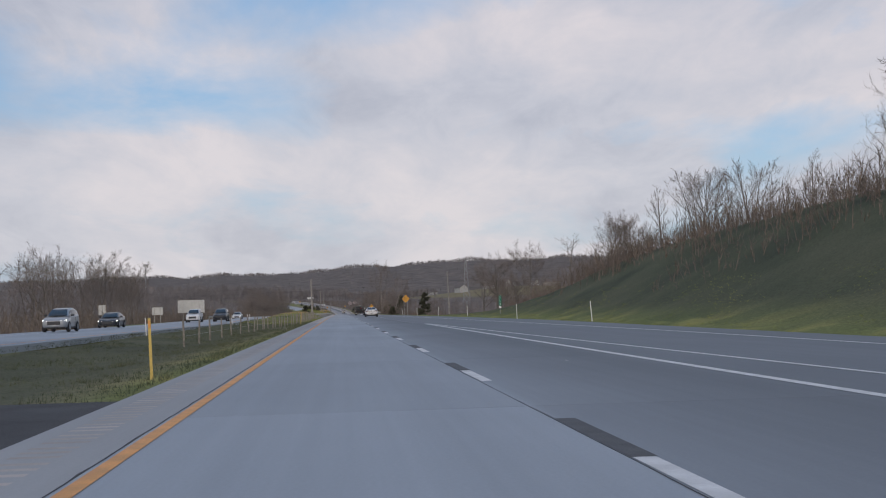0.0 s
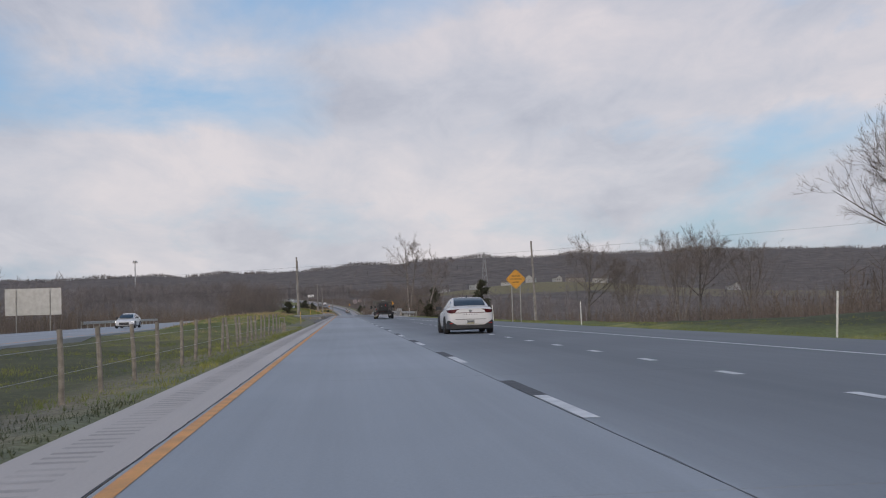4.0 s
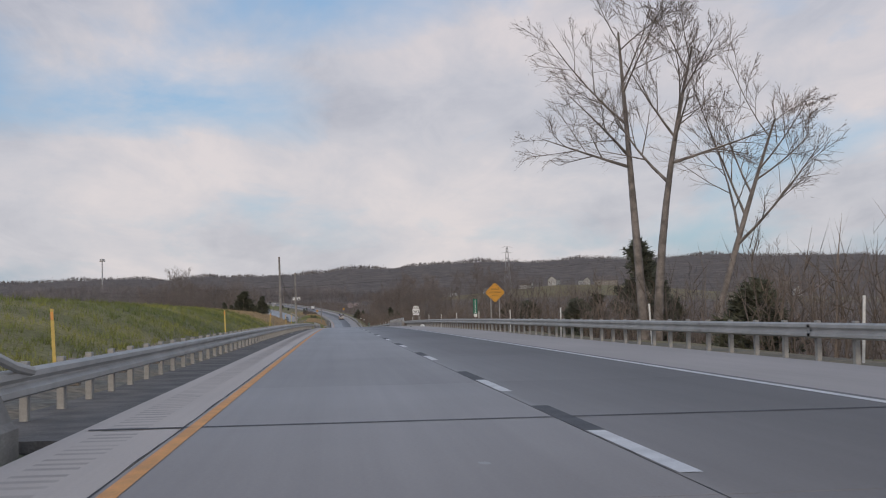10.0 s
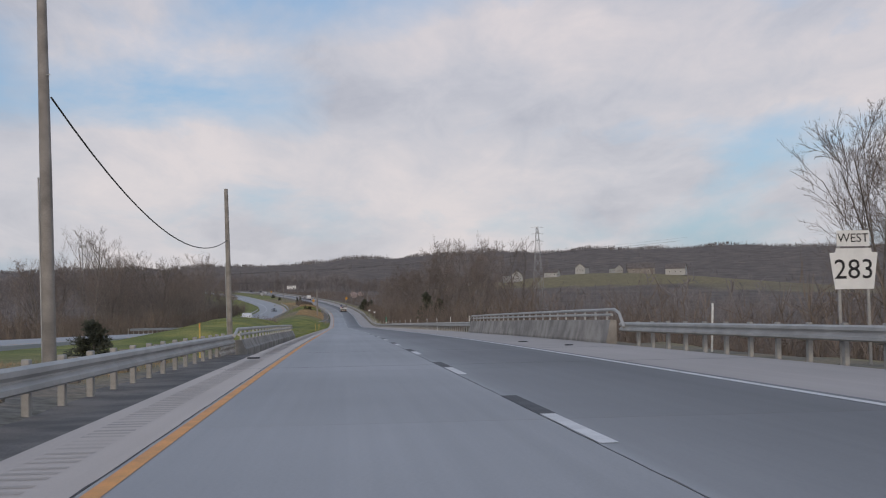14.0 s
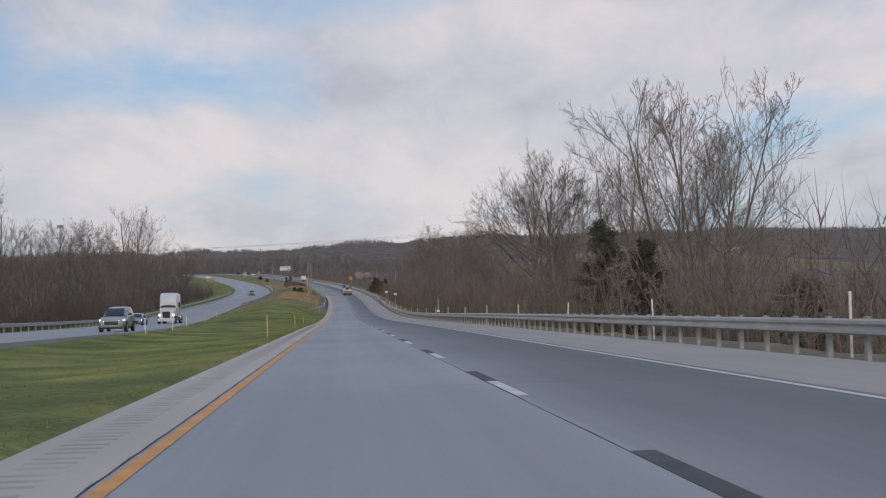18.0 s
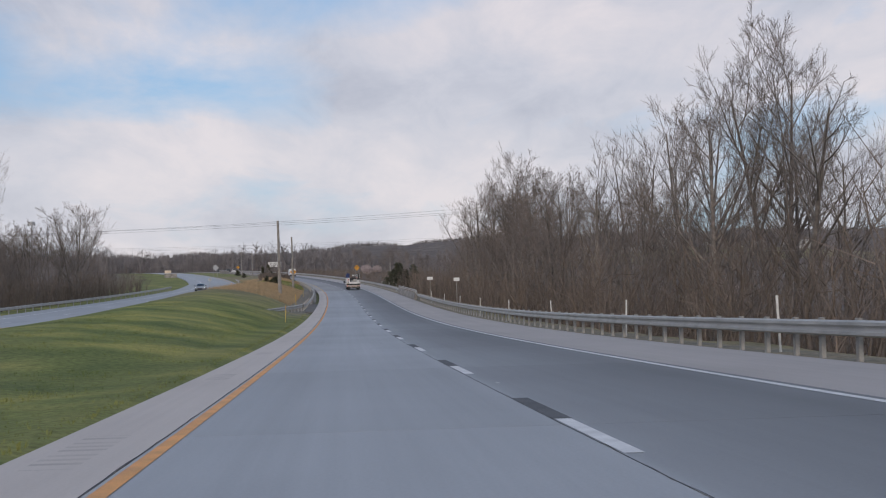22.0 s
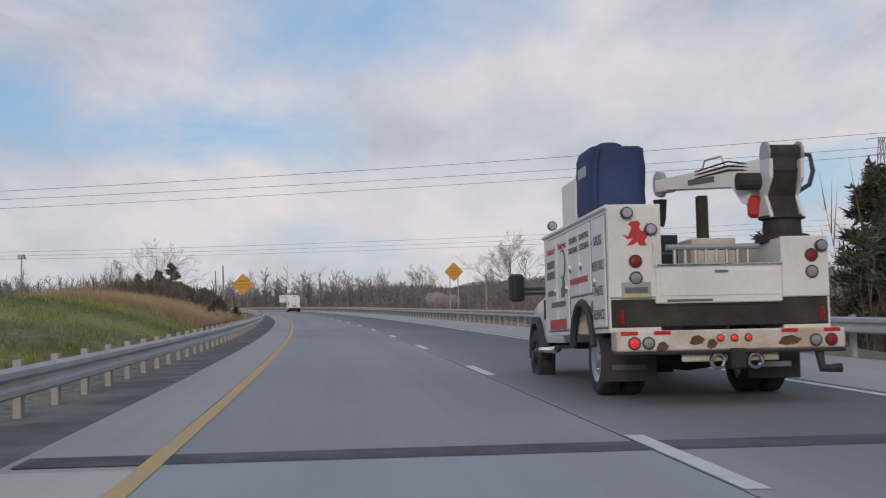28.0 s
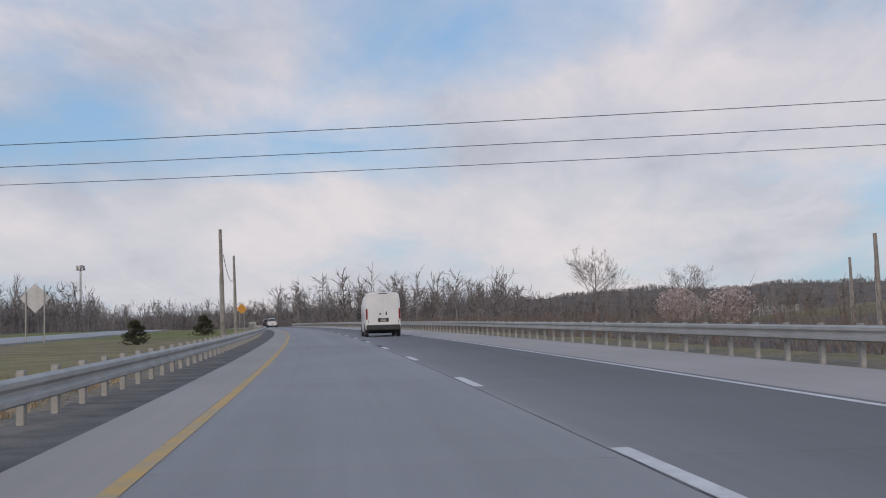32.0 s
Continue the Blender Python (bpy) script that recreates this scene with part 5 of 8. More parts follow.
def offshoots(rs, br, per, t0, angle, ratio, up, taper=0.5):
    """Branches that leave each branch of br at spread-out places."""
    n = len(br[2])
    i = np.repeat(np.arange(n), per)
    t = np.clip(t0 + (1 - t0) * (np.tile(np.arange(per), n) + rs.uniform(0.1, 1.1, n * per)) / per, 0, 0.99)
    par = [q[i] for q in br]
    P, T = along(par, t)
    side = rs.normal(size=P.shape)
    side = unit(side - T * (side * T).sum(1, keepdims=True))
    a = rs.uniform(angle[0], angle[1], len(i))[:, None]
    D = unit(T * np.cos(a) + side * np.sin(a) + np.array([0, 0, up * 0.5]))
    L = par[2] * rs.uniform(ratio[0], ratio[1], len(i)) * (1.15 - taper * t)
    B = rs.normal(0, 0.11, P.shape) + np.array([0, 0, up * 0.8])
    return (P, D, L, B, par[4] * (1 - 0.8 * t) * 0.62)


def skin(brs, segs, sides, thin):
    """Tapered tubes round all branches of a level, as points and quads."""
    P, D, L, B, R = brs
    n = len(L)
    u = unit(np.cross(D, np.array([0.31, 0.77, 0.56])))
    w = np.cross(D, u)
    vs = []
    for k in range(segs + 1):
        t = np.full(n, k / segs)
        c, _ = along(brs, t)
        r = np.maximum(R * (1 - 0.8 * k / segs), thin)[:, None]
        for q in range(sides):
            g = 2 * math.pi * q / sides
            vs.append(c + r * (u * math.cos(g) + w * math.sin(g)))
    vs = np.stack(vs, 1)
    m = (segs + 1) * sides
    f = np.array([(k * sides + q, k * sides + (q + 1) % sides, (k + 1) * sides + (q + 1) % sides, (k + 1) * sides + q) for k in range(segs) for q in range(sides)])
    return vs.reshape(-1, 3), (f[None] + (np.arange(n) * m)[:, None, None]).reshape(-1, 4)


def ribbons(rs, brs, width, bent):
    """Twigs: one thin triangle each, or a bent pair of slivers."""
    P, D, L, B, R = brs
    side = unit(np.cross(D, rs.normal(size=D.shape))) * (width * rs.uniform(0.7, 1.3, len(L)))[:, None]
    e, _ = along(brs, np.ones(len(L)))
    if not bent:
        return np.stack([P - side, P + side, e], 1).reshape(-1, 3)
    m, _ = along(brs, np.full(len(L), 0.5))
    return np.stack([P - side, P + side, m - side * 0.7, P + side, m + side * 0.7, m - side * 0.7, m - side * 0.7, m + side * 0.7, e], 1).reshape(-1, 3)


def array_mesh(name, parts, tri, material, smooth=False):
    """Mesh of quads (points, faces) and loose triangles."""
    V, F, o = [], [], 0
    for v, f in parts:
        V.append(v)
        F.append(f + o)
        o += len(v)
    loops = np.concatenate([np.concatenate(F).ravel()] if F else [np.zeros(0, int)])
    nq = len(loops) // 4
    if len(tri):
        V.append(tri)
        loops = np.concatenate([loops, np.arange(len(tri)) + o])
    V = np.concatenate(V)
    me = bpy.data.meshes.new(name)
    me.vertices.add(len(V))
    me.vertices.foreach_set("co", V.astype(np.float32).ravel())
    me.loops.add(len(loops))
    me.loops.foreach_set("vertex_index", loops.astype(np.int32))
    starts = np.concatenate([np.arange(nq) * 4, nq * 4 + np.arange(len(tri) // 3) * 3])
    me.polygons.add(len(starts))
    me.polygons.foreach_set("loop_start", starts.astype(np.int32))
    me.update()
    me.validate()
    if smooth:
        me.polygons.foreach_set("use_smooth", [True] * len(me.polygons))
    me.materials.append(material)
    return me


KINDS = {}


def tree_kind(key, label, seed, h, stems=1, lean=0.08, low=0.3, counts=(11, 6, 5, 4, 2), reach=0.42, spread=0.85, up=0.22, thick=1.0, wander=0.05, twig=0.007, fork=0.25):
    """Leafless tree: stems, limbs, branches, shoots and two orders of twigs."""
    rs = np.random.RandomState(seed)
    a = 2 * math.pi * np.arange(stems) / stems + rs.normal(0, 0.3, stems)
    d = unit(np.stack([np.cos(a) * lean, np.sin(a) * lean, np.ones(stems)], 1))
    L = h * rs.uniform(0.86, 1.0, stems)
    st = (np.stack([fork * np.cos(a) * (stems > 1), fork * np.sin(a) * (stems > 1), np.full(stems, -0.5)], 1), d, L, rs.normal(0, wander, (stems, 3)) * np.array([1, 1, 0.2]), np.full(stems, (h * 0.0155 / (1 + 0.22 * (stems - 1)) + 0.02) * thick))
    close = counts[3] > 4
    l1 = offshoots(rs, st, counts[0], low, (spread * 0.75, spread * 1.3), (reach * 1.1, reach * 1.6), up, 0.80)
    l2 = offshoots(rs, l1, counts[1], 0.25, (0.40, 0.95), (0.38, 0.66), up * 0.6)
    l3 = offshoots(rs, l2, counts[2], 0.18, (0.35, 0.80), (0.38, 0.66), up * 0.5)
    l4 = offshoots(rs, l3, counts[3], 0.15, (0.30, 0.75), (0.42, 0.75), up * 0.5)
    l5 = offshoots(rs, l4, counts[4], 0.2, (0.30, 0.70), (0.40, 0.75), up * 0.4)
    wood = array_mesh("trunk", [skin(st, 8, 8, 0.03), skin(l1, 4, 5, 0.016), skin(l2, 3, 4, 0.010)], np.zeros((0, 3)), BARK, True)
    fine = array_mesh("crown", [skin(l3, 2 if close else 1, 3, 0.007)], np.concatenate([ribbons(rs, l4, twig, close), ribbons(rs, l5, twig * 0.8, False)]), TWIG)
    KINDS[key] = (wood, fine, label)


FULL = (15, 8, 6, 5, 3)
tree_kind("tall", "tall leafless tree with upright grey limbs", 11, 17, 1, 0.05, 0.28, reach=0.34, spread=0.75)
tree_kind("tall2", "tall leafless tree with fine ascending branches", 27, 16, 2, 0.10, 0.25, (10, 6, 5, 4, 2), 0.34, 0.7, 0.3)
tree_kind("broad", "broad leafless tree with rounded spreading crown", 5, 10, 2, 0.20, 0.24, (10, 6, 5, 4, 3), 0.50, 1.0, 0.18)
tree_kind("slim", "slim leafless sapling tree with thin twigs", 19, 11, 1, 0.05, 0.3, (10, 5, 4, 4, 2), 0.30, 0.65, 0.3)
tree_kind("snag", "gaunt leafless tree with broken bare limbs", 41, 15, 1, 0.10, 0.42, (8, 5, 4, 3, 2), 0.36, 0.95, 0.2, wander=0.1)
tree_kind("oak", "great spreading leafless tree with heavy limbs", 8, 19, 1, 0.05, 0.26, (13, 7, 6, 4, 3), 0.44, 0.95, 0.2)
tree_kind("clump", "leafless multi-stemmed tree clump", 63, 9, 4, 0.22, 0.22, (6, 5, 5, 4, 2), 0.40, 0.8, 0.25)
tree_kind("twiggy", "leafless tree with dense brown twigs", 77, 12, 3, 0.14, 0.16, (9, 6, 5, 4, 2), 0.38, 0.8, 0.25)
tree_kind("fan", "broad leafless tree of many stems fanning upward", 52, 14, 5, 0.30, 0.22, (9, 7, 5, 4, 3), 0.34, 0.62, 0.22, 0.9)
tree_kind("globe", "leafless tree with dense rounded crown", 33, 12, 1, 0.04, 0.34, FULL, 0.48, 0.95, 0.16)
tree_kind("column", "tall leafless tree with dense feathery crown", 88, 18, 2, 0.07, 0.16, FULL, 0.33, 0.78, 0.26)
tree_kind("giant", "great leafless tree with high bare trunk", 14, 15, 2, 0.09, 0.52, (8, 7, 6, 5, 3), 0.34, 0.95, 0.14, 1.1, 0.08, fork=0.45)
tree_kind("leaner", "leafless tree leaning over with curved limbs", 23, 12, 1, 0.30, 0.46, (8, 7, 6, 5, 3), 0.42, 0.8, 0.16, 1.0, 0.12)


def tree(key, s, off, scale=1.0, turn=0.0, sink=0.0, group="bare trees beside the road", lean=0.0, label=""):
    tr, cr, lb = KINDS[key]
    g = on_ground(s, off, 0.15 + sink)
    t = thing("bare_tree", label or lb, "tree", Matrix.Translation(g) @ Matrix.Rotation(radians(turn), 4, "Z") @ Matrix.Rotation(radians(lean), 4, "Y") @ Matrix.Scale(scale, 4), group)
    part("trunk", tr, BARK, t)
    part("crown", cr, TWIG, t)
    return t


rt = random.Random(21)
# cutting on the right at the start
HG = "bare trees on the bank"
for s, o, k, sc in ((112, 33, "clump", 0.72), (118, 36, "twiggy", 0.62), (108, 37, "clump", 0.74), (122, 32, "slim", 0.6), (96, 38, "slim", 0.52), (66, 33, "twiggy", 0.62), (60, 30, "clump", 0.7), (78, 37, "twiggy", 0.5), (134, 30, "twiggy", 0.5), (143, 31, "slim", 0.5),
                    (138, 25, "snag", 0.45), (139, 31, "globe", 0.55), (143, 34, "globe", 0.55), (150, 36, "fan", 0.45), (166, 25, "globe", 0.66), (180, 22, "globe", 0.68)):
    tree(k, s, o, sc, rt.uniform(0, 360), group=HG)
for i in range(26):
    s = rt.uniform(30, 165)
    o = 14 + (34 + rt.uniform(-4, 22)) * (1 - 0.42 * (s > 120))
    tree(rt.choice(["slim", "clump", "twiggy", "broad", "slim", "twiggy"]), s, o, rt.uniform(0.3, 0.5), rt.uniform(0, 360), group=HG)
for s, o, k, sc in ((188, 36, "broad", 0.7), (205, 44, "twiggy", 0.7), (232, 50, "broad", 0.75), (250, 60, "broad", 0.8)):
    tree(k, s, o, sc, rt.uniform(0, 360), group=HG)
# beyond the first bridge
tree("fan", 258, 33, 0.66, 40)
tree("globe", 264, 37, 0.8, 130)
tree("twiggy", 262, 42, 0.75, 10)
tree("giant", 388.5, 11.9, 1.08, 90)
tree("leaner", 391.0, 14.8, 1.12, 0)
tree("globe", 326, 37, 1.1, 200)
tree("fan", 320, 42, 0.75, 20)
tree("slim", 392, 17.5, 0.72, 10)
tree("twiggy", 394, 19.5, 0.5, 70)
for s, o, k, sc in ((470, 34, "broad", 0.8), (455, 42, "slim", 0.9), (519, 21, "fan", 0.86), (524, 27, "twiggy", 0.95), (508, 31, "clump", 1.0), (545, 40, "twiggy", 0.9), (600, 60, "broad", 0.8), (660, 48, "slim", 0.9)):
    tree(k, s, o, sc, rt.uniform(0, 360))
for s, o, k, sc in ((690, 20.7, "fan", 1.25), (712, 15.0, "globe", 1.1), (722, 33, "twiggy", 1.0), (757, 21.2, "column", 1.1), (746, 27.5, "tall2", 1.2), (756, 31, "column", 0.95), (739, 36, "tall2", 1.2), (728, 24, "snag", 0.9)):
    tree(k, s, o, sc, rt.uniform(0, 360), label="tall leafless tree over brown thicket")
for i in range(50):
    s = 776 + i * 3.9 + rt.uniform(-2, 2)
    o = rt.uniform(14, 32) if s < 940 else rt.uniform(15, 34)
    tree(rt.choice(["tall", "tall2", "twiggy", "twiggy", "snag", "slim", "tall2"]), s, o, rt.uniform(0.70, 1.10) * (1.0 if s > 815 else 0.78), rt.uniform(0, 360), group="bare trees above the brown thicket")
for s, o, k, sc in ((990, 22, "twiggy", 0.8), (1012, 30, "slim", 0.8), (1124, 27.5, "globe", 0.85), (1140, 40, "broad", 0.7), (1290, 47, "globe", 0.95), (1310, 70, "twiggy", 0.9), (1036, 34, "twiggy", 0.7)):
    tree(k, s, o, sc, rt.uniform(0, 360))
# beyond the other carriageway
LT = "bare trees beyond the opposite lanes"
for s, o, k, sc in ((205, -52, "broad", 1.25), (232, -56, "twiggy", 1.2), (250, -50, "twiggy", 1.25), (262, -58, "clump", 1.6), (275, -50, "twiggy", 1.15), (290, -57, "twiggy", 1.1), (238, -62, "clump", 1.5), (222, -48, "broad", 1.1), (298, -52, "clump", 1.4), (312, -56, "twiggy", 1.0)):
    tree(k, s, o, sc, rt.uniform(0, 360), group=LT)
for i in range(44):
    s = 700 + i * 6.6 + rt.uniform(-4, 4)
    tree(rt.choice(["twiggy", "clump", "twiggy", "tall2"]), s, float(interp(s, OPP)) - OPPW - rt.uniform(8, 28), rt.uniform(1.0, 1.35), rt.uniform(0, 360), group=LT)
for s, o, k, sc in ((814, 19.4, "column", 0.88), (826, 19, "tall2", 0.8), (838, 15, "slim", 1.1)):
    tree(k, s, o, sc, rt.uniform(0, 360), label="tall leafless tree over brown thicket")
for s, o, k, sc in ((905, 19, "column", 1.0), (912, 22.5, "tall", 1.08), (898, 20.5, "column", 0.82), (903, 25, "oak", 0.85)):
    tree(k, s, o, sc, rt.uniform(0, 360), label="tall leafless tree over brown thicket")
tree("broad", 1045, -11.8, 0.36, 30, group=LT)
tree("clump", 1034, -13.5, 0.28, 160, group=LT)
for s, o in ((496, -11.5), (500, -13), (487, -12.2)):
    tree("slim", s, o, 0.42, rt.uniform(0, 360), group=LT, label="thin bare sapling on the median mound")


# ---------------------------------------------------------------- woods and thickets
def slivers(starts, dirs, lens, widths):
    """Thin triangles as arrays."""
    starts, dirs = np.asarray(starts), np.asarray(dirs)
    side = np.cross(dirs, np.random.RandomState(3).normal(size=dirs.shape))
    side /= np.linalg.norm(side, axis=1, keepdims=True) + 1e-9
    a = starts - side * widths[:, None]
    b = starts + side * widths[:, None]
    c = starts + dirs * lens[:, None]
    return np.stack([a, b, c], 1).reshape(-1, 3)


def sticks_mesh(name, tri, material):
    me = bpy.data.meshes.new(name)
    n = len(tri)
    me.vertices.add(n)
    me.vertices.foreach_set("co", tri.astype(np.float32).ravel())
    me.loops.add(n)
    me.loops.foreach_set("vertex_index", np.arange(n, dtype=np.int32))
    me.polygons.add(n // 3)
    me.polygons.foreach_set("loop_start", np.arange(0, n, 3, dtype=np.int32))
    me.update()
    me.validate()
    me.materials.append(material)
    return me


def world_xy(s, o):
    th = np.interp(s, SG, _th)
    return np.interp(s, SG, _x) + o * np.cos(th), np.interp(s, SG, _y) + o * np.sin(th)


def thicket(name, s, o, h, material, label, per=7, width=0.03, seed=1):
    rs = np.random.RandomState(seed)
    x, y = world_xy(s, o)
    z = ground_z(s, o)
    p = np.stack([x, y, z - 0.1], 1)
    d = unit(np.stack([rs.normal(0, 0.22, len(s)), rs.normal(0, 0.22, len(s)), np.ones(len(s))], 1))
    out = [slivers(p, d, h, np.full(len(s), width))]
    for k in range(per):
        f = rs.uniform(0.1, 0.9, len(s))
        q = p + d * (h * f)[:, None]
        e = unit(d * 0.8 + rs.normal(0, 0.6, (len(s), 3)) + np.array([0, 0, 0.35]))
        out.append(slivers(q, e, h * rs.uniform(0.2, 0.5, len(s)), np.full(len(s), width * 0.7)))
    ob = new(name, sticks_mesh(name, np.concatenate(out), material))
    return tagged(ob, label, "thicket", kind="stuff")


def wood_of(name, x, y, z, h, material, label, br=18, tw=3, w=0.06, seed=2):
    """Mass of leafless trees, each a stem with branches and twigs."""
    rs = np.random.RandomState(seed)
    n = len(x)
    p = np.stack([x, y, z], 1)
    d = unit(np.stack([rs.normal(0, 0.06, n), rs.normal(0, 0.06, n), np.ones(n)], 1))
    out = [slivers(p, d, h * 0.86, h * 0.010 + w * 0.4)]
    for k in range(br):
        f = rs.uniform(0.25, 0.95, n)
        q = p + d * (h * f)[:, None]
        e = unit(rs.normal(0, 0.5, (n, 3)) + np.array([0, 0, 0.75]))
        ln = h * (0.13 + 0.36 * (1 - f)) * rs.uniform(0.6, 1.3, n)
        out.append(slivers(q, e, ln, np.full(n, w * 0.7)))
        for j in range(tw):
            g = rs.uniform(0.3, 1.0, n)
            q2 = q + e * (ln * g)[:, None]
            e2 = unit(e * 0.7 + rs.normal(0, 0.5, (n, 3)) + np.array([0, 0, 0.25]))
            out.append(slivers(q2, e2, ln * rs.uniform(0.35, 0.7, n), np.full(n, w * 0.45)))
    ob = new(name, sticks_mesh(name, np.concatenate(out), material))
    return tagged(ob, label, "woodland", kind="stuff")


R = np.random.RandomState(17)


def band(n, s0, s1, f0, f1, power=1.0):
    s = R.uniform(s0, s1, n)
    lo, hi = f0(s), f1(s)
    return s, lo + (hi - lo) * R.uniform(0, 1, n) ** power


s, o = band(17000, 335, 1000, lambda s: 10.6 + 2.0 * np.sin(s / 9) ** 2 + 3 * (np.abs(s - 526) < 28), lambda s: 34 + 0 * s, 1.5)
k = ~((np.abs(s - 342) < 14))
thicket("thicket", s[k], o[k], (R.uniform(1.6, 4.6, len(s)) * interp(s, [(335, 0.9), (400, 0.9), (560, 1.0), (690, 1.2), (740, 1.4), (860, 1.15), (1000, 1.05)]))[k], BRUSH, "dense brown leafless thicket behind the guard rail", 8, 0.028, 5)
s, o = band(5200, 1000, 1420, lambda s: 16 + 0 * s, lambda s: 60 + 0 * s, 1.2)
thicket("thicket", s, o, R.uniform(1.0, 3.2, len(s)), BRUSH, "low brown leafless thicket beyond the right verge", 7, 0.03, 6)
s, o = band(8000, 20, 200, lambda s: 30 - 6 * (s > 110), lambda s: 62 + 0 * s, 1.0)
thicket("thicket", s, o, R.uniform(1.0, 3.4, len(s)), BRUSH, "dark leafless scrub on top of the bank", 8, 0.03, 7)
s, o = band(1900, 45, 190, lambda s: 22 + 3 * np.sin(s / 7), lambda s: 33 + 0 * s, 0.6)
thicket("thicket", s, o, R.uniform(0.5, 1.7, len(s)), BRUSH, "low leafless scrub on the upper slope of the bank", 8, 0.03, 47)
s, o = band(5200, 190, 420, lambda s: 36 + 0 * s, lambda s: 110 + 0 * s, 1.0)
thicket("thicket", s, o, R.uniform(1.0, 3.4, len(s)), BRUSH, "brown scrub across the low field", 7, 0.04, 8)
s, o = band(11000, 120, 1010, lambda s: interp(s, OPP) - OPPW - 70, lambda s: interp(s, OPP) - OPPW - 5, 0.8)
thicket("thicket", s, o, R.uniform(1.2, 4.2, len(s)), BRUSH, "brown leafless scrub beyond the opposite lanes", 7, 0.04, 9)
s, o = band(9000, 690, 1010, lambda s: interp(s, OPP) - OPPW - 45, lambda s: interp(s, OPP) - OPPW - 5, 0.8)
thicket("thicket", s, o, R.uniform(2.0, 5.2, len(s)), BRUSH, "tall dense leafless thicket beyond the opposite lanes", 7, 0.04, 19)
s, o = band(2600, 1025, 1056, lambda s: -15 + 0 * s, lambda s: -8.6 + 0 * s)
k = (s > 1030) | (o < -11)
s, o = s[k], o[k]
thicket("thicket", s, o, R.uniform(0.6, 1.6, len(s)), BRUSH, "dark leafless scrub on the median mound", 8, 0.022, 10)

s, o = band(420, 608, 620, lambda s: -13.5 + 0 * s, lambda s: -9.2 + 0 * s)
thicket("thicket", s, o, R.uniform(0.3, 0.9, len(s)), BRUSH, "low brown scrub in a dip of the mound", 7, 0.014, 23)
s, o = band(1500, 90, 1150, lambda s: interp(s, OPP) - OPPW - 170, lambda s: interp(s, OPP) - OPPW - 30, 0.8)
x, y = world_xy(s, o)
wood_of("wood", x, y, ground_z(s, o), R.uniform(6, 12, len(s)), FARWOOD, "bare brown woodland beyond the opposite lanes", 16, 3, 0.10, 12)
s, o = band(900, 340, 1150, lambda s: 34 + 0 * s, lambda s: 170 + 0 * s, 1.0)
x, y = world_xy(s, o)
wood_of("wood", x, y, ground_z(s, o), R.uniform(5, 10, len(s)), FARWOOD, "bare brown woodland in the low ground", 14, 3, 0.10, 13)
s, o = band(900, 1190, 1850, lambda s: interp(s, OPP) - OPPW - 90, lambda s: interp(s, OPP) - OPPW - 22, 1.0)
x, y = world_xy(s, o)
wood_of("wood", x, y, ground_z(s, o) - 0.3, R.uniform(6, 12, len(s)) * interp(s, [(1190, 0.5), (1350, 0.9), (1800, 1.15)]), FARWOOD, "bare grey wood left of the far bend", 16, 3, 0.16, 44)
s, o = band(1100, 1910, 2250, lambda s: -170 + 0 * s, lambda s: 150 + 0 * s, 1.0)
x, y = world_xy(s, o)
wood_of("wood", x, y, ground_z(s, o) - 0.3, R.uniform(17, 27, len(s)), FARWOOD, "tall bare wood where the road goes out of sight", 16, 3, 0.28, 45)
# wood across the end of the view
x = R.uniform(-330, 260, 2300)
y = 1440 + R.uniform(0, 1, 2300) ** 1.2 * 330 + 0.10 * np.abs(x) + np.where(x > 0, 60, 0)
_i = [int(np.argmin((_x - a) ** 2 + (_y - b) ** 2)) for a, b in zip(x, y)]
_o = np.array([math.cos(_th[i]) * (a - _x[i]) + math.sin(_th[i]) * (b - _y[i]) for i, a, b in zip(_i, x, y)])
_s = SG[np.array(_i)]
k = ((_o > 12) | (_o < -45)) & ~((x > 115) & (y > 1480))
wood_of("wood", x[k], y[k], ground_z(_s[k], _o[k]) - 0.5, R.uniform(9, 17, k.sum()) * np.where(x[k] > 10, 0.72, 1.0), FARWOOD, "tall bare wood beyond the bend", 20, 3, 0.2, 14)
# crest of the ridge and its slopes
def at_xy(x, y):
    i = np.array([int(np.argmin((_x - a) ** 2 + (_y - b) ** 2)) for a, b in zip(x, y)])
    c, d = np.cos(_th[i]), np.sin(_th[i])
    return SG[i] - d * (x - _x[i]) + c * (y - _y[i]), c * (x - _x[i]) + d * (y - _y[i])


x = R.uniform(-1700, 2100, 5200)
y = 4500 - 0.08 * x + R.uniform(-160, 40, 5200)
s, o = at_xy(x, y)
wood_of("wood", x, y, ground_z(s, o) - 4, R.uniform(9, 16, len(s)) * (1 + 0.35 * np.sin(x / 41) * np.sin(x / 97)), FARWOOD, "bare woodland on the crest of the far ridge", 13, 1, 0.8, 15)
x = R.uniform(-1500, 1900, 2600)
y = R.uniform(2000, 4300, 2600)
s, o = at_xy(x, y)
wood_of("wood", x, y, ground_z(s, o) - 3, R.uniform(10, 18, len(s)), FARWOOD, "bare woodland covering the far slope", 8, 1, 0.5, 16)


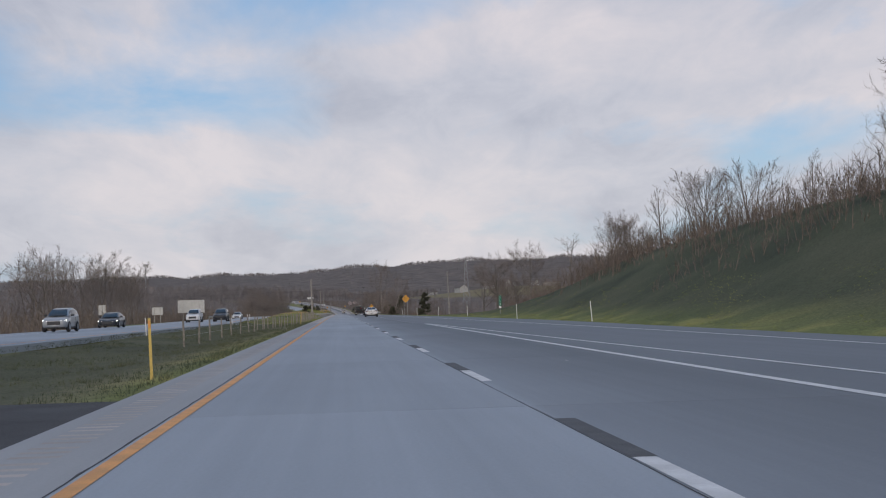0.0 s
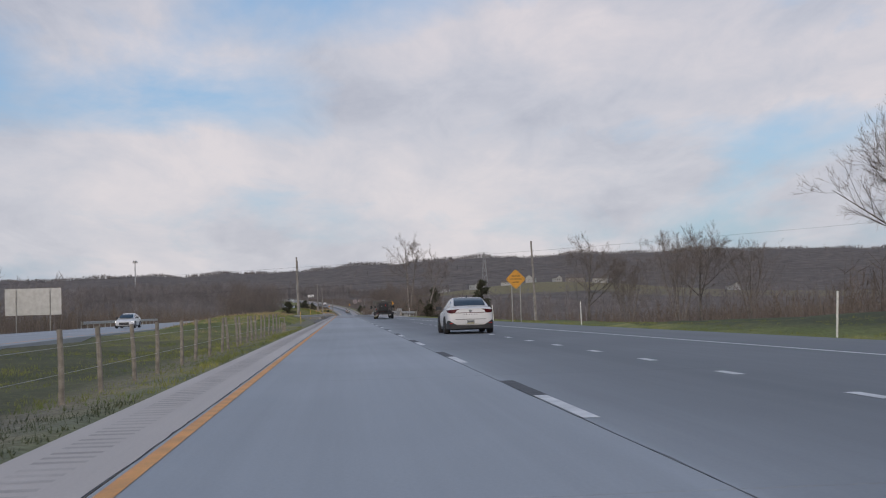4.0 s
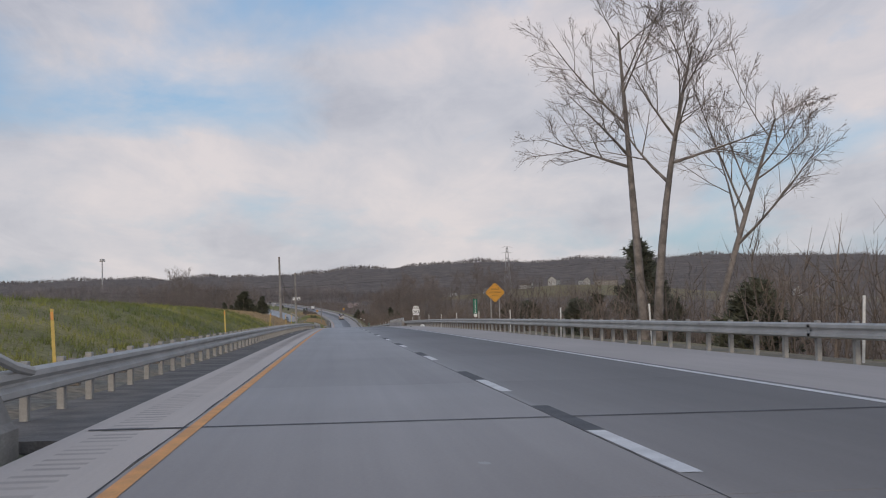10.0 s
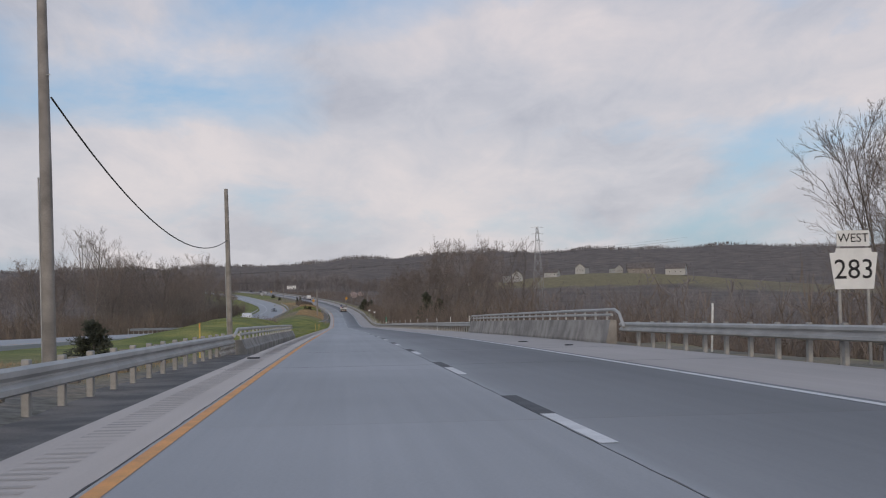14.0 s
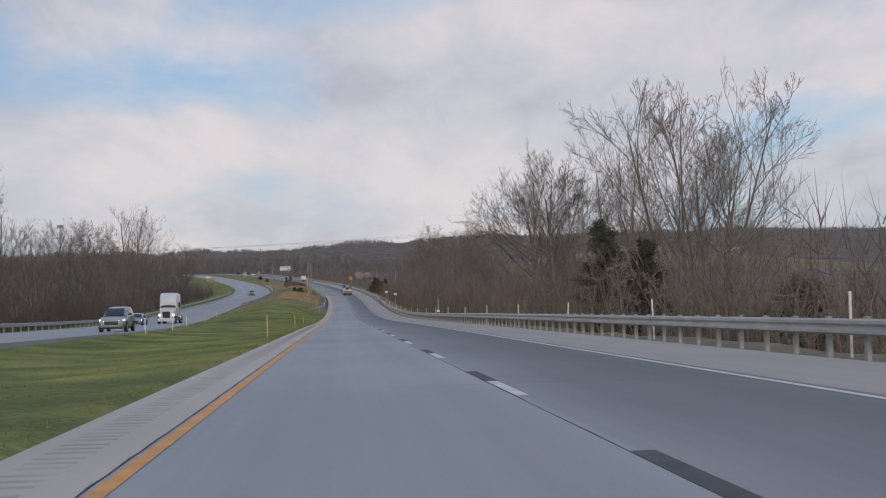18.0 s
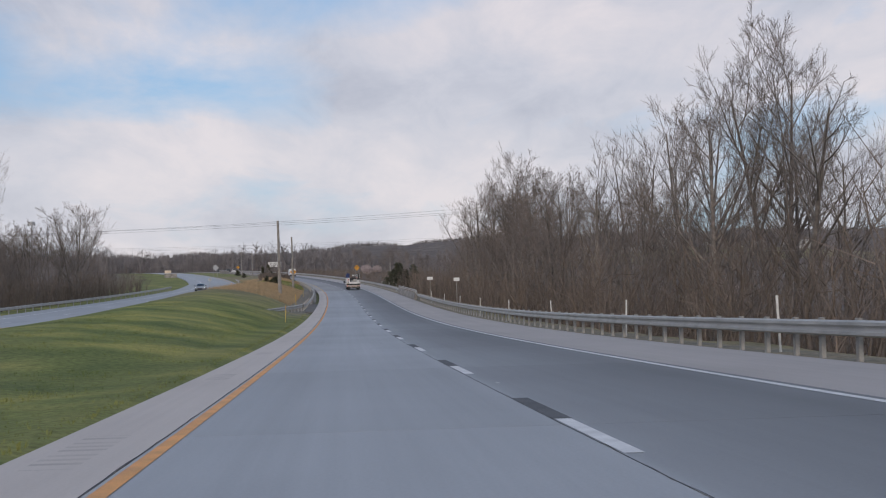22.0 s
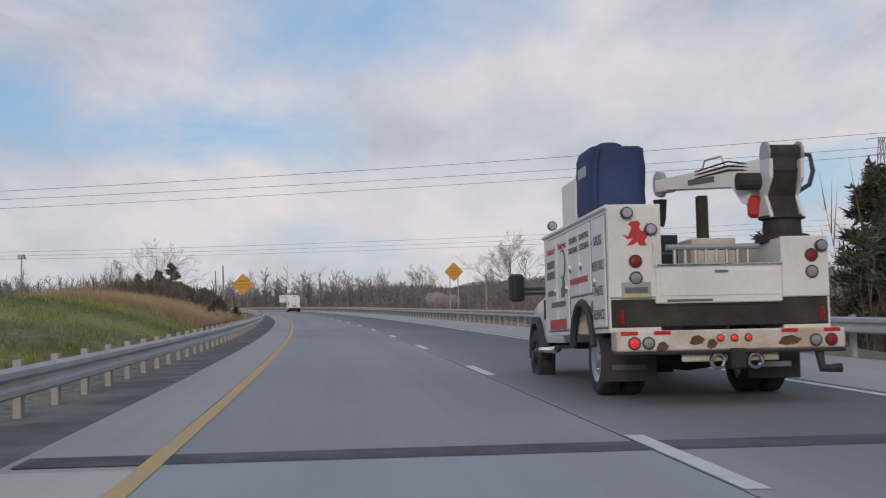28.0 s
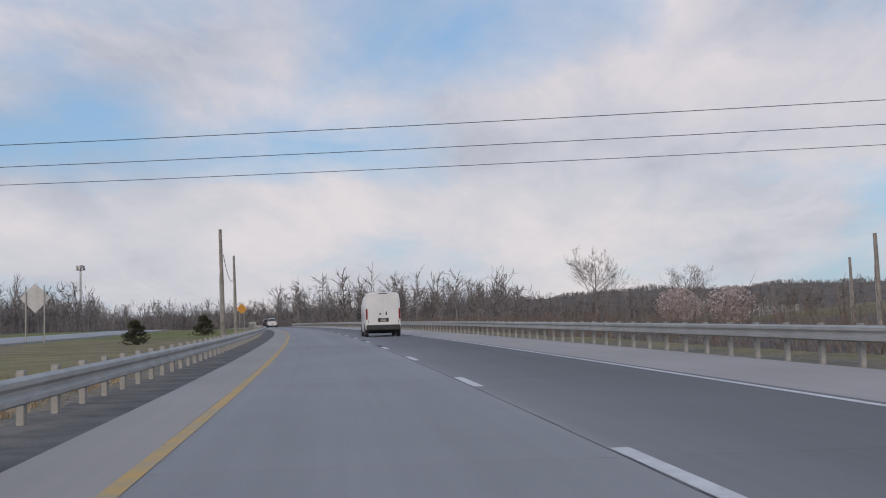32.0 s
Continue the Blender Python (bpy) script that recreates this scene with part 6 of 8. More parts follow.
# ---------------------------------------------------------------- evergreens and shrubs
def conifer(seed, h, w, n=900, bare=0.12, ragged=0.35, material=None):
    r = random.Random(seed)
    mb, tk = MB(), MB()
    tk.tube([(0, 0, -0.4), (0, 0, h * 0.55), (0, 0, h * 0.97)], [0.03 * h, 0.02 * h, 0.004 * h], 6)
    arms = []
    for i in range(46):
        f = bare + (1 - bare) * (i / 46) ** 0.9
        a = r.uniform(0, 6.28)
        arms.append((f, a, w * (1 - f) ** 0.75 * r.uniform(1 - ragged, 1.15) + 0.12))
    for f, a, ln in arms:
        tk.tube([(0, 0, f * h), (ln * math.cos(a) * 0.9, ln * math.sin(a) * 0.9, f * h + ln * 0.22)], [0.012 * h * (1 - f) + 0.006, 0.004], 3, cap=False)
    for i in range(n):
        f, a, ln = r.choice(arms)
        q = r.random() ** 0.6
        c = Vector((ln * q * math.cos(a), ln * q * math.sin(a), f * h + ln * q * 0.22)) + Vector((r.gauss(0, 0.09), r.gauss(0, 0.09), r.gauss(0, 0.08))) * (0.5 + w * 0.45)
        for _ in range(3):
            d = Vector((r.gauss(0, 1) + math.cos(a), r.gauss(0, 1) + math.sin(a), r.gauss(0.5, 0.6))).normalized()
            sd = d.orthogonal().normalized() * r.uniform(0.03, 0.06)
            L = r.uniform(0.14, 0.34)
            mb.add([c - sd, c + sd, c + d * L], [(0, 1, 2)])
    return tk, mb


CON = {}


def conifer_kind(key, label, *a, **k):
    tk, mb = conifer(*a, **k)
    CON[key] = (tk.mesh("trunk", BARK, fix=False), mb.mesh("foliage", CEDAR, fix=False), label)


conifer_kind("cedar", "dark green ragged cedar tree", 3, 6.0, 1.9, 2600)
conifer_kind("cedar2", "dark green pointed cedar tree", 9, 5.0, 1.5, 2200)
conifer_kind("round", "low dark evergreen bush", 14, 2.6, 1.7, 1500, 0.03, 0.3)


_tk, _fo = conifer(31, 2.6, 1.9, 2400, 0.03, 0.5)
CON["shrub"] = (_tk.mesh("trunk", BARK, fix=False), _fo.mesh("foliage", SHRUB, fix=False), "grey-brown leafless tangled shrub on the verge")


def evergreen(key, s, off, scale, turn, group="dark evergreens"):
    tk, fo, lb = CON[key]
    low_ = key in ("round", "shrub")
    t = thing("shrub" if key == "shrub" else "evergreen_bush" if low_ else "cedar", lb, "bush" if low_ else "tree", Matrix.Translation(on_ground(s, off, 0.1)) @ Matrix.Rotation(radians(turn), 4, "Z") @ Matrix.Scale(scale, 4), group)
    part("trunk", tk, BARK, t)
    part("foliage", fo, fo.materials[0], t)


rc = random.Random(2)
for s, o, k, sc in ((397, 14.5, "cedar", 0.75), (401, 16.5, "cedar2", 0.8), (405, 11.8, "round", 0.9), (380, 13, "round", 0.8), (376, 12.2, "round", 1.0), (352, 22.8, "cedar", 1.5), (358, 13.5, "round", 1.1),
                    (434, 13.5, "round", 1.2), (447, 14, "round", 1.3), (348, -11.8, "round", 0.88), (483, -11.2, "cedar", 0.42), (488, -13.0, "cedar", 0.44), (495, -16, "cedar", 0.5), (491, -14.5, "round", 1.1), (480, -13.2, "round", 0.95), (486, -16, "cedar", 0.42), (419, 19.2, "cedar", 1.55), (421, 16.4, "cedar2", 0.95),
                    (470, -10.5, "round", 0.6), (508, -9.3, "round", 0.5), (662, 17, "round", 1.6), (station(699), 12.6, "cedar", 1.1), (station(697), 14.5, "cedar2", 1.2), (612, 14, "round", 1.2),
                    (996, 13.2, "cedar", 0.6), (1001, 15.0, "cedar2", 0.75), (1004, 12.8, "cedar", 0.62), (1009, 14.5, "cedar", 0.7), (1014, 12, "round", 1.2), (990, 10.8, "cedar", 0.82), (994, 11.6, "cedar2", 0.98), (986.5, 13.5, "cedar", 0.86), (1000, 11.0, "cedar", 0.62), (1032, -11.2, "shrub", 0.52), (1035, -9.6, "shrub", 0.49), (1036, -12.4, "cedar", 0.3), (1039, -8.9, "shrub", 0.55), (1040, -11.2, "shrub", 0.58), (1044, -8.8, "shrub", 0.52), (1045, -10.8, "shrub", 0.58), (1049, -8.6, "shrub", 0.46), (1050, -10.6, "shrub", 0.52), (1055, -8.9, "shrub", 0.35), (1026, -7.7, "round", 0.3), (1064, -7.8, "round", 0.3),
                    (1061, -12.6, "cedar", 0.56), (1064, -13.8, "cedar2", 0.6), (968, -12, "round", 1.1), (976, -13.5, "cedar2", 0.6), (1180, -13.5, "round", 0.6), (1230, -12, "round", 0.8), (1075, -11, "round", 0.5)):
    evergreen(k, s, o, sc, rc.uniform(0, 360))

# blossom trees far along the right
bl = MB()
r_ = random.Random(6)
for i in range(1500):
    v = Vector((r_.gauss(0, 1), r_.gauss(0, 1), r_.gauss(0, 1))).normalized() * (r_.random() ** 0.4)
    c = Vector((v.x * 2.0, v.y * 2.0, 2.9 + v.z * 1.5))
    d = Vector((r_.gauss(0, 1), r_.gauss(0, 1), r_.gauss(0, 1))).normalized()
    sd = d.orthogonal() * 0.07
    bl.add([c - sd, c + sd, c + d * 0.22], [(0, 1, 2)])
blm = bl.mesh("blossom", BLOSSOM, fix=False)
for s, o, sc in ((1190, 30, 1.0), (1215, 34, 1.1), (1235, 42, 1.0), (890, 40, 1.2), (1105, 46, 0.9)):
    t = thing("blossom_tree", "small pale blossoming tree among brown scrub", "tree", Matrix.Translation(on_ground(s, o, 0.1)) @ Matrix.Scale(sc, 4), "blossom trees")
    part("trunk", MB().tube([(0, 0, -0.3), (0.05, 0, 1.2), (0, 0.1, 2.6)], [0.12, 0.1, 0.05], 7), BARK, t)
    part("blossom", blm, BLOSSOM, t)


# ---------------------------------------------------------------- grass
def tufts(name, s, o, h, material, label, blades=5, w=0.012, seed=1):
    rs = np.random.RandomState(seed)
    bare = ((o > -6.7) & (o < -4) & (s > 225) & (s < 560)) | ((o > -8.6) & (o < -4) & (s > 283) & (s < 336)) | ((o > -6.9) & (o < -4) & (s > 868))
    s, o, h = s[~bare], o[~bare], h[~bare]
    x, y = world_xy(s, o)
    z = ground_z(s, o)
    out = []
    for k in range(blades):
        p = np.stack([x + rs.normal(0, 0.07, len(s)), y + rs.normal(0, 0.07, len(s)), z - 0.02], 1)
        d = unit(np.stack([rs.normal(0, 0.35, len(s)), rs.normal(0, 0.35, len(s)), np.ones(len(s))], 1))
        out.append(slivers(p, d, h * rs.uniform(0.6, 1.2, len(s)), np.full(len(s), w)))
    ob = new(name, sticks_mesh(name, np.concatenate(out), material))
    return tagged(ob, label, "grass", kind="stuff")


def median_band(n, s0, s1, far=-15.5, near=-5.4):
    s = R.uniform(s0, s1, n)
    return s, near + (far - near) * R.uniform(0, 1, n) ** 1.3


s, o = median_band(34000, 8, 330)
h = R.uniform(0.04, 0.13, len(s)) * (1 + 0.6 * (np.sin(s / 5) * np.sin(o * 2) > 0.5))
for k, m_, lb in ((s < 150, DULLG, "dull dark green median grass"), (s >= 150, GREENG, "rough green median grass")):
    tufts("grass", s[k], o[k], h[k], m_, lb, 4, 0.010, 31)
s, o = median_band(26000, 560, 870)
tufts("grass", s, o, R.uniform(0.03, 0.09, len(s)), GREENG, "short green median grass", 4, 0.010, 32)
s, o = median_band(6000, 350, 436, -15.5, -7.4)
tufts("grass", s, o, R.uniform(0.08, 0.26, len(s)), GREENG, "long green and yellow grass on the mound", 5, 0.012, 33)
s, o = median_band(4500, 430, 512, -15.5, -7.4)
tufts("grass", s, o, R.uniform(0.08, 0.26, len(s)), DRYG, "short dry grass on the mound", 5, 0.011, 40)
s, o = median_band(6500, 880, 984, -16, -7.4)
tufts("grass", s, o, R.uniform(0.15, 0.5, len(s)), DRYG, "tall dry straw-coloured grass on the mound", 6, 0.012, 34)
s, o = median_band(8000, 1013, 1036, -14.5, -7.2)
tufts("grass", s, o, R.uniform(0.3, 0.7, len(s)), DRYG, "tall tan dry grass between dark bushes", 6, 0.012, 39)
s, o = median_band(4500, 1037, 1130, -18, -7.0)
tufts("grass", s, o, R.uniform(0.12, 0.36, len(s)), DRYG, "dry straw-coloured grass by the rail", 6, 0.012, 35)
s, o = median_band(4200, 984, 1012, -18, -6.6)
tufts("grass", s, o, R.uniform(0.08, 0.24, len(s)), GREENG, "yellow-green grass on the mound by the rail", 5, 0.012, 38)
s, o = median_band(900, 215, 330, -15, -9)
tufts("grass", s, o, R.uniform(0.15, 0.4, len(s)), DRYG, "pale dry seed heads in the green grass", 5, 0.010, 36)
s = R.uniform(20, 330, 12000)
o = interp(s, PAVE_R) + 0.3 + 9 * R.uniform(0, 1, 12000) ** 1.5
tufts("grass", s, o, R.uniform(0.04, 0.11, len(s)), GREENG, "green grass on the right bank", 4, 0.013, 37)

# ---------------------------------------------------------------- vehicles: x right, y forward, z up, rear axle over the origin
WH = {}


def wheel_meshes(r, w, style):
    key = (r, w, style)
    if key not in WH:
        ty = MB().lathe([(-w / 2, r * 0.64), (-w / 2, r * 0.9), (-w * 0.38, r * 0.99), (-w * 0.1, r), (w * 0.1, r), (w * 0.38, r * 0.99), (w / 2, r * 0.9), (w * 0.46, r * 0.64)], 32, cap=False)
        rim = MB()
        rr = r * 0.66
        if style == "alloy":
            rim.lathe([(-w * 0.35, rr), (w * 0.44, rr), (w * 0.47, rr * 0.95), (w * 0.42, rr * 0.91), (w * 0.33, rr * 0.88)], 28)
            for i in range(10):
                a = i * math.pi / 5
                rim.box((w * 0.40, rr * 0.5, 0), (0.03, rr * 0.92, 0.026 if i % 2 else 0.04), Matrix.Rotation(a, 4, "X"), 0.006)
            rim.lathe([(w * 0.3, rr * 0.24), (w * 0.46, rr * 0.22), (w * 0.48, rr * 0.1)], 14)
        elif style == "dish":
            rim.lathe([(-w * 0.3, rr), (w * 0.46, rr), (w * 0.46, rr * 0.92), (w * 0.36, rr * 0.80), (w * 0.32, rr * 0.5), (w * 0.38, rr * 0.36), (w * 0.46, rr * 0.3), (w * 0.47, 0.02)], 28)
            for i in range(8):
                a = i * math.pi / 4
                rim.tube([(w * 0.3, rr * 0.42 * math.cos(a), rr * 0.42 * math.sin(a)), (w * 0.42, rr * 0.42 * math.cos(a), rr * 0.42 * math.sin(a))], 0.016, 6)
        else:
            rim.lathe([(-w * 0.3, rr), (w * 0.44, rr), (w * 0.44, rr * 0.92), (w * 0.28, rr * 0.84), (w * 0.34, rr * 0.5), (w * 0.5, rr * 0.34), (w * 0.62, rr * 0.26), (w * 0.63, 0.02)], 28)
            for i in range(8):
                a = i * math.pi / 4
                rim.tube([(w * 0.3, rr * 0.62 * math.cos(a), rr * 0.62 * math.sin(a)), (w * 0.40, rr * 0.62 * math.cos(a), rr * 0.62 * math.sin(a))], 0.02, 6)
        WH[key] = (ty.mesh("tyre", RUBBER, True), rim)
    return WH[key]


def wheel(parent, x, y, r, w, style="alloy", rim_m=None):
    ty, rim = wheel_meshes(r, w, style)
    rm = rim_m or STEELW
    k = ("rim", r, w, style, rm.name)
    if k not in WH:
        WH[k] = rim.mesh("rim", rm, True)
    m = Matrix.Translation((x, y, r)) @ Matrix.Rotation(0 if x > 0 else math.pi, 4, "Z")
    hub = part("wheel", ty, RUBBER, parent, "black tyre", m=m)
    part("rim", WH[k], rm, hub)


def arch(parent, x, y, r, m_=None, t=0.012):
    """Solid dark disc on the body in place of the shaded opening round a wheel, and its lip."""
    s = 1 if x > 0 else -1
    pts = [(y + r * math.cos(a), r * 0.93 + r * math.sin(a)) for a in np.linspace(-0.35, math.pi + 0.35, 18)]
    part("wheel_arch", MB().prism(pts, "x", x - s * 0.06, x + s * t), m_ or PLAST, parent)


def loft(stations, section, n=None):
    """Closed body: rows of section(y) points mirrored left to right."""
    rows = []
    for st in stations:
        half = section(*st)
        y = st[0]
        rows.append([(-a, y, z) for a, z in half] + [(a, y, z) for a, z in reversed(half)])
    mb = MB().grid(rows, close=True)
    k = len(rows[0])
    mb.f.append(tuple(range(k)))
    mb.f.append(tuple(len(mb.v) - k + i for i in range(k)))
    return mb


def sec_body(y, hw, zb, zt, crown=0.03):
    zm = zb + (zt - zb) * 0.5
    return [(0, zb), (hw * 0.86, zb), (hw * 0.965, zb + 0.07), (hw, zm - 0.05), (hw * 0.992, zm + 0.07), (hw * 0.965, zt - 0.07), (hw * 0.90, zt), (hw * 0.5, zt + crown * 0.8), (0, zt + crown)]


def cabin_rows(st, offs=0.0):
    """Rows over the cabin: (y, half width at belt, belt z, half width at roof, roof z)."""
    rows = []
    for y, hb, zb, hr, zr in st:
        half = [(hb + offs, zb), (hb + (hr - hb) * 0.5 + 0.02 + offs, zb + (zr - zb) * 0.5), (hr + offs, zr - 0.05 * min(1, (zr - zb) * 3)), (hr * 0.86, zr + offs), (hr * 0.45, zr + 0.012 + offs), (0, zr + 0.015 + offs)]
        rows.append([(-a, y, z) for a, z in half] + [(a, y, z) for a, z in reversed(half[:-1])])
    return rows


def panel_between(a, b, c, d, out, n=6, inset=0.0):
    """Slightly bowed glass panel between four corners, pushed out along a direction."""
    a, b, c, d, out = [Vector(q) for q in (a, b, c, d, out)]
    rows = []
    for i in range(n + 1):
        u = i / n
        rows.append([tuple(a.lerp(b, u).lerp(d.lerp(c, u), v) + out * (1 + 0.8 * (4 * u * (1 - u)) * (4 * v * (1 - v)))) for v in (0, 0.25, 0.5, 0.75, 1)])
    return MB().grid(rows)


def plate(parent, x, y, z, w=0.30, h=0.15, back=True):
    s = -1 if back else 1
    p = part("number_plate", MB().box((x, y, z), (w, 0.012, h), ch=0.004), PLATEM, parent)
    part("bar", MB().box((x, y + s * 0.008, z), (w * 0.78, 0.006, h * 0.36), ch=0.002), GREYTXT, p)
    part("band", MB().box((x, y + s * 0.008, z - h * 0.36), (w * 0.9, 0.006, h * 0.16), ch=0.002), PLATEY, p)


def lamp(parent, x, y, z, r, m_, axis="y", name="lamp", depth=0.03):
    s = -1 if axis == "y" else 1
    rim = part(name, MB().lathe([(0, r * 1.18), (-depth * 0.5, r * 1.18), (-depth * 0.6, r)], 18, axis="y"), PLAST, parent, m=Matrix.Translation((x, y, z)))
    part("lens", MB().lathe([(-depth * 0.4, r), (-depth * 0.9, r * 0.85), (-depth * 1.1, r * 0.3)], 18, axis="y"), m_, rim)


def sedan(label, paint, m, fastback=True, tail=True, hi=0.0, group="", lights=False, name="sedan", wheels="alloy"):
    """Four-door car; hi raises roof and ride for a sport utility."""
    t = thing(name, label, "car", m, group)
    hw = 0.93
    g = 0.21 + hi * 0.10
    zt = 0.0 + hi * 0.22
    body = [(-1.075, hw * 0.66, 0.36 + g * 0.3, 0.955 + zt, 0.012), (-1.055, hw * 0.78, 0.32 + g * 0.3, 0.985 + zt, 0.015), (-1.015, hw * 0.87, 0.28 + g * 0.3, 1.005 + zt, 0.02), (-0.95, hw * 0.93, g + 0.06, 1.022 + zt, 0.025), (-0.85, hw * 0.965, g + 0.03, 1.035 + zt, 0.035), (-0.68, hw * 0.985, g + 0.01, 1.035 + zt, 0.035), (-0.45, hw, g, 1.025 + zt, 0.03),
            (0.1, hw, g, 0.99 + zt), (1.0, hw * 0.985, g, 0.945 + zt), (2.0, hw * 0.985, g, 0.915 + zt), (2.6, hw, g, 0.88 + zt, 0.04), (3.2, hw * 0.985, g, 0.80 + zt, 0.05), (3.55, hw * 0.93, g + 0.02, 0.72 + zt, 0.05), (3.75, hw * 0.82, g + 0.06, 0.64 + zt, 0.03), (3.82, hw * 0.68, 0.34 + g * 0.3, 0.57 + zt, 0.02)]
    bd = part("body", loft(body, sec_body), paint, t, smooth=True)
    rz = 1.44 + hi * 0.32
    if fastback:
        cab = [(-0.80, 0.74, 1.03 + zt, 0.70, 1.06 + zt), (-0.35, 0.80, 1.01 + zt, 0.66, rz - 0.15), (0.15, 0.83, 0.98 + zt, 0.62, rz - 0.03), (0.7, 0.85, 0.96 + zt, 0.60, rz), (1.2, 0.85, 0.95 + zt, 0.60, rz - 0.01), (1.75, 0.85, 0.93 + zt, 0.63, rz - 0.13), (2.2, 0.83, 0.92 + zt, 0.68, rz - 0.33), (2.62, 0.80, 0.90 + zt, 0.76, 0.93 + zt)]
    else:
        cab = [(-0.92, 0.78, 1.0 + zt, 0.66, rz - 0.10), (-0.5, 0.82, 1.01 + zt, 0.67, rz - 0.02), (0.2, 0.84, 0.98 + zt, 0.66, rz + 0.02), (1.0, 0.85, 0.95 + zt, 0.65, rz), (1.6, 0.85, 0.93 + zt, 0.65, rz - 0.14), (2.1, 0.83, 0.92 + zt, 0.70, rz - 0.38), (2.5, 0.80, 0.90 + zt, 0.76, 0.93 + zt)]
    part("roof", MB().grid(cabin_rows(cab)), paint, t, smooth=True)
    gm = GLASSD
    c = {i: q for i, q in enumerate(cab)}

    def side_pt(i, f, sgn, o=0.016):
        y, hb, zb, hr, zr = c[i]
        return (sgn * (hb + (hr - hb) * f + 0.02 * math.sin(f * math.pi) + o), y, zb + (zr - 0.05 - zb) * f)

    first, last = (1, 6) if fastback else (0, 5)
    for sgn in (-1, 1):
        mid = 3
        for a, b in ((first, mid), (mid, last)):
            rows = []
            for i in range(a, b + 1):
                f0 = 0.14
                f1 = 0.90
                rows.append([side_pt(i, f0 + (f1 - f0) * v, sgn) for v in (0, 0.5, 1)])
            dy = 0.05
            if a == first:
                rows[-1] = [(q[0], q[1] - dy, q[2]) for q in rows[-1]]
            else:
                rows[0] = [(q[0], q[1] + dy, q[2]) for q in rows[0]]
            part("side_window", MB().grid(rows), gm, t)
        part("window_trim", MB().tube([side_pt(i, 0.10, sgn, 0.02) for i in range(first, last + 1)], 0.011, 5), CHROME, t)
        mr = part("door_mirror", loft([(-0.05, 0.10, 0, 0.12), (0.05, 0.12, 0, 0.15), (0.14, 0.05, 0.03, 0.10)], lambda y, w, a, b: [(0, a), (w, a), (w, b), (0, b)]), PLAST, t, m=Matrix.Translation((sgn * 1.0, 1.95, 0.95 + zt)))
        part("door_line", MB().tube([(sgn * (hw + 0.0), 0.72, 0.38 + zt * 0.5), (sgn * (hw + 0.002), 0.70, 0.7 + zt), (sgn * (hw * 0.965), 0.68, 0.90 + zt)], 0.005, 4), PLAST, t)
        for y in (0.25, 1.35):
            part("door_handle", MB().box((sgn * (hw * 0.985), y, 0.80 + zt), (0.035, 0.2, 0.035), ch=0.012), CHROME if paint is WPAINT else paint, t)
        for y in (0, 2.84):
            arch(t, sgn * (hw - 0.004), y, 0.375 + hi * 0.03, t=0.006)
            wheel(t, sgn * (hw - 0.062), y, 0.345 + hi * 0.03, 0.235, wheels, DARKW if wheels == "alloy" and paint is WPAINT else STEELW)
        part("sill", MB().box((sgn * (hw - 0.05), 1.42, g + 0.02), (0.08, 1.9, 0.10)), PLAST, t)
    # rear and front glass
    if fastback:
        ys = [q[0] for q in cab]
        rg = []
        for y in np.linspace(-0.74, 0.22, 9):
            zr, hr = float(np.interp(y, ys, [q[4] for q in cab])), float(np.interp(y, ys, [q[3] for q in cab]))
            rg.append([(u * hr * 0.90, float(y), zr + 0.030 - 0.014 * u * u) for u in (-1, -0.5, 0, 0.5, 1)])
        part("rear_window", MB().grid(rg), gm, t, smooth=True)
    else:
        part("rear_window", panel_between((-0.64, -0.93, 1.06 + zt), (0.64, -0.93, 1.06 + zt), (0.58, -0.915, rz - 0.14), (-0.58, -0.915, rz - 0.14), (0, -0.018, 0.0)), gm, t)
    part("windscreen", panel_between((-0.70, 2.56, 0.96 + zt), (0.70, 2.56, 0.96 + zt), (0.56, 1.72 if fastback else 1.62, rz - 0.11), (-0.56, 1.72 if fastback else 1.62, rz - 0.11), (0, 0.035, 0.035)), gm, t)
    part("aerial_fin", MB().prism([(0.28, rz + 0.01), (0.46, rz + 0.01), (0.30, rz + 0.075)], "x", -0.02, 0.02), PLAST, t)
    # rear details
    for sgn in (-1, 1):
        wrap = lambda x: float(np.interp(x, [0.6, 0.71, 0.79, 0.85, 0.885, 0.91, 0.93], [-1.09, -1.07, -1.03, -0.965, -0.865, -0.72, -0.55]))
        lens = [(0.42, 0.972, 0.980), (0.55, 0.925, 0.975), (0.60, 0.825, 0.970), (0.71, 0.815, 0.962), (0.79, 0.82, 0.955), (0.85, 0.835, 0.95), (0.885, 0.86, 0.948), (0.905, 0.90, 0.947), (0.915, 0.935, 0.945)]
        part("tail_lamp", MB().grid([[(sgn * (x + 0.004), wrap(x) - 0.004, z + zt) for z in (lo, (lo + hi_) / 2, hi_)] for x, lo, hi_ in lens]), DARKRED, t, "dark red wrap-round lamp")
        part("head_lamp", MB().grid([[(sgn * 0.50, 3.82, 0.52 + zt), (sgn * 0.50, 3.815, 0.60 + zt)], [(sgn * 0.72, 3.72, 0.53 + zt), (sgn * 0.72, 3.71, 0.645 + zt)], [(sgn * 0.88, 3.50, 0.58 + zt), (sgn * 0.875, 3.48, 0.69 + zt)]]), HEADL if lights else CLEARL, t)
        part("reflector", MB().box((sgn * 0.76, -1.062, 0.42), (0.16, 0.02, 0.022), ch=0.006), REDREF, t)
    part("lamp_strip", MB().box((0, -1.082, 0.832 + zt), (1.24, 0.014, 0.022), ch=0.004), DARKRED, t)
    part("lid_edge", MB().box((0, -1.070, 0.985 + zt), (1.16, 0.05, 0.022), ch=0.008), paint, t)
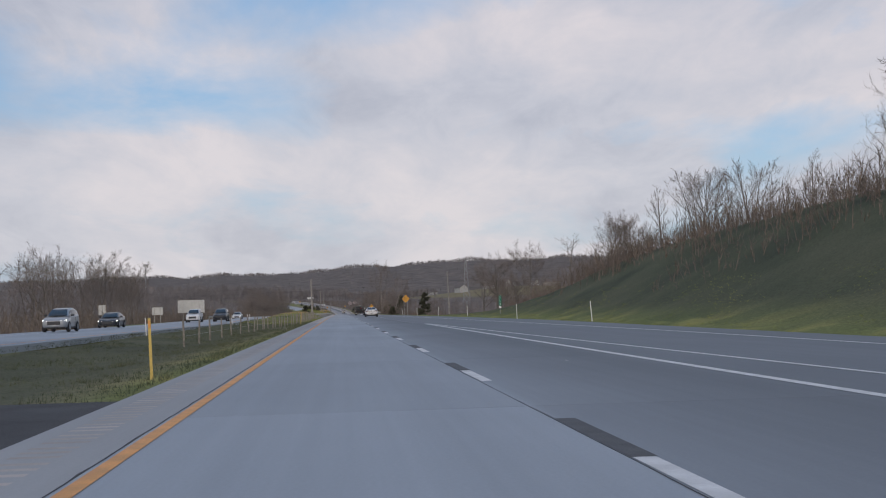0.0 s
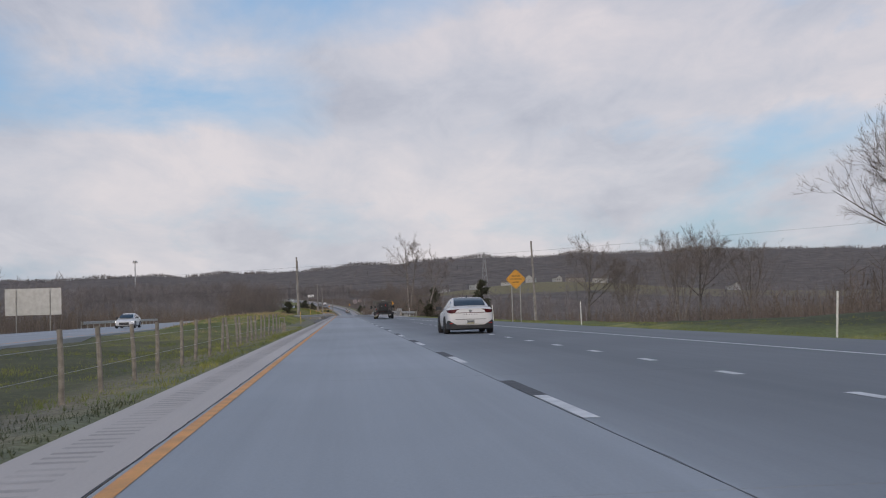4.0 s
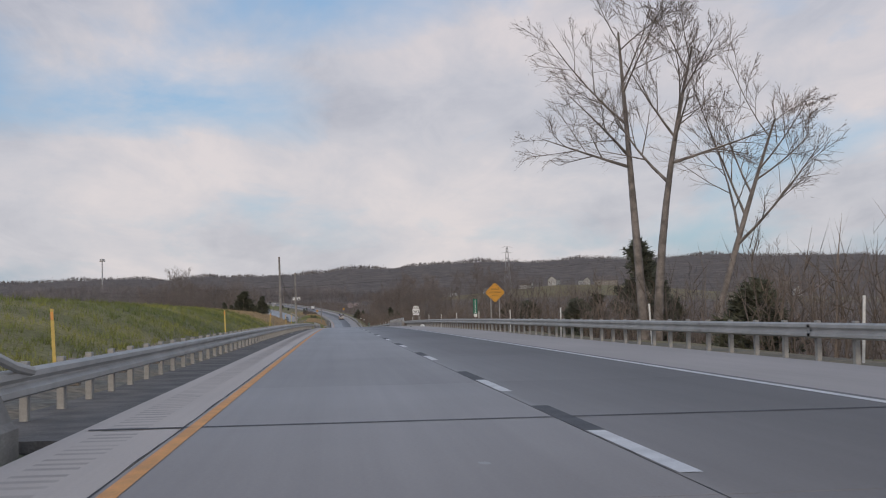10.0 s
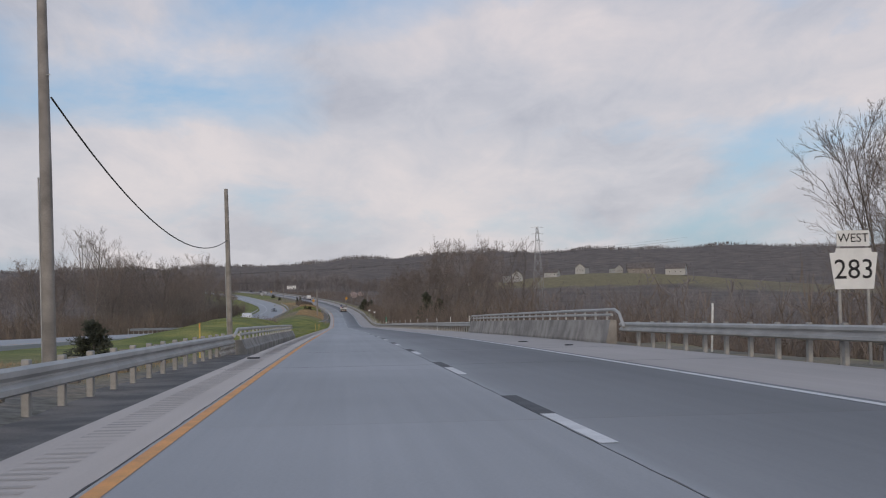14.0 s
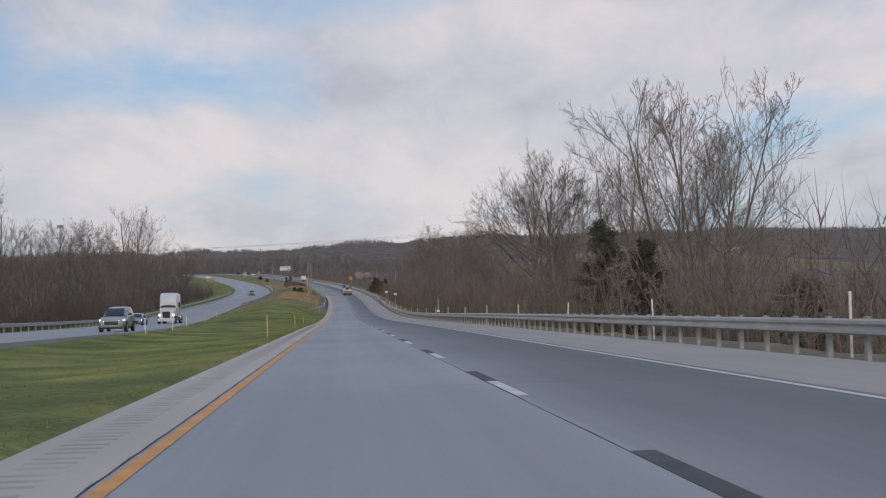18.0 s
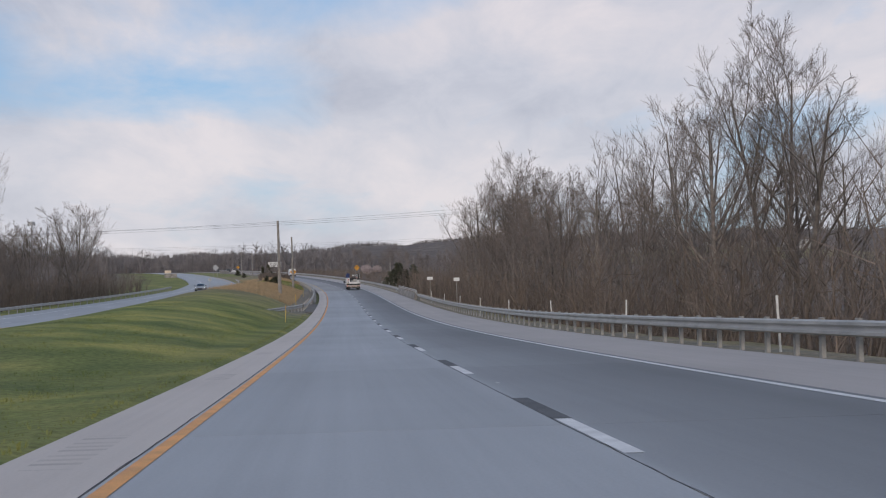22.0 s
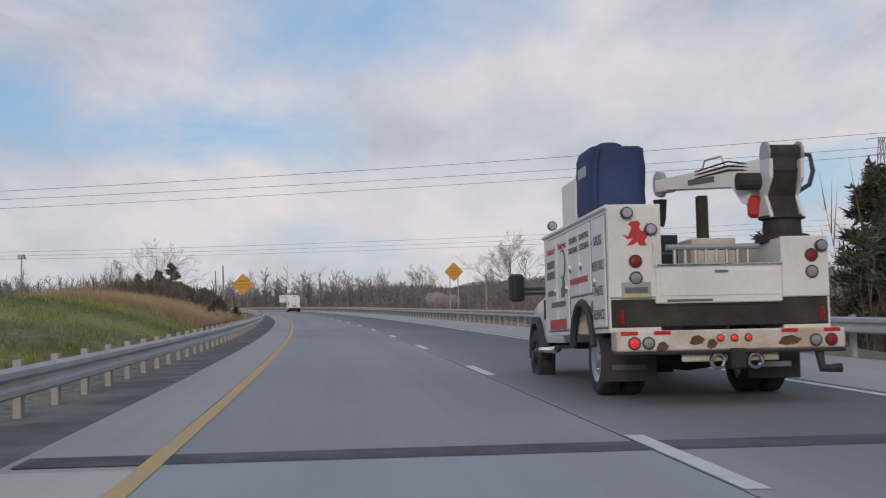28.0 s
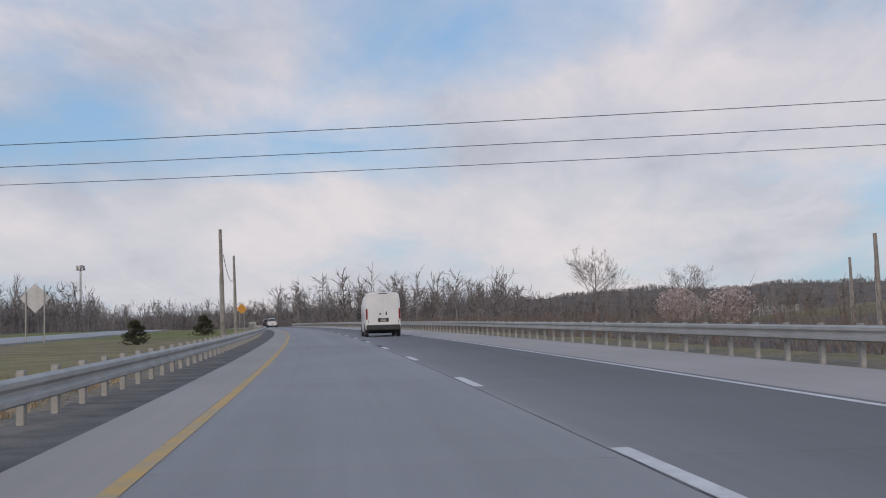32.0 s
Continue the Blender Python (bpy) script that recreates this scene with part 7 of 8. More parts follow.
    wrap = lambda x: float(np.interp(abs(x), [0.55, 0.70, 0.79, 0.85, 0.90, 0.925, 0.94], [-1.095, -1.075, -1.035, -0.97, -0.86, -0.72, -0.58]))
    skirt = [(-0.94, 0.36), (-0.925, 0.45), (-0.90, 0.52), (-0.85, 0.54), (-0.79, 0.50), (-0.70, 0.44), (-0.55, 0.345), (-0.2, 0.33), (0.2, 0.33), (0.55, 0.345), (0.70, 0.44), (0.79, 0.50), (0.85, 0.54), (0.90, 0.52), (0.925, 0.45), (0.94, 0.36)]
    part("rear_bumper", MB().grid([[(x * 0.97, wrap(x) + 0.12, 0.19), (x, wrap(x) + 0.01, 0.215), (x, wrap(x) - 0.004, (0.23 + z) / 2), (x, wrap(x) - 0.004, z), (x * 0.98, wrap(x) + 0.06, z + 0.012)] for x, z in skirt]), PLAST, t, "black lower bumper", smooth=True)
    part("boot_line", MB().box((0, -1.078, 0.575 + zt), (1.20, 0.01, 0.016), ch=0.003), PLAST, t)
    part("badge", MB().lathe([(0, 0.05), (-0.008, 0.045)], 16, m=Matrix.Translation((0, -1.078, 0.90 + zt)) @ Matrix.Scale(1.5, 4, (1, 0, 0)), axis="y"), CHROME, t)
    for k in range(6):
        part("letter_bar", MB().box((-0.25 + k * 0.1, -1.079, 0.765 + zt), (0.035, 0.006, 0.026), ch=0.002), GREYTXT, t)
    plate(t, 0, -1.085, 0.475 + zt * 0.5)
    part("grille", MB().box((0, 3.82, 0.44 + zt), (0.95, 0.03, 0.26), ch=0.05), PLAST, t)
    part("floor_pan", MB().box((0, 1.4, g + 0.0), (1.5, 4.4, 0.10)), FRAMEB, t)
    return t


def A(s, off, turn=0.0, dz=0.0):
    return stand(station(s), off, dz, turn)


sedan("white four-door sedan with dark multi-spoke wheels in the lane", WPAINT, A(190.4, 2.74))
sedan("white sport utility car far ahead on the pale road", WPAINT, A(1362, -1.9), False, hi=1.0, name="suv")
sedan("dark sport utility car far ahead on the pale road", DARKP, A(1384, -1.9), False, hi=1.0, name="suv")
sedan("small dark car far ahead on the bend", DARKP, A(1450, 1.8), True)
OC = "oncoming vehicles"
sedan("silver sport utility car with lit headlamps on the opposite lanes", SILVERP, A(98, -23.0, 180), False, hi=1.0, group=OC, lights=True, name="suv")
sedan("dark sedan with lit headlamps on the opposite lanes", DARKP, A(122, -23.5, 180), group=OC, lights=True)
sedan("white sport utility car on the opposite lanes", WPAINT, A(172, -21.5, 180), False, hi=1.0, group=OC, name="suv", wheels="dish")
sedan("dark sport utility car beside a white one on the opposite lanes", DARKP, A(177, -18.4, 180), False, hi=1.0, group=OC, name="suv", wheels="dish")
sedan("white car with lit headlamps on the opposite lanes", WPAINT, A(268, -23.5, 180), group=OC, lights=True, wheels="dish")
sedan("dark sport utility car with lit headlamp beside the grass median", SILVERP, A(722.5, -18.2, 180), False, hi=1.0, group=OC, lights=True, name="suv")
sedan("silver sedan with lit headlamps beside a truck tractor", SILVERP, A(784, -26.6, 180), group=OC, lights=True)
sedan("grey car climbing away on the opposite lanes", SILVERP, A(1010, -26.0, 180), group=OC, lights=True)


def van(label, m):
    t = thing("van", label, "van", m)
    sec = lambda y, hw, zb, zt: [(0, zb), (hw * 0.95, zb), (hw, zb + 0.1), (hw, 1.2), (hw * 0.97, zt - 0.35), (hw * 0.90, zt - 0.08), (hw * 0.78, zt), (0, zt + 0.03)]
    part("body", loft([(-1.05, 0.97, 0.42, 2.44), (-0.98, 1.01, 0.38, 2.5), (1.5, 1.02, 0.36, 2.5), (3.2, 1.02, 0.36, 2.48), (3.6, 1.0, 0.36, 2.30), (4.3, 0.97, 0.36, 1.55), (4.75, 0.90, 0.38, 1.1), (4.85, 0.78, 0.42, 0.85)], sec), WPAINT, t, smooth=True)
    for sx in (-1, 1):
        part("rear_door", MB().box((sx * 0.435, -1.065, 1.38), (0.845, 0.03, 1.72), ch=0.03), WPAINT, t)
        part("tail_lamp", MB().box((sx * 0.945, -1.05, 1.28), (0.10, 0.05, 0.62), ch=0.02), REDL, t)
        part("hinge", MB().box((sx * 0.87, -1.085, 0.85), (0.03, 0.03, 0.14)), PLAST, t)
        part("door_mirror", MB().box((sx * 1.17, 3.45, 1.35), (0.2, 0.12, 0.38), ch=0.04), PLAST, t)
        for y in (0, 3.45):
            arch(t, sx * 1.016, y, 0.40)
            wheel(t, sx * 0.93, y, 0.345, 0.22, "dish")
    part("rear_bumper", MB().box((0, -1.08, 0.50), (1.96, 0.12, 0.30), ch=0.05), PLAST, t)
    part("plate_recess", MB().box((0.0, -1.085, 0.93), (0.62, 0.02, 0.22)), PLAST, t)
    plate(t, 0, -1.10, 0.93)
    part("badge", MB().box((-0.18, -1.085, 1.28), (0.09, 0.012, 0.11)), PLAST, t)
    part("door_handle", MB().box((0.18, -1.09, 1.30), (0.07, 0.03, 0.20)), PLAST, t)
    part("brake_lamp", MB().box((0, -1.06, 2.46), (0.5, 0.06, 0.05)), PLAST, t)
    part("underbody", MB().box((0, 1.8, 0.36), (1.7, 5.2, 0.14)), FRAMEB, t)


van("tall white panel van with black bumper seen from behind", A(1186.2, 1.75))


# ---------------------------------------------------------------- pick-up cab shared by the two trucks
def truck_cab(t, y0, front_axle, paint, hw=0.96, lift=0.0, arch_m=None):
    """Conventional cab and bonnet; y0 is the back of the cab."""
    z = lift
    yb = front_axle + 0.95
    cs = lambda y, w, zb, zt: [(0, zb), (w * 0.97, zb), (w, zb + 0.1), (w, zb + 0.5 * (zt - zb)), (w * 0.975, zt - 0.06), (w * 0.9, zt), (0, zt + 0.03)]
    part("cab_body", loft([(y0, hw * 0.99, 0.52 + z, 1.22 + z), (y0 + 0.5, hw, 0.52 + z, 1.22 + z), (y0 + 1.45, hw, 0.52 + z, 1.22 + z), (front_axle - 0.35, hw, 0.60 + z, 1.24 + z), (front_axle + 0.2, hw * 0.99, 0.66 + z, 1.20 + z), (yb - 0.15, hw * 0.96, 0.55 + z, 1.12 + z), (yb, hw * 0.90, 0.55 + z, 1.02 + z)], cs), paint, t, smooth=True)
    roof = [(y0, hw * 0.95, 1.20 + z, 0.76, 1.86 + z), (y0 + 0.1, hw * 0.96, 1.20 + z, 0.77, 1.90 + z), (y0 + 0.7, hw * 0.97, 1.20 + z, 0.77, 1.92 + z), (y0 + 1.0, hw * 0.97, 1.20 + z, 0.78, 1.84 + z), (y0 + 1.35, hw * 0.96, 1.20 + z, 0.84, 1.52 + z), (y0 + 1.62, hw * 0.94, 1.20 + z, 0.91, 1.24 + z)]
    part("cab_roof", MB().grid(cabin_rows(roof)), paint, t, smooth=True)
    part("rear_window", panel_between((-0.62, y0 - 0.012, 1.30 + z), (0.62, y0 - 0.012, 1.30 + z), (0.58, y0 - 0.012, 1.78 + z), (-0.58, y0 - 0.012, 1.78 + z), (0, -0.01, 0)), GLASSD, t)
    part("windscreen", panel_between((-0.80, y0 + 1.60, 1.27 + z), (0.80, y0 + 1.60, 1.27 + z), (0.70, y0 + 1.02, 1.84 + z), (-0.70, y0 + 1.02, 1.84 + z), (0, 0.03, 0.03)), GLASSD, t)
    for s in (-1, 1):
        win = [[(s * (hw * 0.955 + 0.014), y0 + 0.14, 1.27 + z), (s * (0.80 + 0.03), y0 + 0.16, 1.80 + z)], [(s * (hw * 0.965 + 0.014), y0 + 0.80, 1.26 + z), (s * (0.80 + 0.03), y0 + 0.78, 1.81 + z)], [(s * (hw * 0.96 + 0.014), y0 + 1.15, 1.25 + z), (s * (0.83 + 0.03), y0 + 1.06, 1.70 + z)], [(s * (hw * 0.955 + 0.014), y0 + 1.46, 1.25 + z), (s * (0.93 + 0.012), y0 + 1.46, 1.34 + z)]]
        part("side_window", MB().grid(win), GLASSL, t)
        part("window_frame", MB().tube([win[0][0], win[0][1], win[1][1], win[2][1], win[3][1]], 0.022, 5), PLAST, t)
        arm = part("door_mirror", MB().box((s * (hw + 0.42), y0 + 1.42, 1.36 + z), (0.24, 0.12, 0.42), ch=0.05), PLAST, t, "large black towing mirror")
        part("mirror_glass", MB().box((s * (hw + 0.42), y0 + 1.355, 1.36 + z), (0.19, 0.012, 0.36), ch=0.03), GLASSD, arm)
        for dz in (1.27, 1.34):
            part("mirror_arm", MB().tube([(s * (hw - 0.02), y0 + 1.42, dz + z), (s * (hw + 0.35), y0 + 1.42, dz + z)], 0.026, 7), PLAST, arm)
        part("door_handle", MB().box((s * (hw + 0.012), y0 + 0.22, 1.10 + z), (0.03, 0.18, 0.05), ch=0.012), PLAST, t)
        part("door_line", MB().tube([(s * (hw + 0.002), y0 + 1.5, 0.60 + z), (s * (hw * 0.985 + 0.004), y0 + 1.52, 1.18 + z)], 0.006, 4), PLAST, t)
        part("step_bar", MB().tube([(s * (hw + 0.06), y0 + 0.05, 0.44 + z), (s * (hw + 0.08), y0 + 0.2, 0.42 + z), (s * (hw + 0.08), y0 + 1.3, 0.42 + z), (s * (hw + 0.02), y0 + 1.5, 0.46 + z)], 0.055, 8), CHROME if arch_m is None else PLAST, t, smooth=True)
        pts = [(front_axle + 0.56 * math.cos(a), 0.42 + z * 0.5 + 0.56 * math.sin(a)) for a in np.linspace(-0.15, math.pi + 0.15, 18)] + [(front_axle + 0.46 * math.cos(a), 0.42 + z * 0.5 + 0.46 * math.sin(a)) for a in np.linspace(math.pi + 0.15, -0.15, 18)]
        part("fender_flare", MB().prism(pts, "x", s * (hw - 0.06), s * (hw + 0.075)), arch_m or PLAST, t)
        arch(t, s * (hw - 0.002), front_axle, 0.47, t=0.008)
        part("fender_vent", MB().box((s * (hw + 0.006), front_axle - 0.62, 1.02 + z), (0.02, 0.09, 0.30), ch=0.015), PLAST, t)
        part("head_lamp", MB().box((s * 0.72, yb - 0.03, 0.95 + z), (0.30, 0.1, 0.26), ch=0.03), CLEARL, t)
    part("front_bumper", MB().box((0, yb + 0.05, 0.55 + z), (2 * hw, 0.18, 0.26), ch=0.06), CHROME, t)
    part("grille", MB().box((0, yb + 0.0, 0.88 + z), (1.05, 0.06, 0.36), ch=0.04), PLAST, t)


# ---------------------------------------------------------------- service truck
def service_truck(m):
    t = thing("service_truck", "white service truck with tool boxes and folded crane", "truck", m)
    FA = 4.70
    truck_cab(t, 2.72, FA, WPAINT, 0.98, 0.10)
    for x in (-0.36, 0.36):
        part("chassis_rail", MB().box((x, 1.7, 0.62), (0.09, 6.4, 0.20)), FRAMEB, t)
    for s in (-1, 1):
        wheel(t, s * 0.93, FA, 0.415, 0.26, "truck", DARKW)
        for x in (0.98, 0.70):
            wheel(t, s * x, 0, 0.415, 0.24, "dish", STEELW)
        part("mud_flap", MB().box((s * 0.84, -0.62, 0.42), (0.62, 0.02, 0.50), ch=0.005), PLAST, t)
        part("flap_bar", MB().box((s * 0.84, -0.635, 0.33), (0.40, 0.006, 0.06), ch=0.002), RUST if s > 0 else GREYTXT, t)
        part("axle_hub", MB().tube([(s * 0.3, 0, 0.415), (s * 0.6, 0, 0.415)], 0.11, 10), FRAMEB, t)
    part("axle", MB().tube([(-0.7, 0, 0.415), (0, 0, 0.40), (0.7, 0, 0.415)], [0.07, 0.14, 0.07], 10), FRAMEB, t)
    # tall boxes beside the street, lower ones on the kerb side
    L, x0, x1 = -1.24, -1.22, -0.66
    part("left_compartment", MB().prism([(-1.38, 0.72), (-0.62, 0.72), (-0.56, 0.86), (-0.4, 1.03), (0, 1.10), (0.4, 1.03), (0.56, 0.86), (0.62, 0.72), (2.62, 0.72), (2.62, 2.05), (-1.38, 2.05)], "x", x0, x1), BODYW, t, "white tall tool compartment")
    part("wheel_well", MB().prism([(-0.55, 0.45), (-0.52, 0.82), (-0.36, 0.99), (0, 1.06), (0.36, 0.99), (0.52, 0.82), (0.55, 0.45)], "x", -0.74, x1), PLAST, t)
    part("wheel_flare", MB().tube([(x0 - 0.02, 0.60 * math.cos(a), 0.52 + 0.57 * math.sin(a)) for a in np.linspace(0.1, math.pi - 0.1, 14)], 0.045, 6), PLAST, t, smooth=True)
    part("top_lid", MB().box(((x0 + x1) / 2, 0.62, 2.075), (0.62, 4.06, 0.05), ch=0.015), BODYW, t)
    part("right_compartment", MB().prism([(-1.38, 0.72), (-0.62, 0.72), (-0.4, 1.03), (0, 1.10), (0.4, 1.03), (0.62, 0.72), (2.62, 0.72), (2.62, 1.72), (-1.38, 1.72)], "x", 0.70, 1.22), BODYW, t, "white lower tool compartment")
    # doors on the street side
    for y, w, zb, zt in ((-0.98, 0.66, 0.78, 2.0), (0.42, 0.62, 1.18, 2.0), (-0.24, 0.62, 1.18, 2.0), (1.16, 0.72, 0.78, 2.0), (1.98, 0.76, 0.78, 2.0)):
        d = part("door", MB().box((x0 - 0.008, y, (zb + zt) / 2), (0.03, w, zt - zb), ch=0.01), BODYW, t)
        part("gap", MB().box((x0 - 0.001, y, (zb + zt) / 2), (0.012, w + 0.03, zt - zb + 0.03), ch=0.004), GREYTXT, d)
        part("latch", MB().lathe([(0, 0.055), (0.02, 0.05), (0.025, 0.02)], 12, m=Matrix.Translation((x0 - 0.02, y + (0.2 if y < 1 else -0.26), zb + (zt - zb) * 0.42)) @ Matrix.Rotation(math.pi, 4, "Z")), CHROME, d)

    def side_text(txt, size, y, z, m_):
        part("lettering", lettering(txt, size, 0.0015, m_), m_, t, m=Matrix.Translation((x0 - 0.028, y, z)) @ Matrix(((0, 0, -1, 0), (-1, 0, 0, 0), (0, 1, 0, 0), (0, 0, 0, 1))))

    for txt, z in (("SALES", 1.74), ("RENTALS", 1.46), ("PARTS", 1.18), ("SERVICE", 0.92)):
        side_text(txt, 0.155, -0.99, z, GREYTXT)
        part("bullet", MB().lathe([(0, 0.02), (0.006, 0.018)], 8, m=Matrix.Translation((x0 - 0.03, -0.70, z)) @ Matrix.Rotation(math.pi, 4, "Z")), GREYTXT, t)
    side_text("CONVEYING", 0.105, -0.24, 1.86, GREYTXT)
    side_text("SCREENING", 0.105, -0.24, 1.74, GREYTXT)
    side_text("CRUSHING", 0.105, 0.42, 1.86, GREYTXT)
    side_text("SHREDDING", 0.105, 0.42, 1.74, GREYTXT)
    side_text("Dealer for:", 0.13, 1.16, 1.86, REDTXT)
    side_text("Authorized", 0.13, 1.98, 1.84, REDTXT)
    bar = lambda y, z, w, h, m_: part("bar", MB().box((x0 - 0.026, y, z), (0.008, w, h), ch=0.002), m_, t)
    bar(0.12, 1.36, 1.05, 0.07, REDTXT)
    bar(1.55, 0.86, 1.15, 0.13, REDTXT)
    bar(1.50, 1.12, 1.0, 0.07, GREYTXT)
    bar(2.0, 1.66, 0.55, 0.10, GREYTXT)
    bar(2.0, 1.52, 0.55, 0.10, GREYTXT)
    bar(2.0, 1.28, 0.5, 0.07, GREYTXT)
    part("emblem", MB().lathe([(0, 0.20), (0.006, 0.19)], 20, m=Matrix.Translation((x0 - 0.026, 1.14, 1.62)) @ Matrix.Rotation(math.pi, 4, "Z")), GREYTXT, t)
    part("emblem_face", MB().lathe([(0, 0.165), (0.004, 0.16)], 20, m=Matrix.Translation((x0 - 0.034, 1.14, 1.62)) @ Matrix.Rotation(math.pi, 4, "Z")), BODYW, t)
    part("emblem", MB().prism([(1.25, 1.20), (1.05, 1.20), (1.0, 1.34), (1.08, 1.48), (1.16, 1.46), (1.18, 1.34), (1.28, 1.32)], "x", x0 - 0.024, x0 - 0.030), GREYTXT, t)
    part("logo_shape", MB().box((-0.985, 3.12, 1.18), (0.008, 0.7, 0.16), ch=0.002), REDTXT, t)
    part("bar", MB().box((-0.985, 3.12, 0.98), (0.008, 0.7, 0.06), ch=0.002), REDTXT, t)
    part("bar", MB().box((-0.985, 3.12, 0.85), (0.008, 0.55, 0.05), ch=0.002), GREYTXT, t)
    part("fuel_door", MB().lathe([(0, 0.075), (0.02, 0.07), (0.022, 0.03)], 14, m=Matrix.Translation((x0 - 0.004, -0.60, 1.02)) @ Matrix.Rotation(math.pi, 4, "Z")), GREYTXT, t)
    # rear faces
    yr = -1.40
    part("left_rear_panel", MB().box((-0.93, yr, 1.58), (0.585, 0.04, 0.98), ch=0.012), BODYW, t, "cream-lit white rear panel")
    part("right_rear_panel", MB().box((0.95, yr, 1.40), (0.53, 0.04, 0.66), ch=0.012), BODYW, t)
    part("lower_skirt", MB().box((0, yr + 0.05, 0.92), (2.40, 0.08, 0.30), ch=0.01), FRAMEB, t, "black rear skirt")
    part("painted_emblem", MB().prism([(-1.06, 1.77), (-1.00, 1.75), (-0.98, 1.80), (-0.96, 1.85), (-1.00, 1.88), (-0.97, 1.91), (-0.90, 1.92), (-0.86, 1.89), (-0.88, 1.84), (-0.84, 1.80), (-0.81, 1.84), (-0.79, 1.90), (-0.77, 1.83), (-0.79, 1.76), (-0.82, 1.70), (-0.80, 1.65), (-0.88, 1.65), (-0.90, 1.69), (-0.95, 1.66), (-1.02, 1.65), (-0.97, 1.70), (-0.95, 1.73), (-1.01, 1.72)], "y", yr - 0.022, yr - 0.028), REDTXT, t)
    for x, z, m_ in ((-0.93, 1.48, REDL), (-0.93, 1.30, CLEARL), (1.02, 1.52, REDL), (1.02, 1.34, CLEARL)):
        lamp(t, x, yr - 0.02, z, 0.062, m_)
    plate(t, -0.93, yr - 0.03, 1.17, 0.32, 0.17)
    gatem = part("tailgate", MB().box((-0.02, yr - 0.01, 1.22), (1.40, 0.06, 0.40), ch=0.012), BODYW, t)
    part("inset", MB().box((-0.02, yr - 0.045, 1.235), (1.30, 0.012, 0.27), ch=0.004), BODYW, gatem)
    part("gate_latch", MB().box((-0.0, yr - 0.055, 1.36), (0.16, 0.02, 0.035)), CHROME, gatem)
    part("gate_cap", MB().box((-0.02, yr + 0.01, 1.43), (1.42, 0.12, 0.03), ch=0.006), CHROME, gatem)
    part("bar", MB().box((-0.35, yr - 0.045, 1.05), (0.5, 0.006, 0.025), ch=0.002), GREYTXT, gatem)
    # bumper
    bp = part("bumper", MB().box((0, -1.60, 0.62), (2.46, 0.30, 0.22), ch=0.02), RUST, t, "white bumper with rust blisters")
    part("bumper_lip", MB().box((0, -1.62, 0.495), (2.44, 0.32, 0.04)), FRAMEB, t)
    for x, y_, w in ((-0.38, 0.62, 0.17), (-0.22, 0.58, 0.12), (-0.75, 0.56, 0.14), (0.62, 0.60, 0.26)):
        part("rust_patch", MB().prism([(x - w / 2, y_ - 0.03), (x - w * 0.2, y_ - 0.05), (x + w * 0.3, y_ - 0.035), (x + w / 2, y_ + 0.01), (x + w * 0.1, y_ + 0.055), (x - w * 0.3, y_ + 0.04)], "y", -1.752, -1.757), mat("bare_rust", (0.13, 0.075, 0.045), 0.9, 0, 0.3, 8, 40), bp)
    for x, m_ in ((-1.05, REDGLOW), (-0.90, CLEARL), (0.90, CLEARL), (1.07, REDL)):
        lamp(t, x, -1.752, 0.60, 0.058, m_)
    for x in (-0.13, 0.02, 0.17):
        lamp(t, x, -1.752, 0.64, 0.035, REDGLOW)
    for x in (-1.10, -0.75, 0.62, 1.08):
        part("reflector", MB().box((x, -1.754, 0.705), (0.18, 0.008, 0.04), ch=0.002), REDREF, bp)
    for x in (-1.10, 1.10):
        part("side_marker", MB().box((x, -1.46, 0.88), (0.055, 0.02, 0.16)), REDL, t)
    part("hitch", MB().box((0.04, -1.70, 0.42), (0.16, 0.30, 0.22), ch=0.02), FRAMEB, t)
    part("hitch_plate", MB().box((0.0, -1.66, 0.45), (1.05, 0.03, 0.11)), RUST, t)
    for x in (-0.16, 0.24):
        part("shackle", MB().tube([(x + 0.075 * math.cos(a), -1.74, 0.40 + 0.075 * math.sin(a)) for a in np.linspace(0, 2 * math.pi, 13)], 0.022, 6), CHROME, t)
    part("bumper_vise", MB().tube([(0.95, -1.70, 0.48), (0.95, -1.78, 0.30), (1.15, -1.80, 0.30)], 0.05, 7), FRAMEB, t)
    # load bed
    part("bed_floor", MB().box((0.0, 0.6, 1.02), (1.36, 4.0, 0.06)), FRAMEB, t)
    part("head_board", MB().box((0, 2.62, 1.55), (1.36, 0.05, 1.1)), FRAMEB, t)
    part("inner_box", MB().box((-0.25, 1.4, 1.38), (0.75, 1.3, 0.7), ch=0.03), DARKP, t)
    part("cream_box", MB().box((0.35, 0.2, 1.66), (0.55, 0.6, 0.34), ch=0.02), RUST, t)
    part("ladder", MB().tube([(-0.45, -0.9, 1.66), (0.62, -0.9, 1.66)], 0.035, 8), SIGNBACK, t)
    for i in range(8):
        part("rack_bar", MB().tube([(-0.35 + i * 0.12, -0.9, 1.06), (-0.35 + i * 0.12, -0.9, 1.64)], 0.022, 6), SIGNBACK, t)
    # things on the boxes
    rr = random.Random(4)
    rows = []
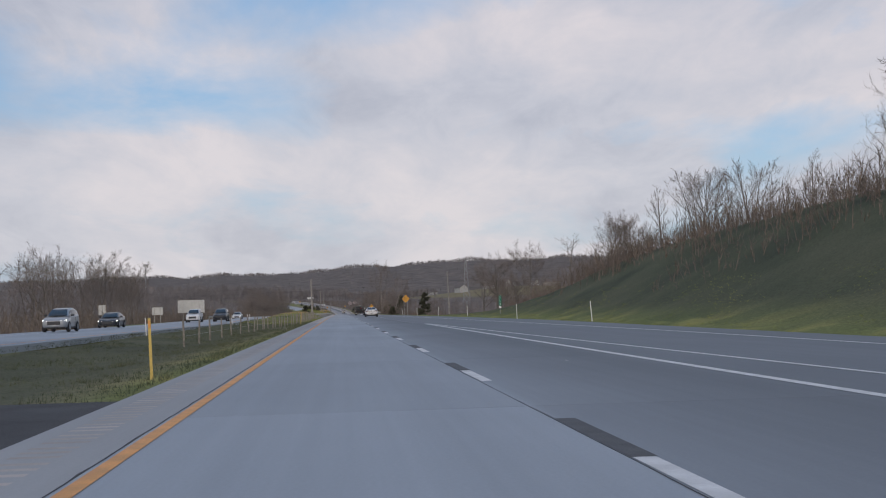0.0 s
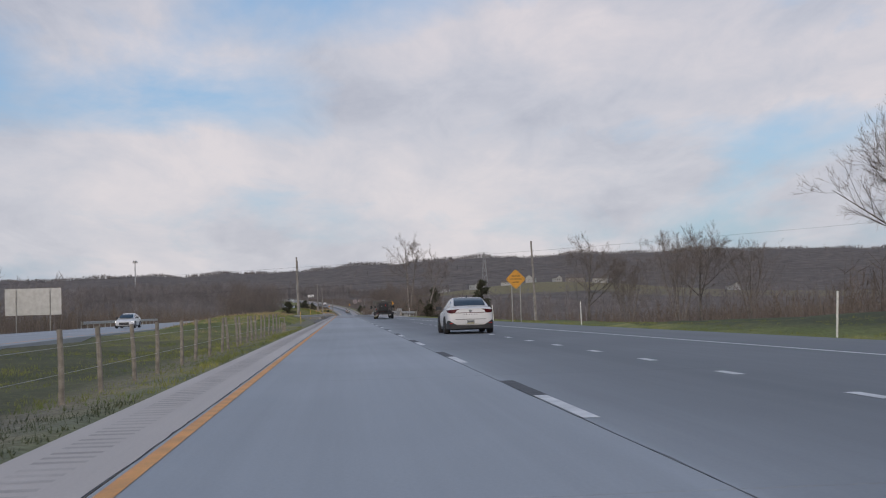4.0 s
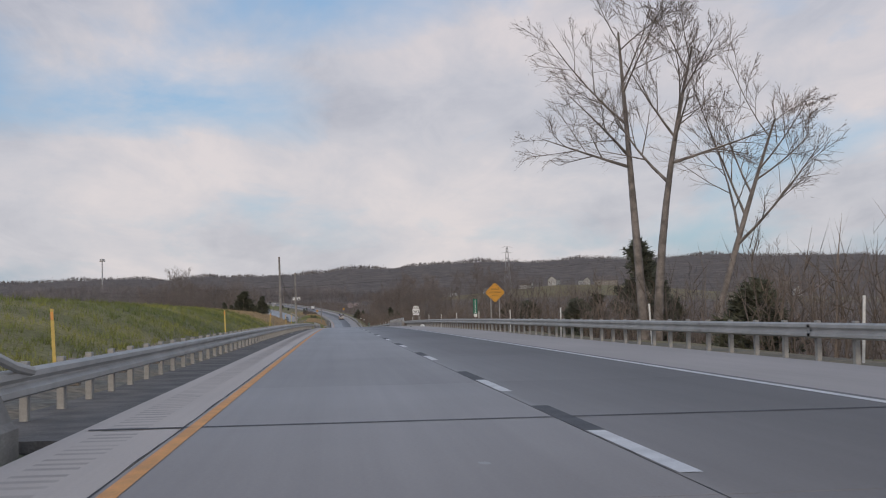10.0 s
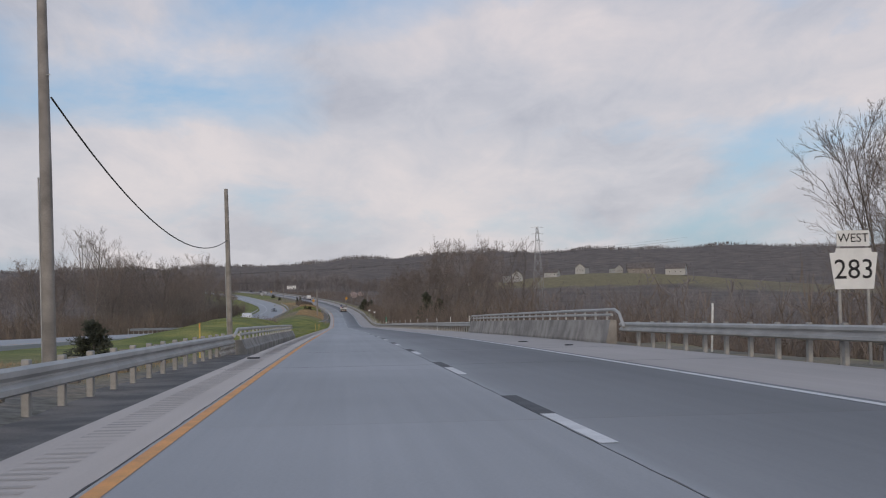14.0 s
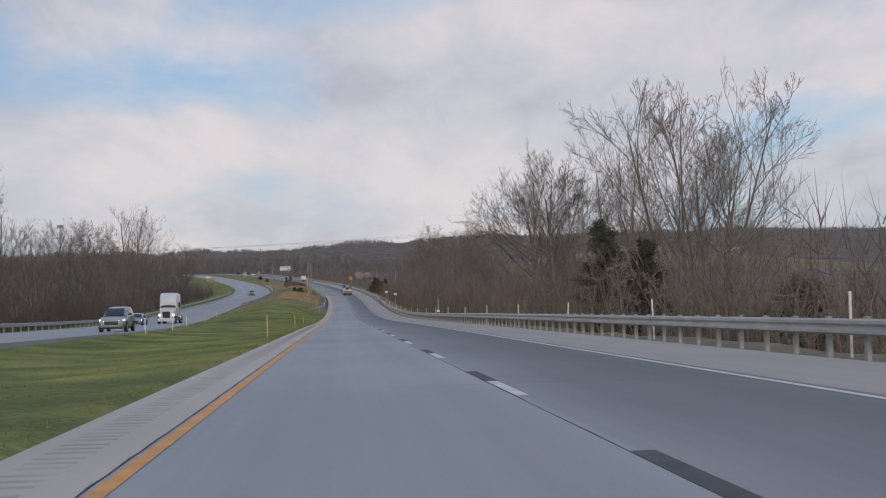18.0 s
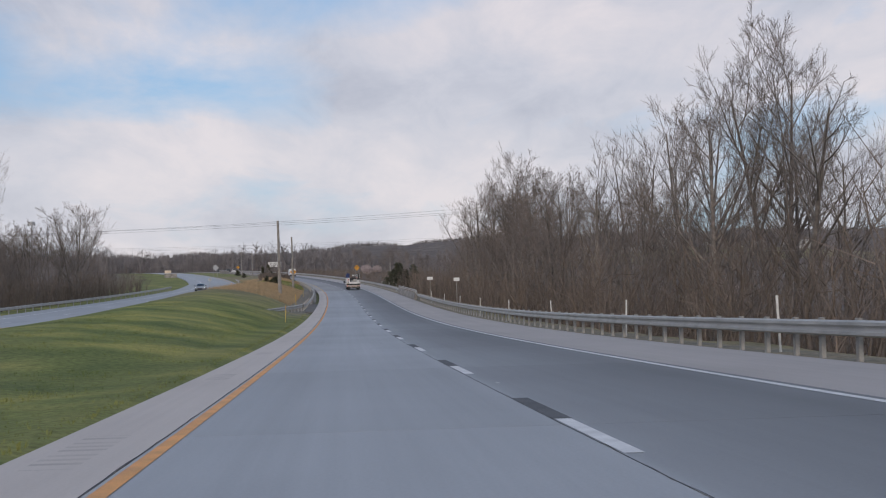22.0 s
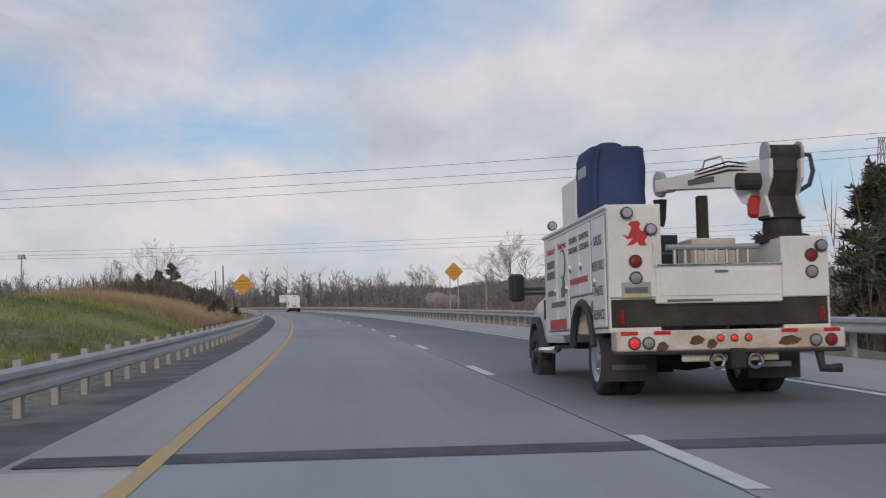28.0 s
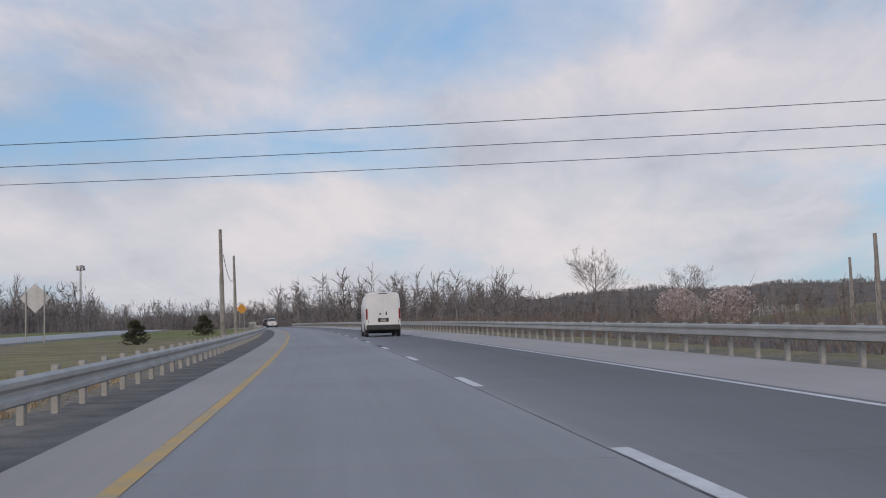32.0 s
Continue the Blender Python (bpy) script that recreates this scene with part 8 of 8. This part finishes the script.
    for z, k in ((2.10, 1.0), (2.20, 1.03), (2.42, 1.0), (2.60, 1.03), (2.76, 1.01), (2.83, 0.97), (2.86, 0.90)):
        rows.append([(-0.92 + k * (0.305 + rr.uniform(-0.015, 0.015)) * (abs(math.cos(a)) ** 0.34) * (1 if math.cos(a) > 0 else -1), -0.28 + k * (0.58 + rr.uniform(-0.02, 0.02)) * (abs(math.sin(a)) ** 0.34) * (1 if math.sin(a) > 0 else -1), z + 0.03 * math.sin(a) * (z > 2.7)) for a in np.linspace(0, 2 * math.pi, 29)[:-1]])
    cv = MB().grid(rows, close=True)
    cv.f.append(tuple(len(cv.v) - 28 + i for i in range(28)))
    cvp = part("machine_cover", cv, BLUECOV, t, "dark blue tarpaulin cover over a machine", smooth=True)
    part("cover_cap", MB().lathe([(2.95, 0.17), (3.0, 0.16), (3.03, 0.10)], 14, m=Matrix.Translation((-0.94, -0.35, -0.10)), axis="z"), BLUECOV, cvp)
    part("fold", MB().tube([(-1.21, -0.80, 2.12), (-1.22, -0.84, 2.5), (-1.17, -0.85, 2.80)], [0.03, 0.04, 0.02], 6), BLUECOV, cvp, smooth=True)
    part("bar", MB().box((-1.242, -0.25, 2.60), (0.006, 0.45, 0.12), ch=0.002), SIGNBACK, cvp)
    comp = part("compressor", MB().box((-0.90, 0.95, 2.38), (0.56, 0.90, 0.54), ch=0.02), BODYW, t, "cream louvred compressor box")
    for i in range(11):
        part("louvre", MB().box((-0.82, 0.495, 2.18 + i * 0.038), (0.30, 0.012, 0.018), ch=0.003), FRAMEB, comp)
    part("aerial", MB().tube([(-0.7, 2.2, 2.1), (-0.7, 2.2, 2.95)], 0.008, 5), FRAMEB, t)
    for x, y, z in ((-1.12, 2.52, 2.24), (-1.02, -1.45, 2.0), (1.12, -1.45, 1.62), (-0.76, -1.44, 1.82)):
        wl_ = part("work_lamp", MB().lathe([(0.08, 0.04), (0.03, 0.062), (-0.04, 0.066), (-0.05, 0.060)], 16, m=Matrix.Translation((x, y, z)), axis="y"), PLAST, t)
        part("lens", MB().lathe([(-0.048, 0.056), (-0.056, 0.045)], 16, m=Matrix.Translation((x, y, z)), axis="y"), STEELW, wl_)
    part("hose", MB().tube([(-0.74, -1.44, 1.76), (-0.70, -1.47, 1.5), (-0.73, -1.46, 1.36), (-0.77, -1.46, 1.5), (-0.75, -1.45, 1.7)], 0.014, 6), BODYW, t, smooth=True)
    # crane folded forward over the kerb-side boxes
    cx, cy = 0.92, -0.85
    squat = Matrix.Translation((0, 0, 1.98)) @ Matrix.Scale(1.05, 4, (0, 0, 1)) @ Matrix.Translation((0, 0, -1.98))
    base = part("crane_base", MB().lathe([(1.70, 0.30), (1.78, 0.30), (1.80, 0.22), (1.95, 0.21), (1.97, 0.26), (2.0, 0.26)], 18, m=Matrix.Translation((cx, cy, 0)), axis="z"), FRAMEB, t, "black crane pedestal")
    part("mast_plate", MB().prism([(cy - 0.20, 1.98), (cy + 0.22, 1.98), (cy + 0.10, 2.22), (cy + 0.20, 2.46), (cy + 0.12, 2.62), (cy - 0.24, 2.60), (cy - 0.22, 2.40), (cy - 0.02, 2.22)], "x", cx - 0.20, cx - 0.16), BODYW, base, m=squat)
    part("mast_plate", MB().prism([(cy - 0.20, 1.98), (cy + 0.22, 1.98), (cy + 0.10, 2.22), (cy + 0.20, 2.46), (cy + 0.12, 2.62), (cy - 0.24, 2.60), (cy - 0.22, 2.40), (cy - 0.02, 2.22)], "x", cx + 0.16, cx + 0.20), BODYW, base, m=squat)
    part("mast_core", MB().prism([(cy - 0.12, 1.99), (cy + 0.18, 1.99), (cy + 0.08, 2.24), (cy + 0.16, 2.5), (cy - 0.16, 2.5), (cy - 0.04, 2.22)], "x", cx - 0.155, cx + 0.155), FRAMEB, base, m=squat)
    swing = Matrix.Translation((cx, cy, 0.02)) @ Matrix.Rotation(radians(33), 4, "Z") @ Matrix.Scale(0.50, 4, (0, 1, 0)) @ Matrix.Translation((-cx, -cy, 0))
    boom = part("boom", MB().prism([(cy + 0.0, 2.44), (cy + 0.1, 2.66), (cy + 3.2, 2.60), (cy + 3.3, 2.46), (cy + 1.2, 2.38), (cy + 0.9, 2.16), (cy + 0.75, 2.16), (cy + 0.6, 2.36)], "x", cx - 0.12, cx + 0.12), BODYW, t, "white crane boom", m=swing)
    part("boom_extension", MB().box((cx, cy + 3.45, 2.52), (0.16, 0.4, 0.16)), BODYW, boom)
    part("sheave", MB().lathe([(-0.05, 0.16), (0.05, 0.16)], 16, m=Matrix.Translation((cx, cy + 3.62, 2.55))), SIGNBACK, boom)
    part("hook_block", MB().prism([(cy + 3.5, 2.36), (cy + 3.78, 2.36), (cy + 3.70, 2.10), (cy + 3.62, 2.02), (cy + 3.55, 2.12)], "x", cx - 0.05, cx + 0.05), FRAMEB, boom)
    part("bar", MB().box((cx - 0.125, cy + 2.1, 2.50), (0.008, 0.8, 0.07), ch=0.002), GREYTXT, boom)
    win = part("winch", MB().lathe([(-0.26, 0.16), (0.26, 0.16)], 18, m=Matrix.Translation((cx + 0.02, cy - 0.06, 2.74))), FRAMEB, t, "dark crane winch drum", m=Matrix.Translation((cx, cy, 2.70)) @ Matrix.Scale(0.72, 4) @ Matrix.Translation((-cx, -cy, -2.74)))
    for x in (-0.27, 0.27):
        part("flange", MB().lathe([(x - 0.02, 0.21), (x + 0.02, 0.21)], 18, m=Matrix.Translation((cx + 0.02, cy - 0.06, 2.74))), SIGNBACK, win)
    part("cylinder", MB().tube([(cx, cy + 0.18, 2.08), (cx, cy + 1.0, 2.28)], 0.075, 10), BODYW, base)
    part("hydraulic_hose", MB().tube([(cx + 0.16, cy, 2.72), (cx + 0.36, cy, 2.70), (cx + 0.40, cy + 0.02, 2.52), (cx + 0.34, cy, 2.36), (cx + 0.20, cy, 2.28)], 0.028, 7), PLAST, base, smooth=True)
    part("hand_grip", MB().tube([(cx - 0.1, cy + 1.4, 2.64), (cx - 0.1, cy + 1.5, 2.76), (cx - 0.1, cy + 2.0, 2.74), (cx - 0.1, cy + 2.1, 2.62)], 0.014, 6), SIGNBACK, boom)
    part("counter_block", MB().box((cx - 0.02, cy - 0.02, 2.58), (0.34, 0.30, 0.20), ch=0.03), FRAMEB, base)
    part("motor", MB().lathe([(-0.16, 0.10), (0.16, 0.10)], 14, m=Matrix.Translation((cx - 0.30, cy + 0.12, 2.42))), FRAMEB, base)
    for k in range(3):
        part("hose", MB().tube([(cx - 0.18, cy + 0.1, 2.60 - k * 0.03), (cx - 0.45, cy + 0.45, 2.70 - k * 0.05), (cx - 0.72, cy + 0.9, 2.64 - k * 0.04)], 0.011, 5), PLAST, base, smooth=True)
    part("red_strap", MB().box((cx - 0.22, cy + 0.25, 2.14), (0.16, 0.14, 0.26), ch=0.04), REDTXT, base)
    part("boom_rest", MB().box((cx - 0.62, cy + 1.0, 1.78), (0.12, 0.14, 1.16)), FRAMEB, t)
    return t


service_truck(A(993.43, 1.75))


# ---------------------------------------------------------------- tipper and trailer
def tipper(m):
    t = thing("dump_truck", "white dual-wheel pickup with grey tipping bed", "truck", m)
    FA = 3.80
    truck_cab(t, 1.72, FA, WPAINT, 0.98, 0.06)
    for s in (-1, 1):
        wheel(t, s * 0.93, FA, 0.40, 0.25, "truck", STEELW)
        for x in (1.04, 0.78):
            wheel(t, s * x, 0, 0.40, 0.23, "dish", STEELW)
        part("mud_flap", MB().box((s * 0.86, -0.50, 0.54), (0.54, 0.02, 0.72), ch=0.005), FLAPM, t)
        for k in (-1, 0, 1):
            part("bar", MB().box((s * 0.86 + k * 0.13, -0.514, 0.46), (0.10, 0.006, 0.12), ch=0.002), WHITES, t)
        part("swoosh", MB().tube([(s * 0.86 - 0.22, -0.514, 0.34), (s * 0.86, -0.514, 0.36), (s * 0.86 + 0.22, -0.514, 0.33)], 0.009, 4), WHITES, t)
        part("bed_side", MB().box((s * 1.10, 0.18, 1.14), (0.10, 3.1, 0.42), ch=0.015), DUMPG, t)
        part("side_rail", MB().box((s * 1.16, 0.18, 1.36), (0.12, 3.14, 0.09), ch=0.015), DUMPG, t)
        part("side_rail", MB().box((s * 1.15, 0.18, 0.95), (0.12, 3.14, 0.09), ch=0.015), DUMPG, t)
        for i in range(5):
            part("side_post", MB().box((s * 1.17, -1.2 + i * 0.68, 1.15), (0.09, 0.10, 0.42), ch=0.012), DUMPG, t)
        if s > 0:
            part("side_board", MB().prism([(-1.3, 1.42), (1.58, 1.42), (1.58, 2.02), (0.2, 2.0), (-0.2, 1.70), (-1.3, 1.58)], "x", s * 1.06, s * 1.10), PLAST, t)
        part("shield_side", MB().prism([(1.40, 0.95), (1.62, 0.95), (1.70, 2.0), (2.55, 2.06), (2.55, 2.16), (1.30, 2.16), (1.35, 1.92)], "x", s * 1.08, s * 1.14), DUMPG, t)
    part("chassis_rail", MB().box((0, 1.4, 0.66), (0.8, 5.4, 0.2)), FRAMEB, t)
    part("bed_floor", MB().box((0, 0.18, 0.90), (2.2, 3.1, 0.10)), DUMPG, t)
    part("cab_shield", MB().box((0, 2.0, 2.17), (2.3, 1.25, 0.09), ch=0.015), DUMPG, t)
    part("head_board", MB().box((0, 1.66, 1.55), (2.2, 0.07, 1.20), ch=0.012), DUMPG, t)
    part("beacon", MB().box((0.1, 1.7, 2.255), (0.42, 0.22, 0.09), ch=0.03), PLATEM, t, "pale amber roof beacon bar")
    for i in range(12):
        part("vent_slot", MB().box((-0.32 + i * 0.06, 1.615, 1.92), (0.025, 0.02, 0.16), ch=0.004), FRAMEB, t)
    g = part("tailgate", MB().box((0, -1.38, 1.14), (2.12, 0.09, 0.44), ch=0.012), DUMPG, t)
    for x in (-0.9, -0.3, 0.3, 0.9):
        part("gate_rib", MB().box((x, -1.44, 1.14), (0.10, 0.06, 0.42)), DUMPG, g)
    for z in (0.96, 1.33):
        part("gate_rib", MB().box((0, -1.45, z), (2.12, 0.07, 0.08)), DUMPG, g)
    for s in (-1, 1):
        ch = part("gate_chain", MB().tube([(s * 0.98, -1.5, 1.42), (s * 0.92, -1.52, 1.20), (s * 0.78, -1.53, 1.10), (s * 0.66, -1.52, 1.22), (s * 0.62, -1.5, 1.38)], 0.018, 5), GALV, t)
        part("latch", MB().box((s * 1.0, -1.48, 1.42), (0.22, 0.14, 0.26), ch=0.03), FRAMEB, t)
        lamp(t, s * 0.92, -1.46, 0.84, 0.05, REDL)
    part("rear_beam", MB().box((0, -1.36, 0.82), (2.1, 0.12, 0.16)), RUST, t)
    for x in (-0.2, 0.1, 0.4):
        lamp(t, x, -1.43, 0.84, 0.035, REDL)
    part("tow_hitch", MB().box((0, -1.55, 0.56), (0.14, 0.4, 0.14)), FRAMEB, t)
    return t


tipper(A(295.8, 2.70))


def trailer(m):
    t = thing("utility_trailer", "black open utility trailer with tall mesh ramp gate", "trailer", m)
    for s in (-1, 1):
        for y in (0, 0.84):
            wheel(t, s * 1.04, y, 0.36, 0.22, "dish", DULLRIM)
        part("fender", MB().prism([(-0.48, 0.55), (-0.36, 0.80), (1.20, 0.80), (1.32, 0.55), (1.26, 0.55), (1.16, 0.75), (-0.32, 0.75), (-0.42, 0.55)], "x", s * 0.88, s * 1.18), TRAILB, t)
        part("side_rail", MB().box((s * 0.86, 0.68, 0.98), (0.06, 6.44, 0.06)), TRAILB, t)
        for i in range(8):
            part("rail_post", MB().box((s * 0.86, -2.4 + i * 0.88, 0.80), (0.05, 0.05, 0.36)), TRAILB, t)
        part("bed_beam", MB().box((s * 0.86, 0.68, 0.60), (0.08, 6.44, 0.13)), TRAILB, t)
        part("reflector", MB().box((s * 0.905, -1.6, 0.60), (0.008, 0.16, 0.06), ch=0.002), REDREF, t)
        part("marker_plate", MB().box((s * 0.905, -1.95, 0.60), (0.008, 0.10, 0.05), ch=0.002), PLATEM, t)
        part("tongue", MB().tube([(s * 0.5, 3.8, 0.56), (0.05 * s, 5.0, 0.56)], 0.05, 6), TRAILB, t)
        part("tail_lamp", MB().box((s * 0.80, -2.58, 0.68), (0.20, 0.03, 0.09)), REDL, t)
        part("gate_post", MB().box((s * 0.84, -2.60, 1.22), (0.06, 0.05, 1.40)), TRAILB, t)
    part("deck", MB().box((0, 0.68, 0.66), (1.72, 6.44, 0.05)), TARPB, t)
    part("gate_bar", MB().box((0, -2.60, 1.90), (1.74, 0.05, 0.06)), TRAILB, t)
    part("gate_bar", MB().box((0, -2.60, 0.60), (1.84, 0.10, 0.14)), TRAILB, t)
    part("gate_bar", MB().box((0.0, -2.60, 1.0), (1.74, 0.04, 0.04)), TRAILB, t)
    for x in (-0.42, 0, 0.42):
        part("gate_upright", MB().box((x, -2.60, 1.25), (0.035, 0.035, 1.3)), TRAILB, t)
    wm = MB()
    for i in range(34):
        x = -0.80 + i * 0.0485
        wm.tube([(x, -2.59, 0.66), (x, -2.59, 1.88)], 0.007, 3, cap=False)
    for i in range(24):
        z = 0.70 + i * 0.05
        wm.tube([(-0.82, -2.592, z), (0.82, -2.592, z)], 0.007, 3, cap=False)
    tagged(part("gate_mesh", wm, MESHM, t, "dark expanded steel mesh"), kind="stuff")
    part("jack", MB().tube([(0, 4.6, 0.3), (0, 4.6, 1.05)], 0.04, 8), GALV, t)
    part("bed_front", MB().box((0, 3.88, 0.85), (1.72, 0.06, 0.5)), TRAILB, t)
    plate(t, -1.02, -0.5, 0.35, 0.32, 0.16)
    return t


trailer(A(289.7, 2.56))


def mower(m):
    t = thing("ride_on_mower", "black ride-on mower with bagger and red trim", "mower", m)
    part("bagger", loft([(-0.95, 0.62, 0.28, 1.10), (-0.8, 0.68, 0.22, 1.22), (-0.3, 0.68, 0.22, 1.24), (-0.1, 0.55, 0.30, 1.1)], lambda y, w, a, b: [(0, a), (w * 0.85, a), (w, a + 0.12), (w, b - 0.15), (w * 0.85, b), (0, b + 0.03)]), PLAST, t, "black moulded grass bagger", smooth=True)
    part("red_badge", MB().lathe([(0, 0.11), (-0.01, 0.1)], 14, m=Matrix.Translation((0.25, -0.97, 1.0)), axis="y"), REDTXT, t)
    part("label_plate", MB().box((-0.30, -0.96, 0.86), (0.18, 0.012, 0.11)), SIGNBACK, t)
    part("engine", MB().box((0, 0.25, 0.55), (0.7, 0.6, 0.5), ch=0.06), FRAMEB, t)
    part("seat", MB().prism([(0.55, 0.62), (1.05, 0.60), (1.08, 0.70), (0.72, 0.74), (0.60, 1.14), (0.50, 1.12)], "x", -0.26, 0.26), PLAST, t)
    part("deck", MB().box((0, 1.1, 0.26), (1.4, 0.9, 0.2), ch=0.06), REDP, t)
    part("roll_bar", MB().tube([(-0.45, 0.4, 0.4), (-0.45, 0.36, 1.08), (-0.40, 0.35, 1.14), (0.40, 0.35, 1.14), (0.45, 0.36, 1.08), (0.45, 0.4, 0.4)], 0.03, 8), PLAST, t)
    for s in (-1, 1):
        part("lever", MB().tube([(s * 0.3, 1.0, 0.6), (s * 0.35, 1.25, 0.95), (s * 0.12, 1.3, 1.0)], 0.018, 6), PLAST, t)
        wheel(t, s * 0.52, 0.2, 0.29, 0.24, "dish", DARKW)
        wheel(t, s * 0.50, 1.75, 0.17, 0.14, "dish", DARKW)
        part("front_arm", MB().tube([(s * 0.35, 1.0, 0.42), (s * 0.50, 1.75, 0.42), (s * 0.50, 1.75, 0.2)], 0.03, 6), FRAMEB, t)
    return t


mower(A(289.7, 2.56, 0, 0.69) @ pose(0, 0.75, 0) @ Matrix.Scale(0.92, 4))
for k, (x, y) in enumerate(((-0.5, 2.9), (0.35, 3.1))):
    e = thing("string_trimmer", "black string trimmer lying across the trailer", "garden tool", A(289.7, 2.56, 0, 0.70) @ pose(x, y, 0.1, 0, 0, 20 - 50 * k))
    part("shaft", MB().tube([(0, -0.8, 0.1), (0, 0.7, 0.35)], 0.018, 6), FRAMEB, e)
    part("engine", MB().box((0, 0.75, 0.36), (0.18, 0.25, 0.2), ch=0.04), REDP, e)
can = thing("fuel_can", "red and white fuel can on the trailer", "fuel can", A(289.7, 2.56, 0, 0.69) @ pose(-0.3, 2.2, 0))
part("can_body", MB().box((0, 0, 0.18), (0.22, 0.30, 0.28), ch=0.04), REDP, can)
part("spout", MB().tube([(0, 0.1, 0.34), (0, 0.16, 0.46)], 0.03, 7), SIGNBACK, can)


def tractor(m):
    t = thing("truck_tractor", "white long-nose truck tractor with lit headlamps", "truck", m, OC)
    cs = lambda y, w, a, b: [(0, a), (w, a), (w, a + 0.3), (w * 0.98, b - 0.25), (w * 0.88, b), (0, b + 0.05)]
    part("sleeper", loft([(0.9, 1.2, 0.9, 3.8), (2.6, 1.2, 0.9, 3.95), (3.3, 1.15, 0.9, 3.7), (4.0, 1.08, 0.9, 2.8)], cs), WPAINT, t, smooth=True)
    part("bonnet", loft([(3.9, 1.05, 0.7, 2.1), (5.0, 0.98, 0.6, 1.95), (5.7, 0.9, 0.55, 1.6), (5.85, 0.8, 0.6, 1.3)], cs), WPAINT, t, smooth=True)
    part("windscreen", panel_between((-0.95, 4.05, 2.05), (0.95, 4.05, 2.05), (0.9, 3.72, 2.85), (-0.9, 3.72, 2.85), (0, 0.05, 0.03)), GLASSD, t)
    part("grille", MB().box((0, 5.86, 1.2), (0.95, 0.05, 0.8), ch=0.05), PLAST, t)
    part("bumper", MB().box((0, 5.9, 0.55), (2.2, 0.2, 0.4), ch=0.06), WPAINT, t)
    for s in (-1, 1):
        part("head_lamp", MB().box((s * 0.82, 5.78, 1.15), (0.3, 0.1, 0.22), ch=0.03), HEADL, t)
        part("door_mirror", MB().box((s * 1.4, 3.9, 2.4), (0.25, 0.15, 0.7), ch=0.04), PLAST, t)
        part("fuel_tank", MB().tube([(s * 1.0, 1.2, 0.75), (s * 1.0, 2.8, 0.75)], 0.32, 14), CHROME, t)
        for y in (4.8, 0.6, -0.7):
            wheel(t, s * 1.05, y, 0.5, 0.3, "dish", CHROME)
    part("frame", MB().box((0, 1.2, 0.8), (0.9, 5.6, 0.25)), FRAMEB, t)
    return t


tractor(A(797, -24.3, 180))
bt = thing("box_truck", "dark box truck passing on the opposite lanes", "truck", A(52, -18.6, 180), OC)
part("box", MB().box((0, 0.8, 1.9), (2.3, 4.6, 2.2), ch=0.05), DARKP, bt)
part("cab", loft([(3.2, 1.05, 0.6, 2.3), (4.2, 1.02, 0.6, 2.2), (4.9, 0.95, 0.6, 1.4), (5.3, 0.85, 0.65, 1.15)], lambda y, w, a, b: [(0, a), (w, a), (w, b - 0.2), (w * 0.88, b), (0, b + 0.04)]), WPAINT, bt, smooth=True)
part("windscreen", panel_between((-0.85, 4.78, 1.5), (0.85, 4.78, 1.5), (0.82, 4.28, 2.12), (-0.82, 4.28, 2.12), (0, 0.04, 0.03)), GLASSD, bt)
for s in (-1, 1):
    for y in (0, 4.3):
        wheel(bt, s * 0.95, y, 0.42, 0.26, "dish")
